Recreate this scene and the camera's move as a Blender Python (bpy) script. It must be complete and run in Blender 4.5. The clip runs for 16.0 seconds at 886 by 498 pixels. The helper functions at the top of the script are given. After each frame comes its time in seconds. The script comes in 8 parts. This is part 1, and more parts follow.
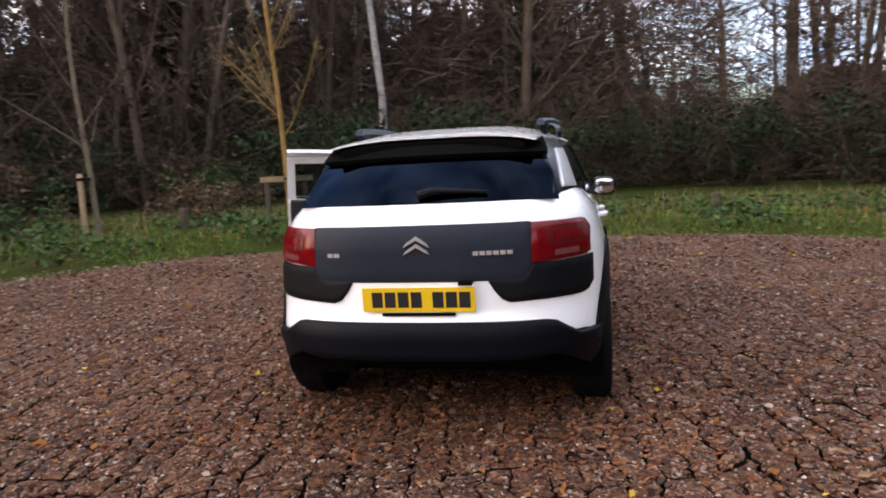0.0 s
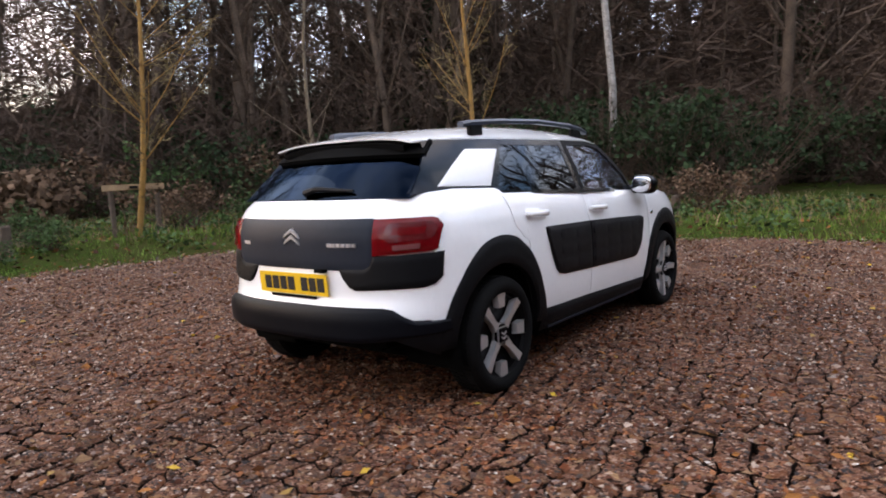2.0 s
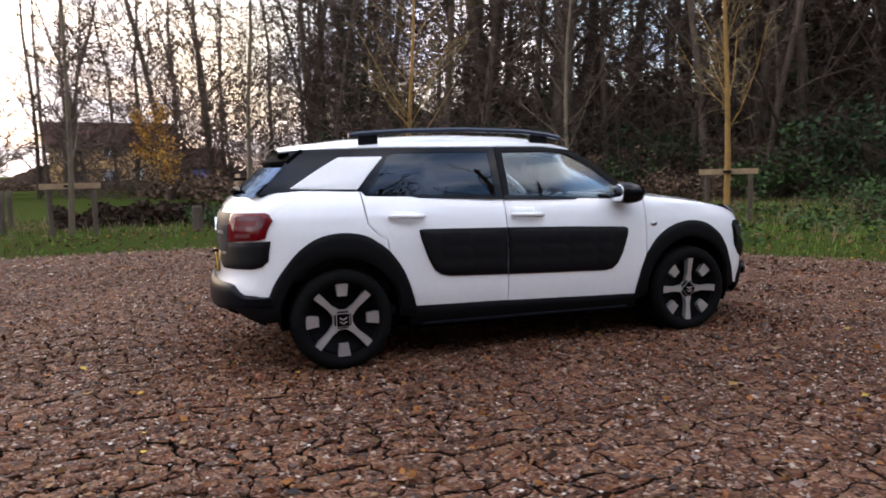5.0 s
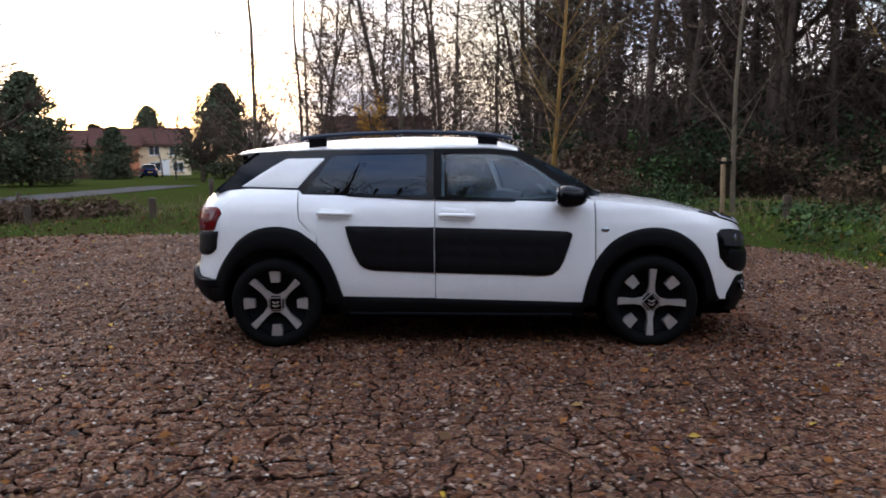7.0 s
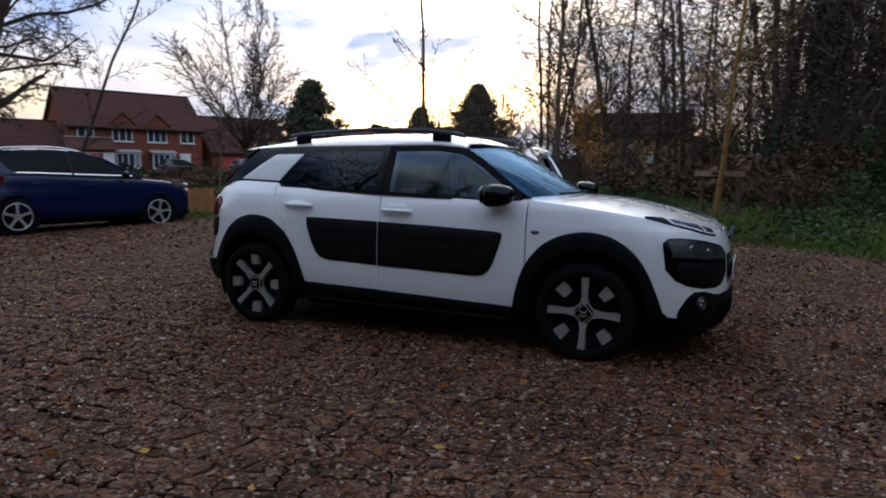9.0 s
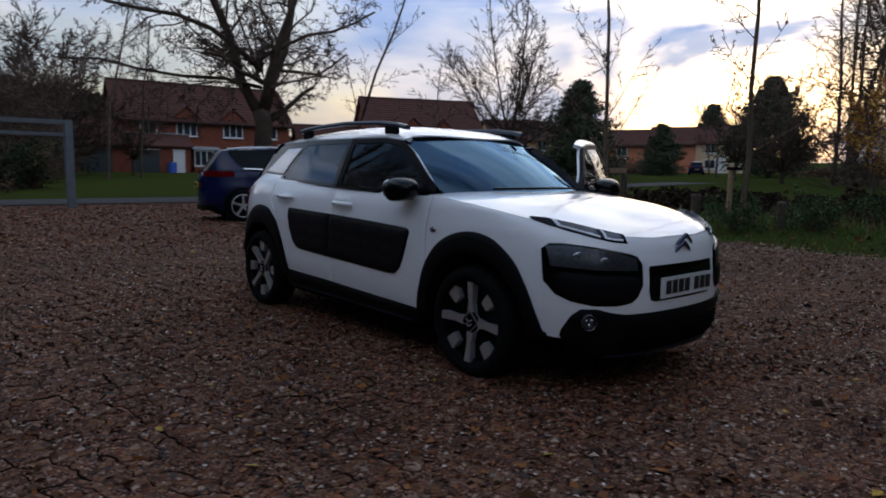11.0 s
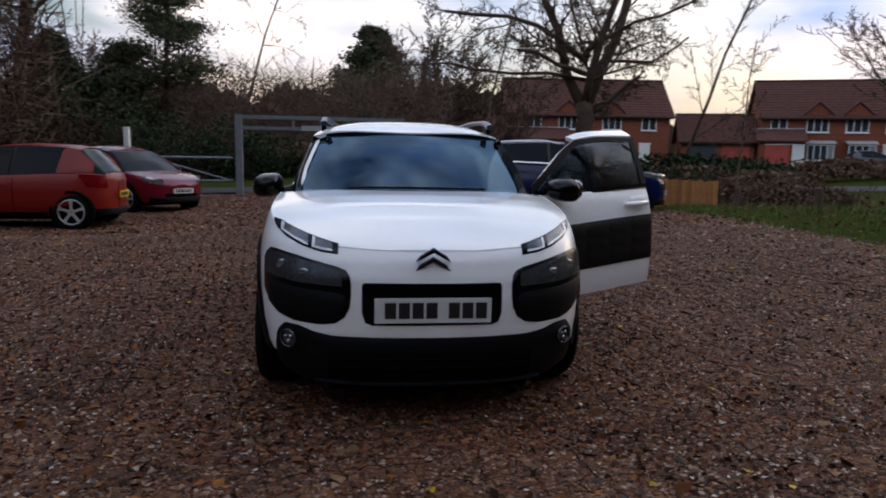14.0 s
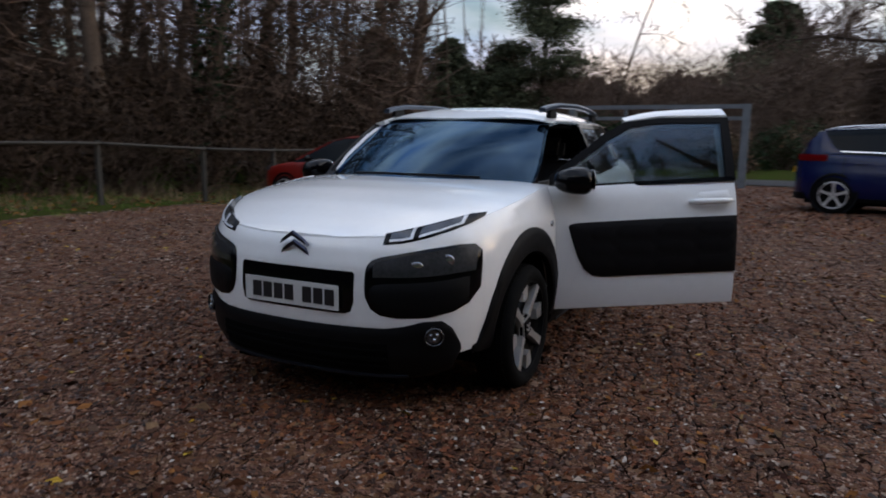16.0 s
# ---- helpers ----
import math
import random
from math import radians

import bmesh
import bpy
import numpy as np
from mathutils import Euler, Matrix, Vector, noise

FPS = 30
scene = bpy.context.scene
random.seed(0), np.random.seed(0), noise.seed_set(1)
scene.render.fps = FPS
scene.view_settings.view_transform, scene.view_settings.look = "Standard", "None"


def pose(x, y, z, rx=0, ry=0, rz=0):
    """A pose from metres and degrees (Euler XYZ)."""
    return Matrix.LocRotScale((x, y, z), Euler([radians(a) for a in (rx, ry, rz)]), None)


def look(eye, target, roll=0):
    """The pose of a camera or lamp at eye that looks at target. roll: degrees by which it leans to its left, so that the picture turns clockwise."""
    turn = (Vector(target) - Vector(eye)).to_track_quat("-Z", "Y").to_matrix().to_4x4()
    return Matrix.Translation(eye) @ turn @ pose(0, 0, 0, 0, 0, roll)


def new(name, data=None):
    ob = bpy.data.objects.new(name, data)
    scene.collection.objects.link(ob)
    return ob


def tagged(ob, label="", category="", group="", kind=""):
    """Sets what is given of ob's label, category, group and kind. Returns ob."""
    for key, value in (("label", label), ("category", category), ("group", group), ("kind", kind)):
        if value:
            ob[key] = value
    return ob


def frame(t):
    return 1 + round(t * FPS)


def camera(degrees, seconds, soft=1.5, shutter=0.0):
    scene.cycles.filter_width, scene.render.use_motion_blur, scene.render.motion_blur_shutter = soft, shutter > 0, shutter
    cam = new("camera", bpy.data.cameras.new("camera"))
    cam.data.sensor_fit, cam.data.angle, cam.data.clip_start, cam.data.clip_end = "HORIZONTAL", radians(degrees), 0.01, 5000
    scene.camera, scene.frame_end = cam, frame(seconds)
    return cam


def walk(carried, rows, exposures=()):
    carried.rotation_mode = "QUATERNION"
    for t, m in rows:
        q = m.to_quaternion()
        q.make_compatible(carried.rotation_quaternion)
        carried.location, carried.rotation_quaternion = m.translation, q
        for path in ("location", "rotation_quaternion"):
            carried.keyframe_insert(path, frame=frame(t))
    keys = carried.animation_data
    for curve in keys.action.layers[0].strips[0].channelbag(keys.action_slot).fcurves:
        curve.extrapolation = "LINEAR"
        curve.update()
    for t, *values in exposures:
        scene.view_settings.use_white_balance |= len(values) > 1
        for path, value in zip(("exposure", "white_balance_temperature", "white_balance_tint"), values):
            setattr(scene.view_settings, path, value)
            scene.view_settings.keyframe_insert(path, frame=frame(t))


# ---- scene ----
cam = camera(66.7, 16.0, soft=1.8, shutter=0.35)
# seconds, eye, target, roll
PATH = [
    (0, (0.747, -3.605, 1.243), (0.33, -1.663, 1.006), -2.8),
    (0.5, (1.235, -3.551, 1.226), (0.528, -1.694, 0.996), -3.1),
    (1, (1.778, -3.486, 1.224), (0.888, -1.709, 0.994), -3.0),
    (1.5, (2.284, -3.306, 1.2), (1.225, -1.624, 0.977), -2.8),
    (2, (2.738, -3.031, 1.197), (1.544, -1.443, 0.974), -2.7),
    (2.5, (3.204, -2.745, 1.191), (1.837, -1.301, 0.976), -2.5),
    (3, (3.596, -2.41, 1.176), (2.097, -1.102, 0.967), -2.3),
    (3.5, (4.017, -2.067, 1.155), (2.408, -0.898, 0.95), -2.3),
    (4, (4.339, -1.671, 1.144), (2.621, -0.668, 0.942), -2.1),
    (6.5, (5.414, 0.803, 1.196), (3.428, 0.909, 0.981), -0.7),
    (7, (5.423, 1.354, 1.202), (3.436, 1.276, 0.981), -0.7),
    (7.5, (5.387, 1.909, 1.184), (3.412, 1.68, 0.965), -0.5),
    (8, (5.258, 2.462, 1.167), (3.322, 2.007, 0.955), -0.3),
    (8.5, (5.171, 2.997, 1.187), (3.289, 2.355, 0.969), 0.1),
    (11, (3.387, 5.307, 1.156), (2.088, 3.803, 0.927), 0.9),
    (11.5, (2.949, 5.605, 1.17), (1.777, 4.002, 0.934), 1.1),
    (12, (2.457, 5.878, 1.188), (1.41, 4.191, 0.947), 1.2),
    (12.5, (1.948, 6.072, 1.221), (1.055, 4.301, 0.97), 1.0),
    (13, (1.419, 6.22, 1.224), (0.719, 4.364, 0.969), 1.2),
    (13.5, (0.881, 6.292, 1.254), (0.403, 4.369, 0.984), 1.3),
    (14, (0.321, 6.33, 1.248), (0.078, 4.364, 0.973), 1.1),
    (14.5, (-0.25, 6.275, 1.265), (-0.273, 4.296, 0.979), 1.1),
    (15, (-0.815, 6.202, 1.269), (-0.575, 4.238, 0.976), 1.2),
    (15.5, (-1.356, 6.014, 1.26), (-0.851, 4.102, 0.959), 1.0),
    (16, (-1.932, 5.783, 1.252), (-1.054, 4.014, 0.933), 0.8),
]
# the clip's camera darkens its picture as the bright sky comes into view
EXPOSURES = [(0, 1.75, 7100, 14), (2.0, 1.82, 7000, 14), (4.0, 1.75, 6850, 13), (6.3, 1.55, 6700, 12), (7.0, 1.3, 6450, 11), (8.5, 0.53, 6050, 9), (11.0, -0.1, 5900, 8), (12.5, 0.02, 6250, 11), (13.5, 0.4, 6450, 12), (16.0, 0.47, 6380, 9)]
walk(cam, [(t, look(e, a, r)) for t, e, a, r in PATH], EXPOSURES)

# ---- sky and light: dusk under broken cloud, the low sun behind cloud beyond the barrier ----
world = bpy.data.worlds.new("dusk_sky")
scene.world = world
world.use_nodes = True
wn, wl = world.node_tree.nodes, world.node_tree.links
wn.clear()
w_out = wn.new("ShaderNodeOutputWorld")
w_bg = wn.new("ShaderNodeBackground")
w_sky = wn.new("ShaderNodeTexSky")
w_sky.sky_type, w_sky.sun_disc = "NISHITA", False
w_sky.sun_elevation, w_sky.sun_rotation = radians(9), radians(245)
w_sky.air_density, w_sky.dust_density, w_sky.ozone_density = 1.0, 2.0, 1.5
w_co = wn.new("ShaderNodeTexCoord")
w_map = wn.new("ShaderNodeMapping")
w_map.inputs["Scale"].default_value = (1.0, 1.0, 3.2)
w_noise = wn.new("ShaderNodeTexNoise")
w_noise.inputs["Scale"].default_value, w_noise.inputs["Detail"].default_value = 2.3, 6
w_noise.inputs["Distortion"].default_value = 0.4
w_ramp = wn.new("ShaderNodeValToRGB")
w_ramp.color_ramp.elements[0].position, w_ramp.color_ramp.elements[1].position = 0.36, 0.60
w_tone = wn.new("ShaderNodeTexNoise")
w_tone.inputs["Scale"].default_value, w_tone.inputs["Detail"].default_value = 3.1, 4
w_col = wn.new("ShaderNodeValToRGB")
w_col.color_ramp.elements[0].position, w_col.color_ramp.elements[0].color = 0.34, (2.6, 3.4, 5.2, 1)
w_col.color_ramp.elements[1].position, w_col.color_ramp.elements[1].color = 0.68, (8.2, 7.5, 6.8, 1)
w_mix = wn.new("ShaderNodeMix")
w_mix.data_type = "RGBA"
wl.new(w_co.outputs["Generated"], w_map.inputs["Vector"])
wl.new(w_map.outputs["Vector"], w_noise.inputs["Vector"])
wl.new(w_map.outputs["Vector"], w_tone.inputs["Vector"])
wl.new(w_noise.outputs["Fac"], w_ramp.inputs["Fac"])
wl.new(w_tone.outputs["Fac"], w_col.inputs["Fac"])
# the cloud thins out towards the zenith
w_sep = wn.new("ShaderNodeSeparateXYZ")
w_thin = wn.new("ShaderNodeMapRange")
w_thin.inputs["From Min"].default_value, w_thin.inputs["From Max"].default_value = 0.25, 0.65
w_thin.inputs["To Min"].default_value, w_thin.inputs["To Max"].default_value = 1.0, 0.70
w_mul = wn.new("ShaderNodeMath")
w_mul.operation = "MULTIPLY"
wl.new(w_co.outputs["Generated"], w_sep.inputs["Vector"])
wl.new(w_sep.outputs["Z"], w_thin.inputs["Value"])
wl.new(w_ramp.outputs["Color"], w_mul.inputs[0])
wl.new(w_thin.outputs["Result"], w_mul.inputs[1])
wl.new(w_mul.outputs[0], w_mix.inputs["Factor"])
wl.new(w_sky.outputs["Color"], w_mix.inputs["A"])
wl.new(w_col.outputs["Color"], w_mix.inputs["B"])
# dusk haze warms the lowest sky
w_low = wn.new("ShaderNodeValToRGB")
w_low.color_ramp.elements[0].position, w_low.color_ramp.elements[0].color = 0.02, (0.60, 0.50, 0.43, 1)
w_low.color_ramp.elements[1].position, w_low.color_ramp.elements[1].color = 0.34, (0.86, 0.86, 0.88, 1)
w_low.color_ramp.elements.new(0.6).color = (1.16, 1.16, 1.16, 1)
w_low.color_ramp.elements.new(1.0).color = (1.06, 1.09, 1.16, 1)
w_tint = wn.new("ShaderNodeMix")
w_tint.data_type, w_tint.blend_type = "RGBA", "MULTIPLY"
w_tint.inputs["Factor"].default_value = 1.0
wl.new(w_sep.outputs["Z"], w_low.inputs["Fac"])
wl.new(w_mix.outputs["Result"], w_tint.inputs["A"])
# away from the sunset the low sky is dimmer and cooler
w_dot = wn.new("ShaderNodeVectorMath")
w_dot.operation = "DOT_PRODUCT"
w_dot.inputs[1].default_value = (-0.72, -0.69, 0.0)
w_side = wn.new("ShaderNodeMapRange")
w_side.inputs["From Min"].default_value, w_side.inputs["From Max"].default_value = -0.75, 0.55
w_cool = wn.new("ShaderNodeMix")
w_cool.data_type = "RGBA"
w_dim = wn.new("ShaderNodeValToRGB")
w_dim.color_ramp.elements[0].position, w_dim.color_ramp.elements[0].color = 0.02, (0.50, 0.56, 0.64, 1)
w_dim.color_ramp.elements[1].position, w_dim.color_ramp.elements[1].color = 0.50, (1.12, 1.12, 1.13, 1)
w_dim.color_ramp.elements.new(1.0).color = (1.06, 1.09, 1.16, 1)
wl.new(w_sep.outputs["Z"], w_dim.inputs["Fac"])
wl.new(w_dim.outputs["Color"], w_cool.inputs["A"])
wl.new(w_co.outputs["Generated"], w_dot.inputs[0])
wl.new(w_dot.outputs["Value"], w_side.inputs["Value"])
wl.new(w_side.outputs["Result"], w_cool.inputs["Factor"])
wl.new(w_low.outputs["Color"], w_cool.inputs["B"])
wl.new(w_cool.outputs["Result"], w_tint.inputs["B"])
wl.new(w_tint.outputs["Result"], w_bg.inputs["Color"])
wl.new(w_bg.outputs["Background"], w_out.inputs["Surface"])
w_bg.inputs["Strength"].default_value = 0.22

sun = new("sun", bpy.data.lights.new("sun", "SUN"))
sun.data.energy, sun.data.angle, sun.data.color = 0.7, radians(75), (1.0, 0.88, 0.76)
sun.matrix_world = look((-27.2, -12.6, 9.0), (0, 0, 0))

# ---- materials ----
def material(name, colour, rough=0.6, metal=0.0, vary=0.0, scale=8.0, bump=0.0, bump_scale=60.0, coat=0.0, second=None, island=0.0, random_tone=0.0, spec=0.5):
    """A Principled surface whose colour wanders between two tones at two scales, with fine relief."""
    m = bpy.data.materials.new(name)
    m.use_nodes = True
    n, l = m.node_tree.nodes, m.node_tree.links
    p = n["Principled BSDF"]
    p.inputs["Roughness"].default_value, p.inputs["Metallic"].default_value = rough, metal
    p.inputs["Coat Weight"].default_value = coat
    p.inputs["Coat Roughness"].default_value = 0.04
    p.inputs["Specular IOR Level"].default_value = spec
    p.inputs["Base Color"].default_value = (*colour, 1)
    co = n.new("ShaderNodeTexCoord")
    out = None
    if vary or second:
        a, b = n.new("ShaderNodeTexNoise"), n.new("ShaderNodeTexNoise")
        a.inputs["Scale"].default_value, a.inputs["Detail"].default_value = scale, 5
        b.inputs["Scale"].default_value, b.inputs["Detail"].default_value = scale * 9, 3
        mean = n.new("ShaderNodeMath")
        mean.operation = "MULTIPLY_ADD"
        mean.inputs[1].default_value = 0.5
        half = n.new("ShaderNodeMath")
        half.operation, half.inputs[1].default_value = "MULTIPLY", 0.5
        l.new(co.outputs["Object"], a.inputs["Vector"])
        l.new(co.outputs["Object"], b.inputs["Vector"])
        l.new(b.outputs["Fac"], half.inputs[0])
        l.new(a.outputs["Fac"], mean.inputs[0])
        l.new(half.outputs[0], mean.inputs[2])
        ramp = n.new("ShaderNodeValToRGB")
        low = second if second else tuple(c * (1 - vary) for c in colour)
        high = colour if second else tuple(min(1, c * (1 + vary)) for c in colour)
        e = ramp.color_ramp.elements
        e[0].position, e[0].color = 0.34, (*low, 1)
        e[1].position, e[1].color = 0.66, (*high, 1)
        l.new(mean.outputs[0], ramp.inputs["Fac"])
        out = ramp.outputs["Color"]
    for amount, kind in ((island, "ShaderNodeNewGeometry"), (random_tone, "ShaderNodeObjectInfo")):
        if amount:
            g = n.new(kind)
            span = n.new("ShaderNodeMapRange")
            span.inputs["To Min"].default_value, span.inputs["To Max"].default_value = 1 - amount, 1 + amount
            l.new(g.outputs["Random Per Island" if kind == "ShaderNodeNewGeometry" else "Random"], span.inputs["Value"])
            hsv = n.new("ShaderNodeHueSaturation")
            l.new(span.outputs["Result"], hsv.inputs["Value"])
            if out:
                l.new(out, hsv.inputs["Color"])
            else:
                hsv.inputs["Color"].default_value = (*colour, 1)
            out = hsv.outputs["Color"]
    if out:
        l.new(out, p.inputs["Base Color"])
    if bump:
        r = n.new("ShaderNodeTexNoise")
        r.inputs["Scale"].default_value, r.inputs["Detail"].default_value = bump_scale, 4
        l.new(co.outputs["Object"], r.inputs["Vector"])
        bm_ = n.new("ShaderNodeBump")
        bm_.inputs["Strength"].default_value, bm_.inputs["Distance"].default_value = bump, 0.01
        l.new(r.outputs["Fac"], bm_.inputs["Height"])
        l.new(bm_.outputs["Normal"], p.inputs["Normal"])
    return m


def glass(name, tint, rough=0.0, ior=1.7, sheen=(0.72, 0.84, 1.0)):
    """Tinted pane: clear through, with a mirror sheen by Fresnel."""
    m = bpy.data.materials.new(name)
    m.use_nodes = True
    n, l = m.node_tree.nodes, m.node_tree.links
    n.remove(n["Principled BSDF"])
    t, g, f, mix = n.new("ShaderNodeBsdfTransparent"), n.new("ShaderNodeBsdfGlossy"), n.new("ShaderNodeFresnel"), n.new("ShaderNodeMixShader")
    t.inputs["Color"].default_value = (*tint, 1)
    g.inputs["Roughness"].default_value = rough
    g.inputs["Color"].default_value = (*sheen, 1)
    f.inputs["IOR"].default_value = ior
    l.new(f.outputs["Fac"], mix.inputs["Fac"])
    l.new(t.outputs["BSDF"], mix.inputs[1])
    l.new(g.outputs["BSDF"], mix.inputs[2])
    l.new(mix.outputs["Shader"], n["Material Output"].inputs["Surface"])
    return m


M = {
    "white": material("white_car_paint", (0.89, 0.885, 0.875), 0.25, coat=0.9, vary=0.02, scale=2.5),
    "satin": material("black_satin_plastic", (0.003, 0.0036, 0.0055), 0.42, spec=0.09, bump=0.06, bump_scale=700, vary=0.15, scale=5),
    "clad": material("black_textured_plastic", (0.0036, 0.0037, 0.0045), 0.55, spec=0.12, bump=0.15, bump_scale=900, vary=0.15, scale=5),
    "bump": material("dark_brown_soft_plastic", (0.0048, 0.0042, 0.0052), 0.55, spec=0.16, bump=0.1, bump_scale=600, vary=0.15, scale=5),
    "grey": material("dark_grey_satin_plastic", (0.016, 0.020, 0.029), 0.45, spec=0.14, bump=0.05, bump_scale=500, vary=0.1, scale=4),
    "gloss": material("gloss_black_trim", (0.002, 0.002, 0.003), 0.12, spec=0.2, coat=0.05),
    "pillar": material("glassy_black_pillar", (0.002, 0.004, 0.009), 0.08, spec=0.22),
    # the rail's blue is sky reflection mixed into its base colour
    "rail_dark": material("satin_rail_sky_tinted", (0.030, 0.042, 0.066), 0.3, vary=0.1, scale=6),
    "chrome_dark": material("dark_chrome", (0.04, 0.045, 0.07), 0.2, metal=0.9),
    "rubber": material("tyre_rubber", (0.0055, 0.0055, 0.0055), 0.85, spec=0.08, vary=0.3, scale=14, bump=0.2, bump_scale=120),
    "alloy": material("machined_alloy", (0.64, 0.635, 0.63), 0.40, metal=0.8, vary=0.06, scale=12),
    "rim_black": material("black_wheel_paint", (0.0025, 0.0025, 0.003), 0.5, spec=0.06),
    "chrome": material("chrome", (0.90, 0.90, 0.92), 0.28, metal=0.85),
    "mirror": material("silvered_mirror", (0.85, 0.86, 0.88), 0.04, metal=1.0),
    "lamp_red": material("red_lamp_lens", (0.13, 0.002, 0.004), 0.12, coat=0.05, spec=0.25, vary=0.25, scale=26),
    "lamp_dark_red": material("dark_red_lamp_inner", (0.10, 0.003, 0.005), 0.2, coat=0.2),
    "lamp_pink": material("pale_reversing_lens", (0.15, 0.045, 0.045), 0.2, coat=0.5),
    "lamp_clear": material("clear_lamp_reflector", (0.42, 0.44, 0.47), 0.12, metal=0.85, vary=0.3, scale=40),
    "lamp_dim": material("smoked_lamp_reflector", (0.11, 0.115, 0.125), 0.15, metal=0.7, vary=0.4, scale=60),
    "lamp_white": material("white_light_guide", (0.78, 0.80, 0.84), 0.25, coat=0.5),
    "plate_y": material("yellow_number_plate", (0.80, 0.50, 0.015), 0.4, vary=0.05, scale=10),
    "plate_w": material("white_number_plate", (0.62, 0.62, 0.60), 0.4, vary=0.05, scale=10),
    "ink": material("black_print", (0.01, 0.01, 0.012), 0.5),
    "glass": glass("clear_car_glass", (0.52, 0.59, 0.62), ior=1.5, sheen=(0.88, 0.93, 1.0)),
    "screen": glass("windscreen_glass", (0.09, 0.12, 0.16), ior=1.65, sheen=(0.42, 0.69, 1.0)),
    "hatch": glass("dark_hatch_glass", (0.02, 0.025, 0.035), ior=1.32, sheen=(0.20, 0.30, 0.48)),
    "privacy": glass("dark_privacy_glass", (0.03, 0.035, 0.045), ior=1.5),
    "cabin": material("dark_cabin_plastic", (0.02, 0.02, 0.022), 0.7, vary=0.2, scale=8, bump=0.1, bump_scale=300),
    "cloth": material("grey_seat_cloth", (0.05, 0.05, 0.055), 0.9, vary=0.25, scale=20, bump=0.3, bump_scale=500),
    "under": material("black_underbody", (0.003, 0.003, 0.003), 0.95, spec=0.05, vary=0.2, scale=6),
}


# ---- building tools ----
def mesh_object(name, verts, faces, mats, parent=None, label="", smooth=True, index=None):
    me = bpy.data.meshes.new(name)
    me.from_pydata([tuple(v) for v in verts], [], faces)
    for m in mats if isinstance(mats, (list, tuple)) else [mats]:
        me.materials.append(m)
    if index is not None:
        me.polygons.foreach_set("material_index", index)
    me.polygons.foreach_set("use_smooth", [bool(smooth)] * len(faces) if not isinstance(smooth, list) else smooth)
    me.update()
    ob = new(name, me)
    if parent:
        ob.parent = parent
    if label:
        ob["label"] = label
    return ob


def part(name, bm, mat, parent, label="", smooth=False):
    """Links a bmesh as one mesh object under a thing or a part."""
    me = bpy.data.meshes.new(name)
    bmesh.ops.recalc_face_normals(bm, faces=bm.faces)
    bm.to_mesh(me)
    bm.free()
    me.materials.append(mat)
    if smooth:
        me.polygons.foreach_set("use_smooth", [True] * len(me.polygons))
    ob = new(name, me)
    if parent:
        ob.parent = parent
    if label:
        ob["label"] = label
    return ob


def thing(name, label, category, at=None, group="", kind=""):
    return tagged(place(new(name), at), label, category, group, kind)


def place(ob, at):
    if at is not None:
        ob.matrix_basis = at
    return ob


def box(bm, x0, x1, y0, y1, z0, z1, bevel=0.0, turn=None):
    got = bmesh.ops.create_cube(bm, size=1.0, matrix=Matrix.Translation(((x0 + x1) / 2, (y0 + y1) / 2, (z0 + z1) / 2)) @ Matrix.Diagonal((x1 - x0, y1 - y0, z1 - z0, 1)))
    vs = got["verts"]
    if bevel:
        es = list({e for v in vs for e in v.link_edges})
        vs = list({v for f in bmesh.ops.bevel(bm, geom=es, offset=bevel, segments=2, affect="EDGES")["faces"] for v in f.verts} | set(v for v in vs if v.is_valid))
    if turn is not None:
        bmesh.ops.transform(bm, matrix=turn, verts=vs)
    return vs


def box_part(name, dims, mat, parent, label="", bevel=0.0, turn=None):
    bm = bmesh.new()
    box(bm, *dims, bevel=bevel, turn=turn)
    return part(name, bm, mat, parent, label)


def tube(bm, points, radii, sides=8, cap=True):
    """A round bar along points."""
    rings = []
    for i, p in enumerate(points):
        p = Vector(p)
        d = (Vector(points[min(i + 1, len(points) - 1)]) - Vector(points[max(i - 1, 0)])).normalized()
        u = d.orthogonal().normalized() if i == 0 else (u - d * u.dot(d)).normalized()
        w = d.cross(u)
        r = radii[i] if isinstance(radii, (list, tuple)) else radii
        rings.append([bm.verts.new(p + (u * math.cos(2 * math.pi * k / sides) + w * math.sin(2 * math.pi * k / sides)) * r) for k in range(sides)])
    for a, b in zip(rings, rings[1:]):
        for k in range(sides):
            bm.faces.new((a[k], a[(k + 1) % sides], b[(k + 1) % sides], b[k]))
    if cap:
        bm.faces.new(rings[0][::-1])
        bm.faces.new(rings[-1])


def lathe(bm, profile, sides=40, axis="x", at=(0, 0, 0)):
    """Turns a profile of (radius, along) round an axis; the profile closes on itself."""
    rings = []
    for r, a in profile:
        ring = []
        for k in range(sides):
            c, s = math.cos(2 * math.pi * k / sides) * r, math.sin(2 * math.pi * k / sides) * r
            ring.append(bm.verts.new(Vector((a, c, s) if axis == "x" else (c, s, a)) + Vector(at)))
        rings.append(ring)
    for a, b in zip(rings, rings[1:] + rings[:1]):
        for k in range(sides):
            bm.faces.new((a[k], a[(k + 1) % sides], b[(k + 1) % sides], b[k]))


def steps(a0, a1, *lines, step=0.04):
    n = max(2, int(abs(a1 - a0) / step))
    got = {round(a0 + (a1 - a0) * i / n, 5) for i in range(n + 1)}
    for line in lines:
        got |= {round(a, 5) for a, _ in line if min(a0, a1) < a < max(a0, a1)}
    return sorted(got)


def along(line, a):
    return float(np.interp(a, [p[0] for p in line], [p[1] for p in line]))


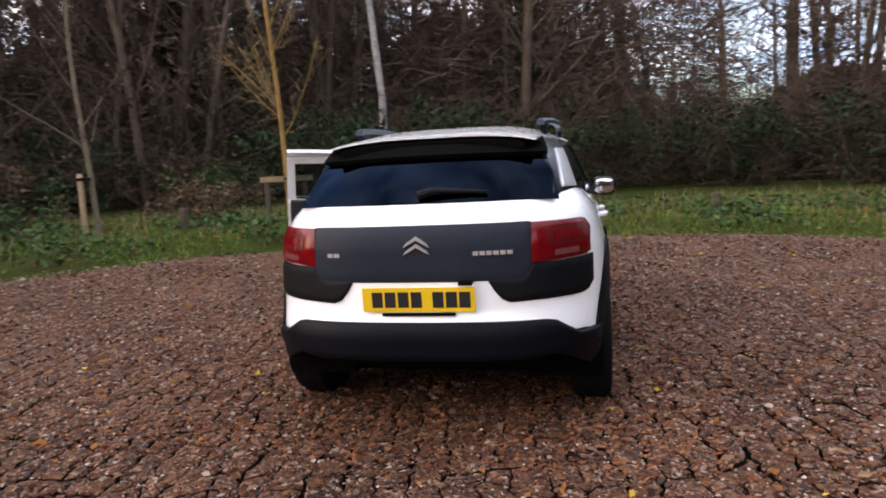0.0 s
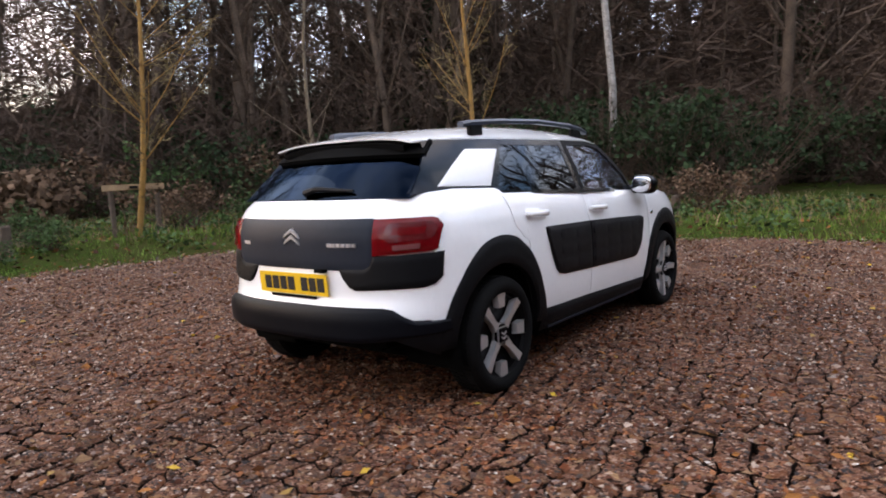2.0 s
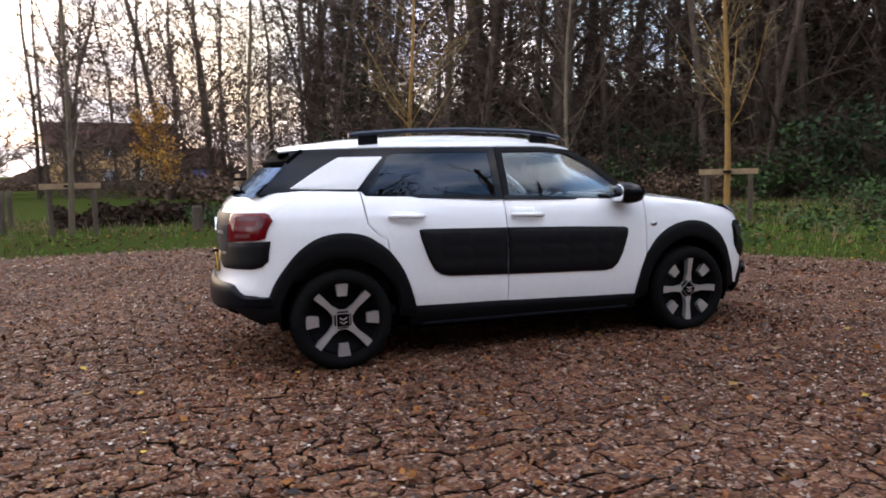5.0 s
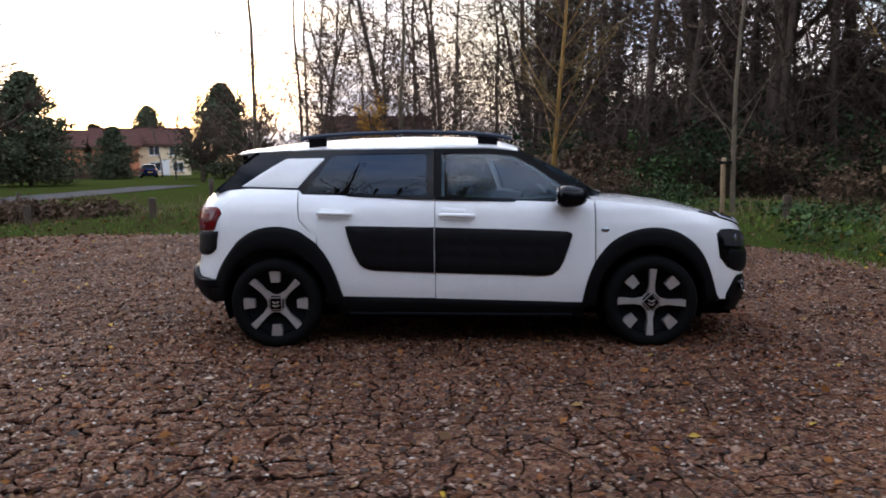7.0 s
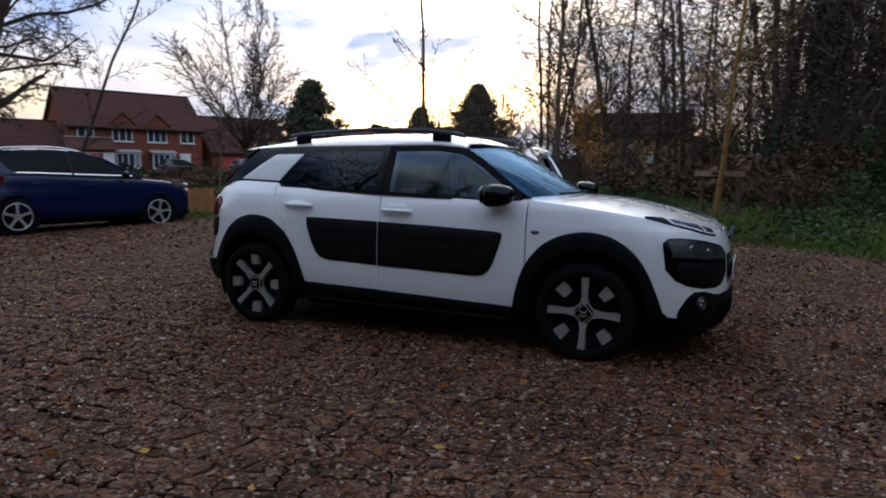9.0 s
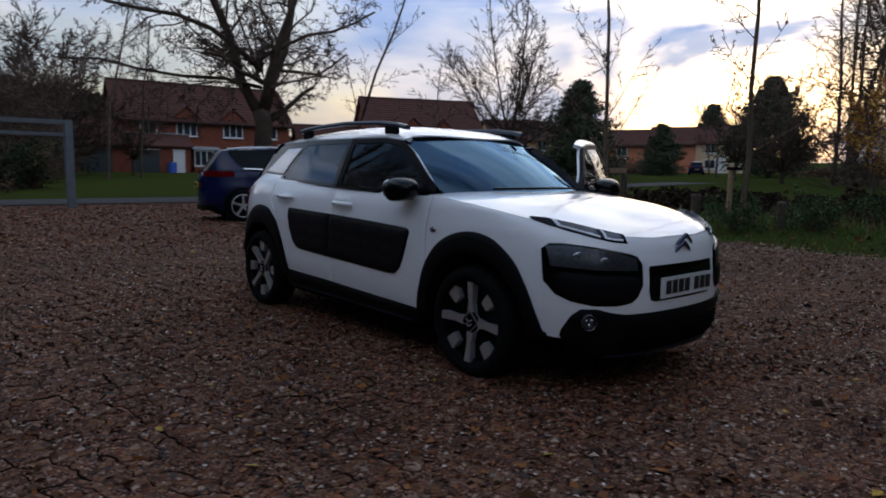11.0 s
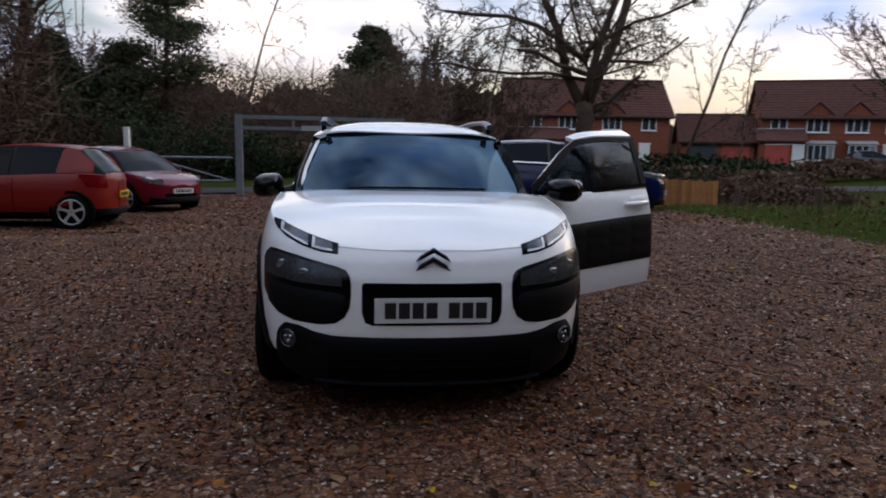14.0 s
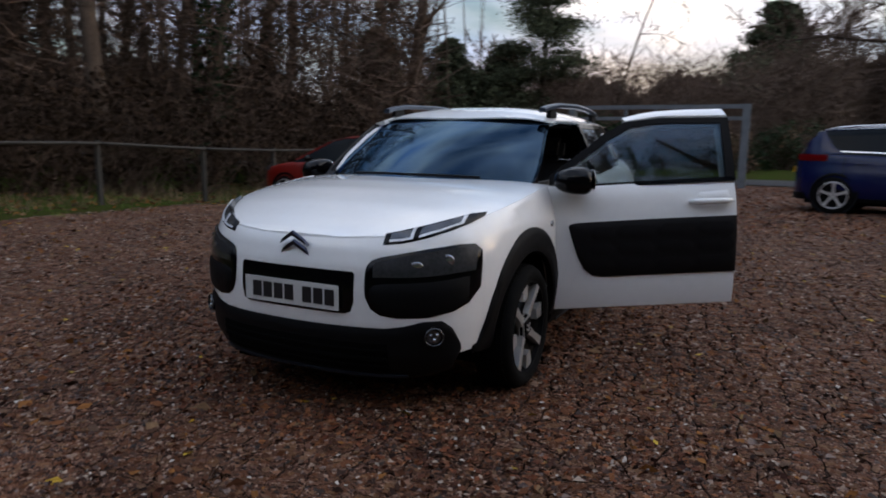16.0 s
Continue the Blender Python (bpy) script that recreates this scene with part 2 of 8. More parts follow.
def panel(name, lo, hi, f, mat, parent, label="", off=0.0, thick=0.02, rows=6, step=0.04, centre=(0, 1.36, 0.7), soft=0.0):
    """A pressed panel: for each a the strip from lo(a) to hi(a), laid on the surface f(a, b), off metres proud and thick metres deep."""
    a0, a1 = max(lo[0][0], hi[0][0]), min(lo[-1][0], hi[-1][0])
    cols = steps(a0, a1, lo, hi, step=step)
    e, mid = 1e-3, Vector(centre)
    outer, inner = [], []
    n, m = len(cols), rows + 1
    for i, a in enumerate(cols):
        b0, b1 = along(lo, a), along(hi, a)
        for j in range(m):
            b = b0 + (b1 - b0) * j / rows
            p = Vector(f(a, b))
            nn = (Vector(f(a + e, b)) - Vector(f(a - e, b))).cross(Vector(f(a, b + e)) - Vector(f(a, b - e))).normalized()
            if nn.dot(p - mid) < 0:
                nn = -nn
            rim = i in (0, n - 1) or j in (0, rows)
            outer.append(p + nn * (off - (soft if rim else 0)))
            inner.append(p + nn * (off - thick))
    quads = [(i * m + j, (i + 1) * m + j, (i + 1) * m + j + 1, i * m + j + 1) for i in range(n - 1) for j in range(rows)]
    q = quads[len(quads) // 2]
    normal = (outer[q[1]] - outer[q[0]]).cross(outer[q[3]] - outer[q[0]])
    flip = normal.dot(sum((outer[k] for k in q), Vector()) / 4 - mid) < 0
    if flip:
        quads = [c[::-1] for c in quads]
    k = n * m
    back = [tuple(v + k for v in c[::-1]) for c in quads]
    rim = [i * m for i in range(n)] + [(n - 1) * m + j for j in range(1, m)] + [i * m + m - 1 for i in range(n - 2, -1, -1)] + [j for j in range(m - 2, 0, -1)]
    verts = outer + inner + [outer[r] for r in rim] + [inner[r] for r in rim]
    w, base = len(rim), 2 * k
    walls = [(base + i, base + (i + 1) % w, base + w + (i + 1) % w, base + w + i) for i in range(w)]
    if not flip:
        walls = [c[::-1] for c in walls]
    faces = quads + back + walls
    return mesh_object(name, verts, faces, mat, parent, label, smooth=[True] * len(quads) * 1 + [True] * len(back) + [False] * len(walls))


def ruled(name, one, two, mat, parent, label="", thick=0.03, centre=(0, 1.36, 0.7)):
    """A strip between two lines of places, given thickness towards the centre."""
    mid = Vector(centre)
    one, two = [Vector(p) for p in one], [Vector(p) for p in two]
    bm = bmesh.new()
    rows_ = []
    for a, b in zip(one, two):
        c = (a + b) / 2
        d = (mid - c).normalized() * thick
        bow = -(mid - c).normalized() * 0.006
        rows_.append([bm.verts.new(p) for p in (a, c + bow, b, b + d, a + d)])
    for r, s in zip(rows_, rows_[1:]):
        for k in range(5):
            bm.faces.new((r[k], r[(k + 1) % 5], s[(k + 1) % 5], s[k]))
    bm.faces.new(rows_[0])
    bm.faces.new(rows_[-1][::-1])
    return part(name, bm, mat, parent, label)


def array_mesh(name, verts, faces, mats, index=None, smooth=False):
    """A mesh from numpy arrays: verts n x 3, faces m x k."""
    me = bpy.data.meshes.new(name)
    verts, faces = np.asarray(verts, np.float32), np.asarray(faces, np.int32)
    m, k = faces.shape
    me.vertices.add(len(verts))
    me.vertices.foreach_set("co", verts.ravel())
    me.loops.add(m * k)
    me.loops.foreach_set("vertex_index", faces.ravel())
    me.polygons.add(m)
    me.polygons.foreach_set("loop_start", np.arange(m, dtype=np.int32) * k)
    me.polygons.foreach_set("loop_total", np.full(m, k, np.int32))
    for mat in mats if isinstance(mats, (list, tuple)) else [mats]:
        me.materials.append(mat)
    if index is not None:
        me.polygons.foreach_set("material_index", np.asarray(index, np.int32))
    if smooth:
        me.polygons.foreach_set("use_smooth", np.ones(m, bool))
    me.update(calc_edges=True)
    return me


def prisms(segs, sides):
    """Tapered bars for rows of x0 y0 z0 x1 y1 z1 r0 r1: verts and quads."""
    s = np.asarray(segs, float)
    a, b, r0, r1 = s[:, :3], s[:, 3:6], s[:, 6], s[:, 7]
    d = b - a
    d /= np.linalg.norm(d, axis=1, keepdims=True) + 1e-9
    ref = np.where(np.abs(d[:, 2:3]) > 0.9, [[1.0, 0, 0]], [[0, 0, 1.0]])
    u = np.cross(d, ref)
    u /= np.linalg.norm(u, axis=1, keepdims=True) + 1e-9
    w = np.cross(d, u)
    ang = 2 * np.pi * np.arange(sides) / sides
    ring = u[:, None, :] * np.cos(ang)[None, :, None] + w[:, None, :] * np.sin(ang)[None, :, None]
    v = np.concatenate([a[:, None] + ring * r0[:, None, None], b[:, None] + ring * r1[:, None, None]], 1)
    base = np.arange(len(s))[:, None] * 2 * sides
    k = np.arange(sides)
    q = np.stack([k, (k + 1) % sides, sides + (k + 1) % sides, sides + k], 1)
    f = (base[:, :, None] + q[None].reshape(1, sides, 4)).reshape(-1, 4)
    return v.reshape(-1, 3), f


def ribbons(segs):
    """Thin twigs as single slips, each turned its own way."""
    s = np.asarray(segs, float)
    a, b = s[:, :3], s[:, 3:6]
    d = b - a
    d /= np.linalg.norm(d, axis=1, keepdims=True) + 1e-9
    k = np.arange(len(s)) * 2.399
    ref = np.stack([np.cos(k), np.sin(k), np.sin(k * 1.7)], 1)
    u = np.cross(d, ref)
    u /= np.linalg.norm(u, axis=1, keepdims=True) + 1e-9
    r0, r1 = s[:, 6:7] * 1.2, s[:, 7:8] * 1.2
    v = np.stack([a - u * r0, a + u * r0, b + u * r1, b - u * r1], 1)
    return v.reshape(-1, 3), np.arange(4 * len(s)).reshape(-1, 4)


def flakes(rng, centres, size, flat=0.0, ratio=0.6):
    """Small bent leaves, four corners each, at the given places."""
    c = np.asarray(centres, float)
    n = len(c)
    d = rng.normal(size=(n, 3))
    d[:, 2] *= 1 - flat
    d /= np.linalg.norm(d, axis=1, keepdims=True)
    e = rng.normal(size=(n, 3))
    e[:, 2] *= 1 - flat
    e -= d * (e * d).sum(1, keepdims=True)
    e /= np.linalg.norm(e, axis=1, keepdims=True) + 1e-9
    s = (size * rng.uniform(0.6, 1.4, n))[:, None]
    nrm = np.cross(d, e)
    v = np.stack([c - d * s, c + e * s * ratio + nrm * s * 0.15, c + d * s, c - e * s * ratio + nrm * s * 0.15], 1)
    return v.reshape(-1, 3), np.arange(4 * n).reshape(n, 4)


def bough(rng, segs, p, d, length, r, level, opt):
    """Grows one limb and its side shoots into segs."""
    n = 5 if level < 2 else (4 if level == 2 else 2)
    step = length / n
    p, d = np.array(p, float), np.array(d, float)
    for i in range(n):
        d = d + rng.normal(size=3) * opt["wobble"] * (1 + 0.4 * level)
        d[2] += opt["lift"] * (0.6 if level else 0.3)
        d /= np.linalg.norm(d)
        q = p + d * step
        r1 = r * (1 - opt["taper"] / n)
        segs.append((*p, *q, r, r1, level))
        frac = (i + 1) / n
        if level < opt["levels"] and (level > 0 or frac >= opt["bare"]):
            for _ in range(opt["shoots"][level]):
                if rng.random() > 0.92:
                    continue
                side = rng.normal(size=3)
                side -= d * side.dot(d)
                side /= np.linalg.norm(side) + 1e-9
                spread = opt["spread"] * rng.uniform(0.7, 1.3)
                e = d * math.cos(spread) + side * math.sin(spread)
                k = rng.uniform(0.55, 1.0)
                bough(rng, segs, p + (q - p) * rng.random(), e, length * opt["ratio"] * k * (1.15 - 0.45 * frac), r1 * opt["thin"] * k, level + 1, opt)
        p, r = q, r1
    return segs


def tree_meshes(name, seed, tall, r, opt, mats=None, fine=0.006):
    """Trunk-and-limb mesh and twig mesh of a bare tree."""
    rng = np.random.default_rng(seed)
    o = dict(wobble=0.07, lift=0.05, taper=0.75, levels=3, bare=0.35, shoots=(2, 2, 2, 2), spread=0.8, ratio=0.5, thin=0.5)
    o.update(opt)
    segs = np.array(bough(rng, [], (0, 0, -0.1), (o.get("lean", 0.0), 0, 1), tall, r, 0, o))
    segs[:, 6:8] = np.maximum(segs[:, 6:8], fine)
    thick = segs[segs[:, 8] <= 1]
    thin_ = segs[segs[:, 8] > 1]
    v, f = prisms(thick, 5)
    trunk = array_mesh("trunk", v, f, (mats or (M["bark"], M["twig"]))[0], smooth=True)
    v, f = ribbons(thin_)
    crown = array_mesh("crown", v, f, (mats or (M["bark"], M["twig"]))[1])
    return trunk, crown, thin_


def tree(name, meshes, at, label, group="", extra=()):
    t = thing(name, label, "tree", at, group)
    for nm, me in zip(("trunk", "crown", *[e[0] for e in extra]), (meshes[0], meshes[1], *[e[1] for e in extra])):
        o = new(nm, me)
        o.parent = t
    return t


def gravel_material():
    """Damp brown gravel and leaf litter: chips in mixed tones."""
    m = bpy.data.materials.new("gravel_and_leaf_litter")
    m.use_nodes = True
    n, l = m.node_tree.nodes, m.node_tree.links
    p = n["Principled BSDF"]
    p.inputs["Roughness"].default_value = 0.9
    p.inputs["Specular IOR Level"].default_value = 0.12
    co = n.new("ShaderNodeTexCoord")
    warp = n.new("ShaderNodeTexNoise")
    warp.inputs["Scale"].default_value, warp.inputs["Detail"].default_value = 9, 3
    add = n.new("ShaderNodeVectorMath")
    add.operation = "MULTIPLY_ADD"
    add.inputs[1].default_value = (0.07, 0.07, 0.0)
    l.new(co.outputs["Object"], warp.inputs["Vector"])
    l.new(warp.outputs["Color"], add.inputs[0])
    l.new(co.outputs["Object"], add.inputs[2])
    stones = n.new("ShaderNodeTexVoronoi")
    stones.inputs["Scale"].default_value = 95
    tint = n.new("ShaderNodeValToRGB")
    e = tint.color_ramp.elements
    e[0].position, e[0].color = 0.0, (0.009, 0.006, 0.004, 1)
    e[1].position, e[1].color = 1.0, (0.302, 0.198, 0.143, 1)
    for pos, c in ((0.25, (0.042, 0.018, 0.011)), (0.5, (0.084, 0.038, 0.023)), (0.75, (0.130, 0.062, 0.038)), (0.9, (0.193, 0.102, 0.068))):
        k = tint.color_ramp.elements.new(pos)
        k.color = (*c, 1)
    # flat scraps of leaf, ochre to russet, lying among the stones
    scraps = n.new("ShaderNodeTexVoronoi")
    scraps.inputs["Scale"].default_value = 33
    l.new(add.outputs["Vector"], scraps.inputs["Vector"])
    scrap_sep = n.new("ShaderNodeSeparateColor")
    l.new(scraps.outputs["Color"], scrap_sep.inputs["Color"])
    leaf_tone = n.new("ShaderNodeValToRGB")
    le = leaf_tone.color_ramp.elements
    le[0].position, le[0].color = 0.0, (0.063, 0.025, 0.012, 1)
    le[1].position, le[1].color = 1.0, (0.210, 0.124, 0.076, 1)
    for pos, c in ((0.3, (0.134, 0.050, 0.021)), (0.55, (0.093, 0.050, 0.032)), (0.8, (0.168, 0.081, 0.035))):
        leaf_tone.color_ramp.elements.new(pos).color = (*c, 1)
    l.new(scrap_sep.outputs["Red"], leaf_tone.inputs["Fac"])
    scrap_on = n.new("ShaderNodeMath")
    scrap_on.operation = "GREATER_THAN"
    scrap_on.inputs[1].default_value = 0.5
    l.new(scrap_sep.outputs["Green"], scrap_on.inputs[0])
    scrap_mix = n.new("ShaderNodeMix")
    scrap_mix.data_type = "RGBA"
    scrap_part = n.new("ShaderNodeMath")
    scrap_part.operation = "MULTIPLY"
    scrap_part.inputs[1].default_value = 0.75
    l.new(scrap_on.outputs[0], scrap_part.inputs[0])
    l.new(scrap_part.outputs[0], scrap_mix.inputs["Factor"])
    l.new(tint.outputs["Color"], scrap_mix.inputs["A"])
    l.new(leaf_tone.outputs["Color"], scrap_mix.inputs["B"])
    sep = n.new("ShaderNodeSeparateColor")
    l.new(add.outputs["Vector"], stones.inputs["Vector"])
    l.new(stones.outputs["Color"], sep.inputs["Color"])
    l.new(sep.outputs["Red"], tint.inputs["Fac"])
    big = n.new("ShaderNodeTexNoise")
    big.inputs["Scale"].default_value, big.inputs["Detail"].default_value = 1.3, 7
    l.new(co.outputs["Object"], big.inputs["Vector"])
    br = n.new("ShaderNodeMapRange")
    br.inputs["From Min"].default_value, br.inputs["From Max"].default_value = 0.3, 0.7
    br.inputs["To Min"].default_value, br.inputs["To Max"].default_value = 0.62, 1.42
    l.new(big.outputs["Fac"], br.inputs["Value"])
    hsv = n.new("ShaderNodeHueSaturation")
    l.new(scrap_mix.outputs["Result"], hsv.inputs["Color"])
    l.new(br.outputs["Result"], hsv.inputs["Value"])
    l.new(hsv.outputs["Color"], p.inputs["Base Color"])
    hgt = n.new("ShaderNodeMath")
    hgt.operation = "MULTIPLY_ADD"
    hgt.inputs[1].default_value = -0.7
    l.new(stones.outputs["Distance"], hgt.inputs[0])
    l.new(sep.outputs["Green"], hgt.inputs[2])
    bmp = n.new("ShaderNodeBump")
    bmp.inputs["Strength"].default_value, bmp.inputs["Distance"].default_value = 1.0, 0.011
    l.new(hgt.outputs[0], bmp.inputs["Height"])
    l.new(bmp.outputs["Normal"], p.inputs["Normal"])
    return m


def chips(name, tones, rough=0.85, spec=0.12):
    """Small loose pieces, each in its own tone out of a palette, with fine mottling."""
    m = material(name, (0.2, 0.15, 0.1), rough, spec=spec)
    n, l = m.node_tree.nodes, m.node_tree.links
    g, ramp, fine, span, hsv = n.new("ShaderNodeNewGeometry"), n.new("ShaderNodeValToRGB"), n.new("ShaderNodeTexNoise"), n.new("ShaderNodeMapRange"), n.new("ShaderNodeHueSaturation")
    ramp.color_ramp.interpolation = "CONSTANT"
    e = ramp.color_ramp.elements
    e[0].position, e[0].color = 0.0, (*tones[0], 1)
    e[1].position, e[1].color = 1 / len(tones), (*tones[1], 1)
    for k, c in enumerate(tones[2:], 2):
        e.new(k / len(tones)).color = (*c, 1)
    fine.inputs["Scale"].default_value = 160
    span.inputs["From Min"].default_value, span.inputs["From Max"].default_value = 0.3, 0.7
    span.inputs["To Min"].default_value, span.inputs["To Max"].default_value = 0.65, 1.35
    l.new(g.outputs["Random Per Island"], ramp.inputs["Fac"])
    l.new(fine.outputs["Fac"], span.inputs["Value"])
    l.new(span.outputs["Result"], hsv.inputs["Value"])
    l.new(ramp.outputs["Color"], hsv.inputs["Color"])
    l.new(hsv.outputs["Color"], n["Principled BSDF"].inputs["Base Color"])
    return m


M.update({
    "gravel": gravel_material(),
    "turf": material("rough_turf", (0.030, 0.054, 0.010), 0.95, spec=0.0, second=(0.042, 0.036, 0.014), scale=0.9, bump=0.8, bump_scale=25),
    "blade": material("grass_blade", (0.098, 0.150, 0.027), 0.75, spec=0.12, vary=0.55, scale=0.8, island=0.45),
    "dry": material("dry_stalk", (0.20, 0.14, 0.075), 0.8, vary=0.3, scale=1.5, island=0.4),
    "nettle": material("bramble_leaf", (0.040, 0.072, 0.020), 0.7, spec=0.2, vary=0.35, scale=1.2, island=0.5),
    "holly": material("dark_evergreen_leaf", (0.020, 0.034, 0.014), 0.8, spec=0.12, vary=0.4, scale=0.6, island=0.5),
    "needle": material("conifer_foliage", (0.066, 0.074, 0.044), 0.9, spec=0.02, vary=0.4, scale=0.7, island=0.5),
    "bark": material("grey_brown_bark", (0.105, 0.076, 0.056), 0.9, spec=0.1, second=(0.046, 0.034, 0.026), scale=3.0, bump=0.8, bump_scale=30, random_tone=0.3),
    "twig": material("brown_twig", (0.082, 0.056, 0.042), 0.9, spec=0.1, vary=0.35, scale=0.5, random_tone=0.35),
    "sap_twig": material("yellowish_sapling_twig", (0.16, 0.12, 0.06), 0.85, vary=0.3, scale=2, spec=0.1),
    "pale_bark": material("pale_sapling_bark", (0.17, 0.125, 0.075), 0.85, second=(0.085, 0.065, 0.045), scale=6, bump=0.4, bump_scale=60),
    "lichen": material("orange_lichen_bark", (0.33, 0.175, 0.035), 0.85, second=(0.20, 0.11, 0.03), scale=7, bump=0.4, bump_scale=60),
    "birch": material("white_birch_bark", (0.50, 0.46, 0.42), 0.8, second=(0.055, 0.042, 0.036), scale=4.5, bump=0.4, bump_scale=30),
    "post": material("weathered_wood_post", (0.075, 0.052, 0.036), 0.85, vary=0.35, scale=9, bump=0.5, bump_scale=80),
    "stake": material("pale_round_stake", (0.30, 0.20, 0.11), 0.8, vary=0.3, scale=9, bump=0.4, bump_scale=80),
    "rail": material("weathered_fence_rail", (0.035, 0.031, 0.026), 0.85, vary=0.35, scale=6, bump=0.5, bump_scale=60),
    "steel": material("galvanised_steel", (0.15, 0.165, 0.18), 0.55, metal=0.35, vary=0.2, scale=6, bump=0.1, bump_scale=120),
    "asphalt": material("grey_asphalt", (0.05, 0.05, 0.052), 0.95, spec=0.08, vary=0.25, scale=3, bump=0.5, bump_scale=150),
    # near-black colour that paints shade onto the walls of the gravel cracks
    "crack_shade": material("painted_crack_shade", (0.012, 0.008, 0.006), 0.9, spec=0.03, vary=0.3, scale=8, bump=0.5, bump_scale=90),
    "stone": chips("loose_stone", ((0.026, 0.014, 0.009), (0.170, 0.084, 0.050), (0.058, 0.027, 0.017), (0.242, 0.148, 0.101), (0.112, 0.049, 0.029), (0.035, 0.021, 0.016), (0.319, 0.239, 0.183), (0.136, 0.060, 0.032), (0.170, 0.119, 0.098), (0.016, 0.010, 0.008), (0.203, 0.094, 0.047), (0.077, 0.049, 0.040), (0.047, 0.021, 0.013), (0.252, 0.172, 0.126), (0.021, 0.014, 0.009)), 0.7, 0.3),
    "leaf": chips("fallen_leaf", ((0.096, 0.038, 0.018), (0.162, 0.063, 0.025), (0.044, 0.024, 0.017), (0.191, 0.113, 0.059), (0.070, 0.034, 0.024), (0.221, 0.090, 0.025), (0.125, 0.075, 0.050))),
    "leaf_dry": chips("dry_red_brown_leaf", ((0.16, 0.055, 0.026), (0.10, 0.036, 0.020), (0.21, 0.085, 0.038), (0.055, 0.024, 0.016), (0.14, 0.062, 0.034))),
    "mould": chips("leaf_mould", ((0.040, 0.016, 0.011), (0.075, 0.028, 0.016), (0.022, 0.011, 0.008), (0.105, 0.042, 0.022))),
    "pale_chip": chips("pale_stone_chip", ((0.36, 0.30, 0.25), (0.28, 0.215, 0.165), (0.46, 0.41, 0.36), (0.22, 0.15, 0.105)), 0.7, 0.3),
    "leaf_yellow": chips("fallen_yellow_leaf", ((0.42, 0.26, 0.03), (0.30, 0.19, 0.03), (0.22, 0.13, 0.035), (0.50, 0.33, 0.035)), 0.6),
    "haze": material("distant_woodland", (0.055, 0.036, 0.025), 0.95, spec=0.0, second=(0.022, 0.015, 0.011), scale=0.5, bump=1.0, bump_scale=4),
    "brick": material("red_brick", (0.24, 0.074, 0.043), 0.9, spec=0.1, second=(0.14, 0.052, 0.034), scale=3.5, bump=0.3, bump_scale=40),
    "brick_far": material("orange_brick", (0.50, 0.19, 0.10), 0.9, spec=0.1, second=(0.38, 0.14, 0.075), scale=3.0, bump=0.3, bump_scale=40),
    "render": material("cream_render", (0.72, 0.56, 0.36), 0.9, spec=0.1, vary=0.12, scale=2.0),
    "brick_buff": material("buff_brick", (0.52, 0.31, 0.13), 0.9, second=(0.40, 0.22, 0.09), scale=3.5, bump=0.3, bump_scale=40),
    "tile": material("brown_roof_tile", (0.110, 0.052, 0.042), 0.9, spec=0.05, second=(0.070, 0.036, 0.031), scale=2.2, bump=0.4, bump_scale=25),
    "lead": material("pale_lead_sheet", (0.30, 0.30, 0.30), 0.7, vary=0.2, scale=3),
    "frame_white": material("white_window_frame", (0.72, 0.72, 0.70), 0.4),
    "pane": material("dark_window_pane", (0.03, 0.035, 0.045), 0.08, spec=0.8),
    "curtain": material("pale_blind_behind_glass", (0.24, 0.24, 0.25), 0.3),
    "bracken": material("dead_bracken", (0.30, 0.125, 0.04), 0.85, spec=0.1, vary=0.35, scale=1.5, island=0.5),
    "garage_dark": material("dark_garage_door", (0.025, 0.035, 0.04), 0.5, vary=0.2, scale=2),
    "garage_red": material("red_garage_door", (0.38, 0.055, 0.04), 0.5, vary=0.2, scale=2),
    "door_white": material("white_front_door", (0.7, 0.68, 0.65), 0.5),
    "blue_bin": material("blue_plastic_bin", (0.04, 0.10, 0.42), 0.5),
    # a darker brown than the hedge leaf
    "murk": material("dark_brown_undergrowth", (0.034, 0.022, 0.015), 0.9, spec=0.05, vary=0.4, scale=0.7, island=0.5),
    "hedge": material("brown_hedge_leaf", (0.105, 0.066, 0.042), 0.85, spec=0.1, vary=0.4, scale=0.7, island=0.5),
})


# ---- the white car: its outer surfaces. x to its right side, y ahead, origin under the middle of the rear axle ----
YC = 1.36
HALF_WIDTH = [(0.10, 0.74), (0.2, 0.795), (0.3, 0.832), (0.45, 0.853), (0.6, 0.860), (0.75, 0.856), (0.85, 0.846), (0.95, 0.824), (1.02, 0.795), (1.06, 0.768), (1.12, 0.715), (1.2, 0.66)]
NOSE = [(0.10, 3.25), (0.2, 3.36), (0.3, 3.405), (0.45, 3.415), (0.6, 3.415), (0.7, 3.405), (0.78, 3.38), (0.84, 3.345), (0.9, 3.28), (0.95, 3.2), (1.0, 3.1), (1.1, 2.9)]
TAIL = [(0.15, -0.60), (0.25, -0.69), (0.35, -0.735), (0.5, -0.735), (0.6, -0.70), (0.75, -0.69), (0.9, -0.69), (0.98, -0.675), (1.04, -0.645), (1.10, -0.585), (1.2, -0.48)]


def plan(y, z):
    """Half width of the lower body at y and z."""
    w = along(HALF_WIDTH, z)
    if y > YC:
        u, p, q = (y - YC) / (along(NOSE, z) - YC), 2.5, 8
    else:
        u, p, q = (YC - y) / (YC - along(TAIL, z)), 2.7, 10
    return w * max(1e-6, 1 - min(1.0, u) ** q) ** (1 / p)


def side(s):
    return lambda y, z: (s * plan(y, z), y, z)


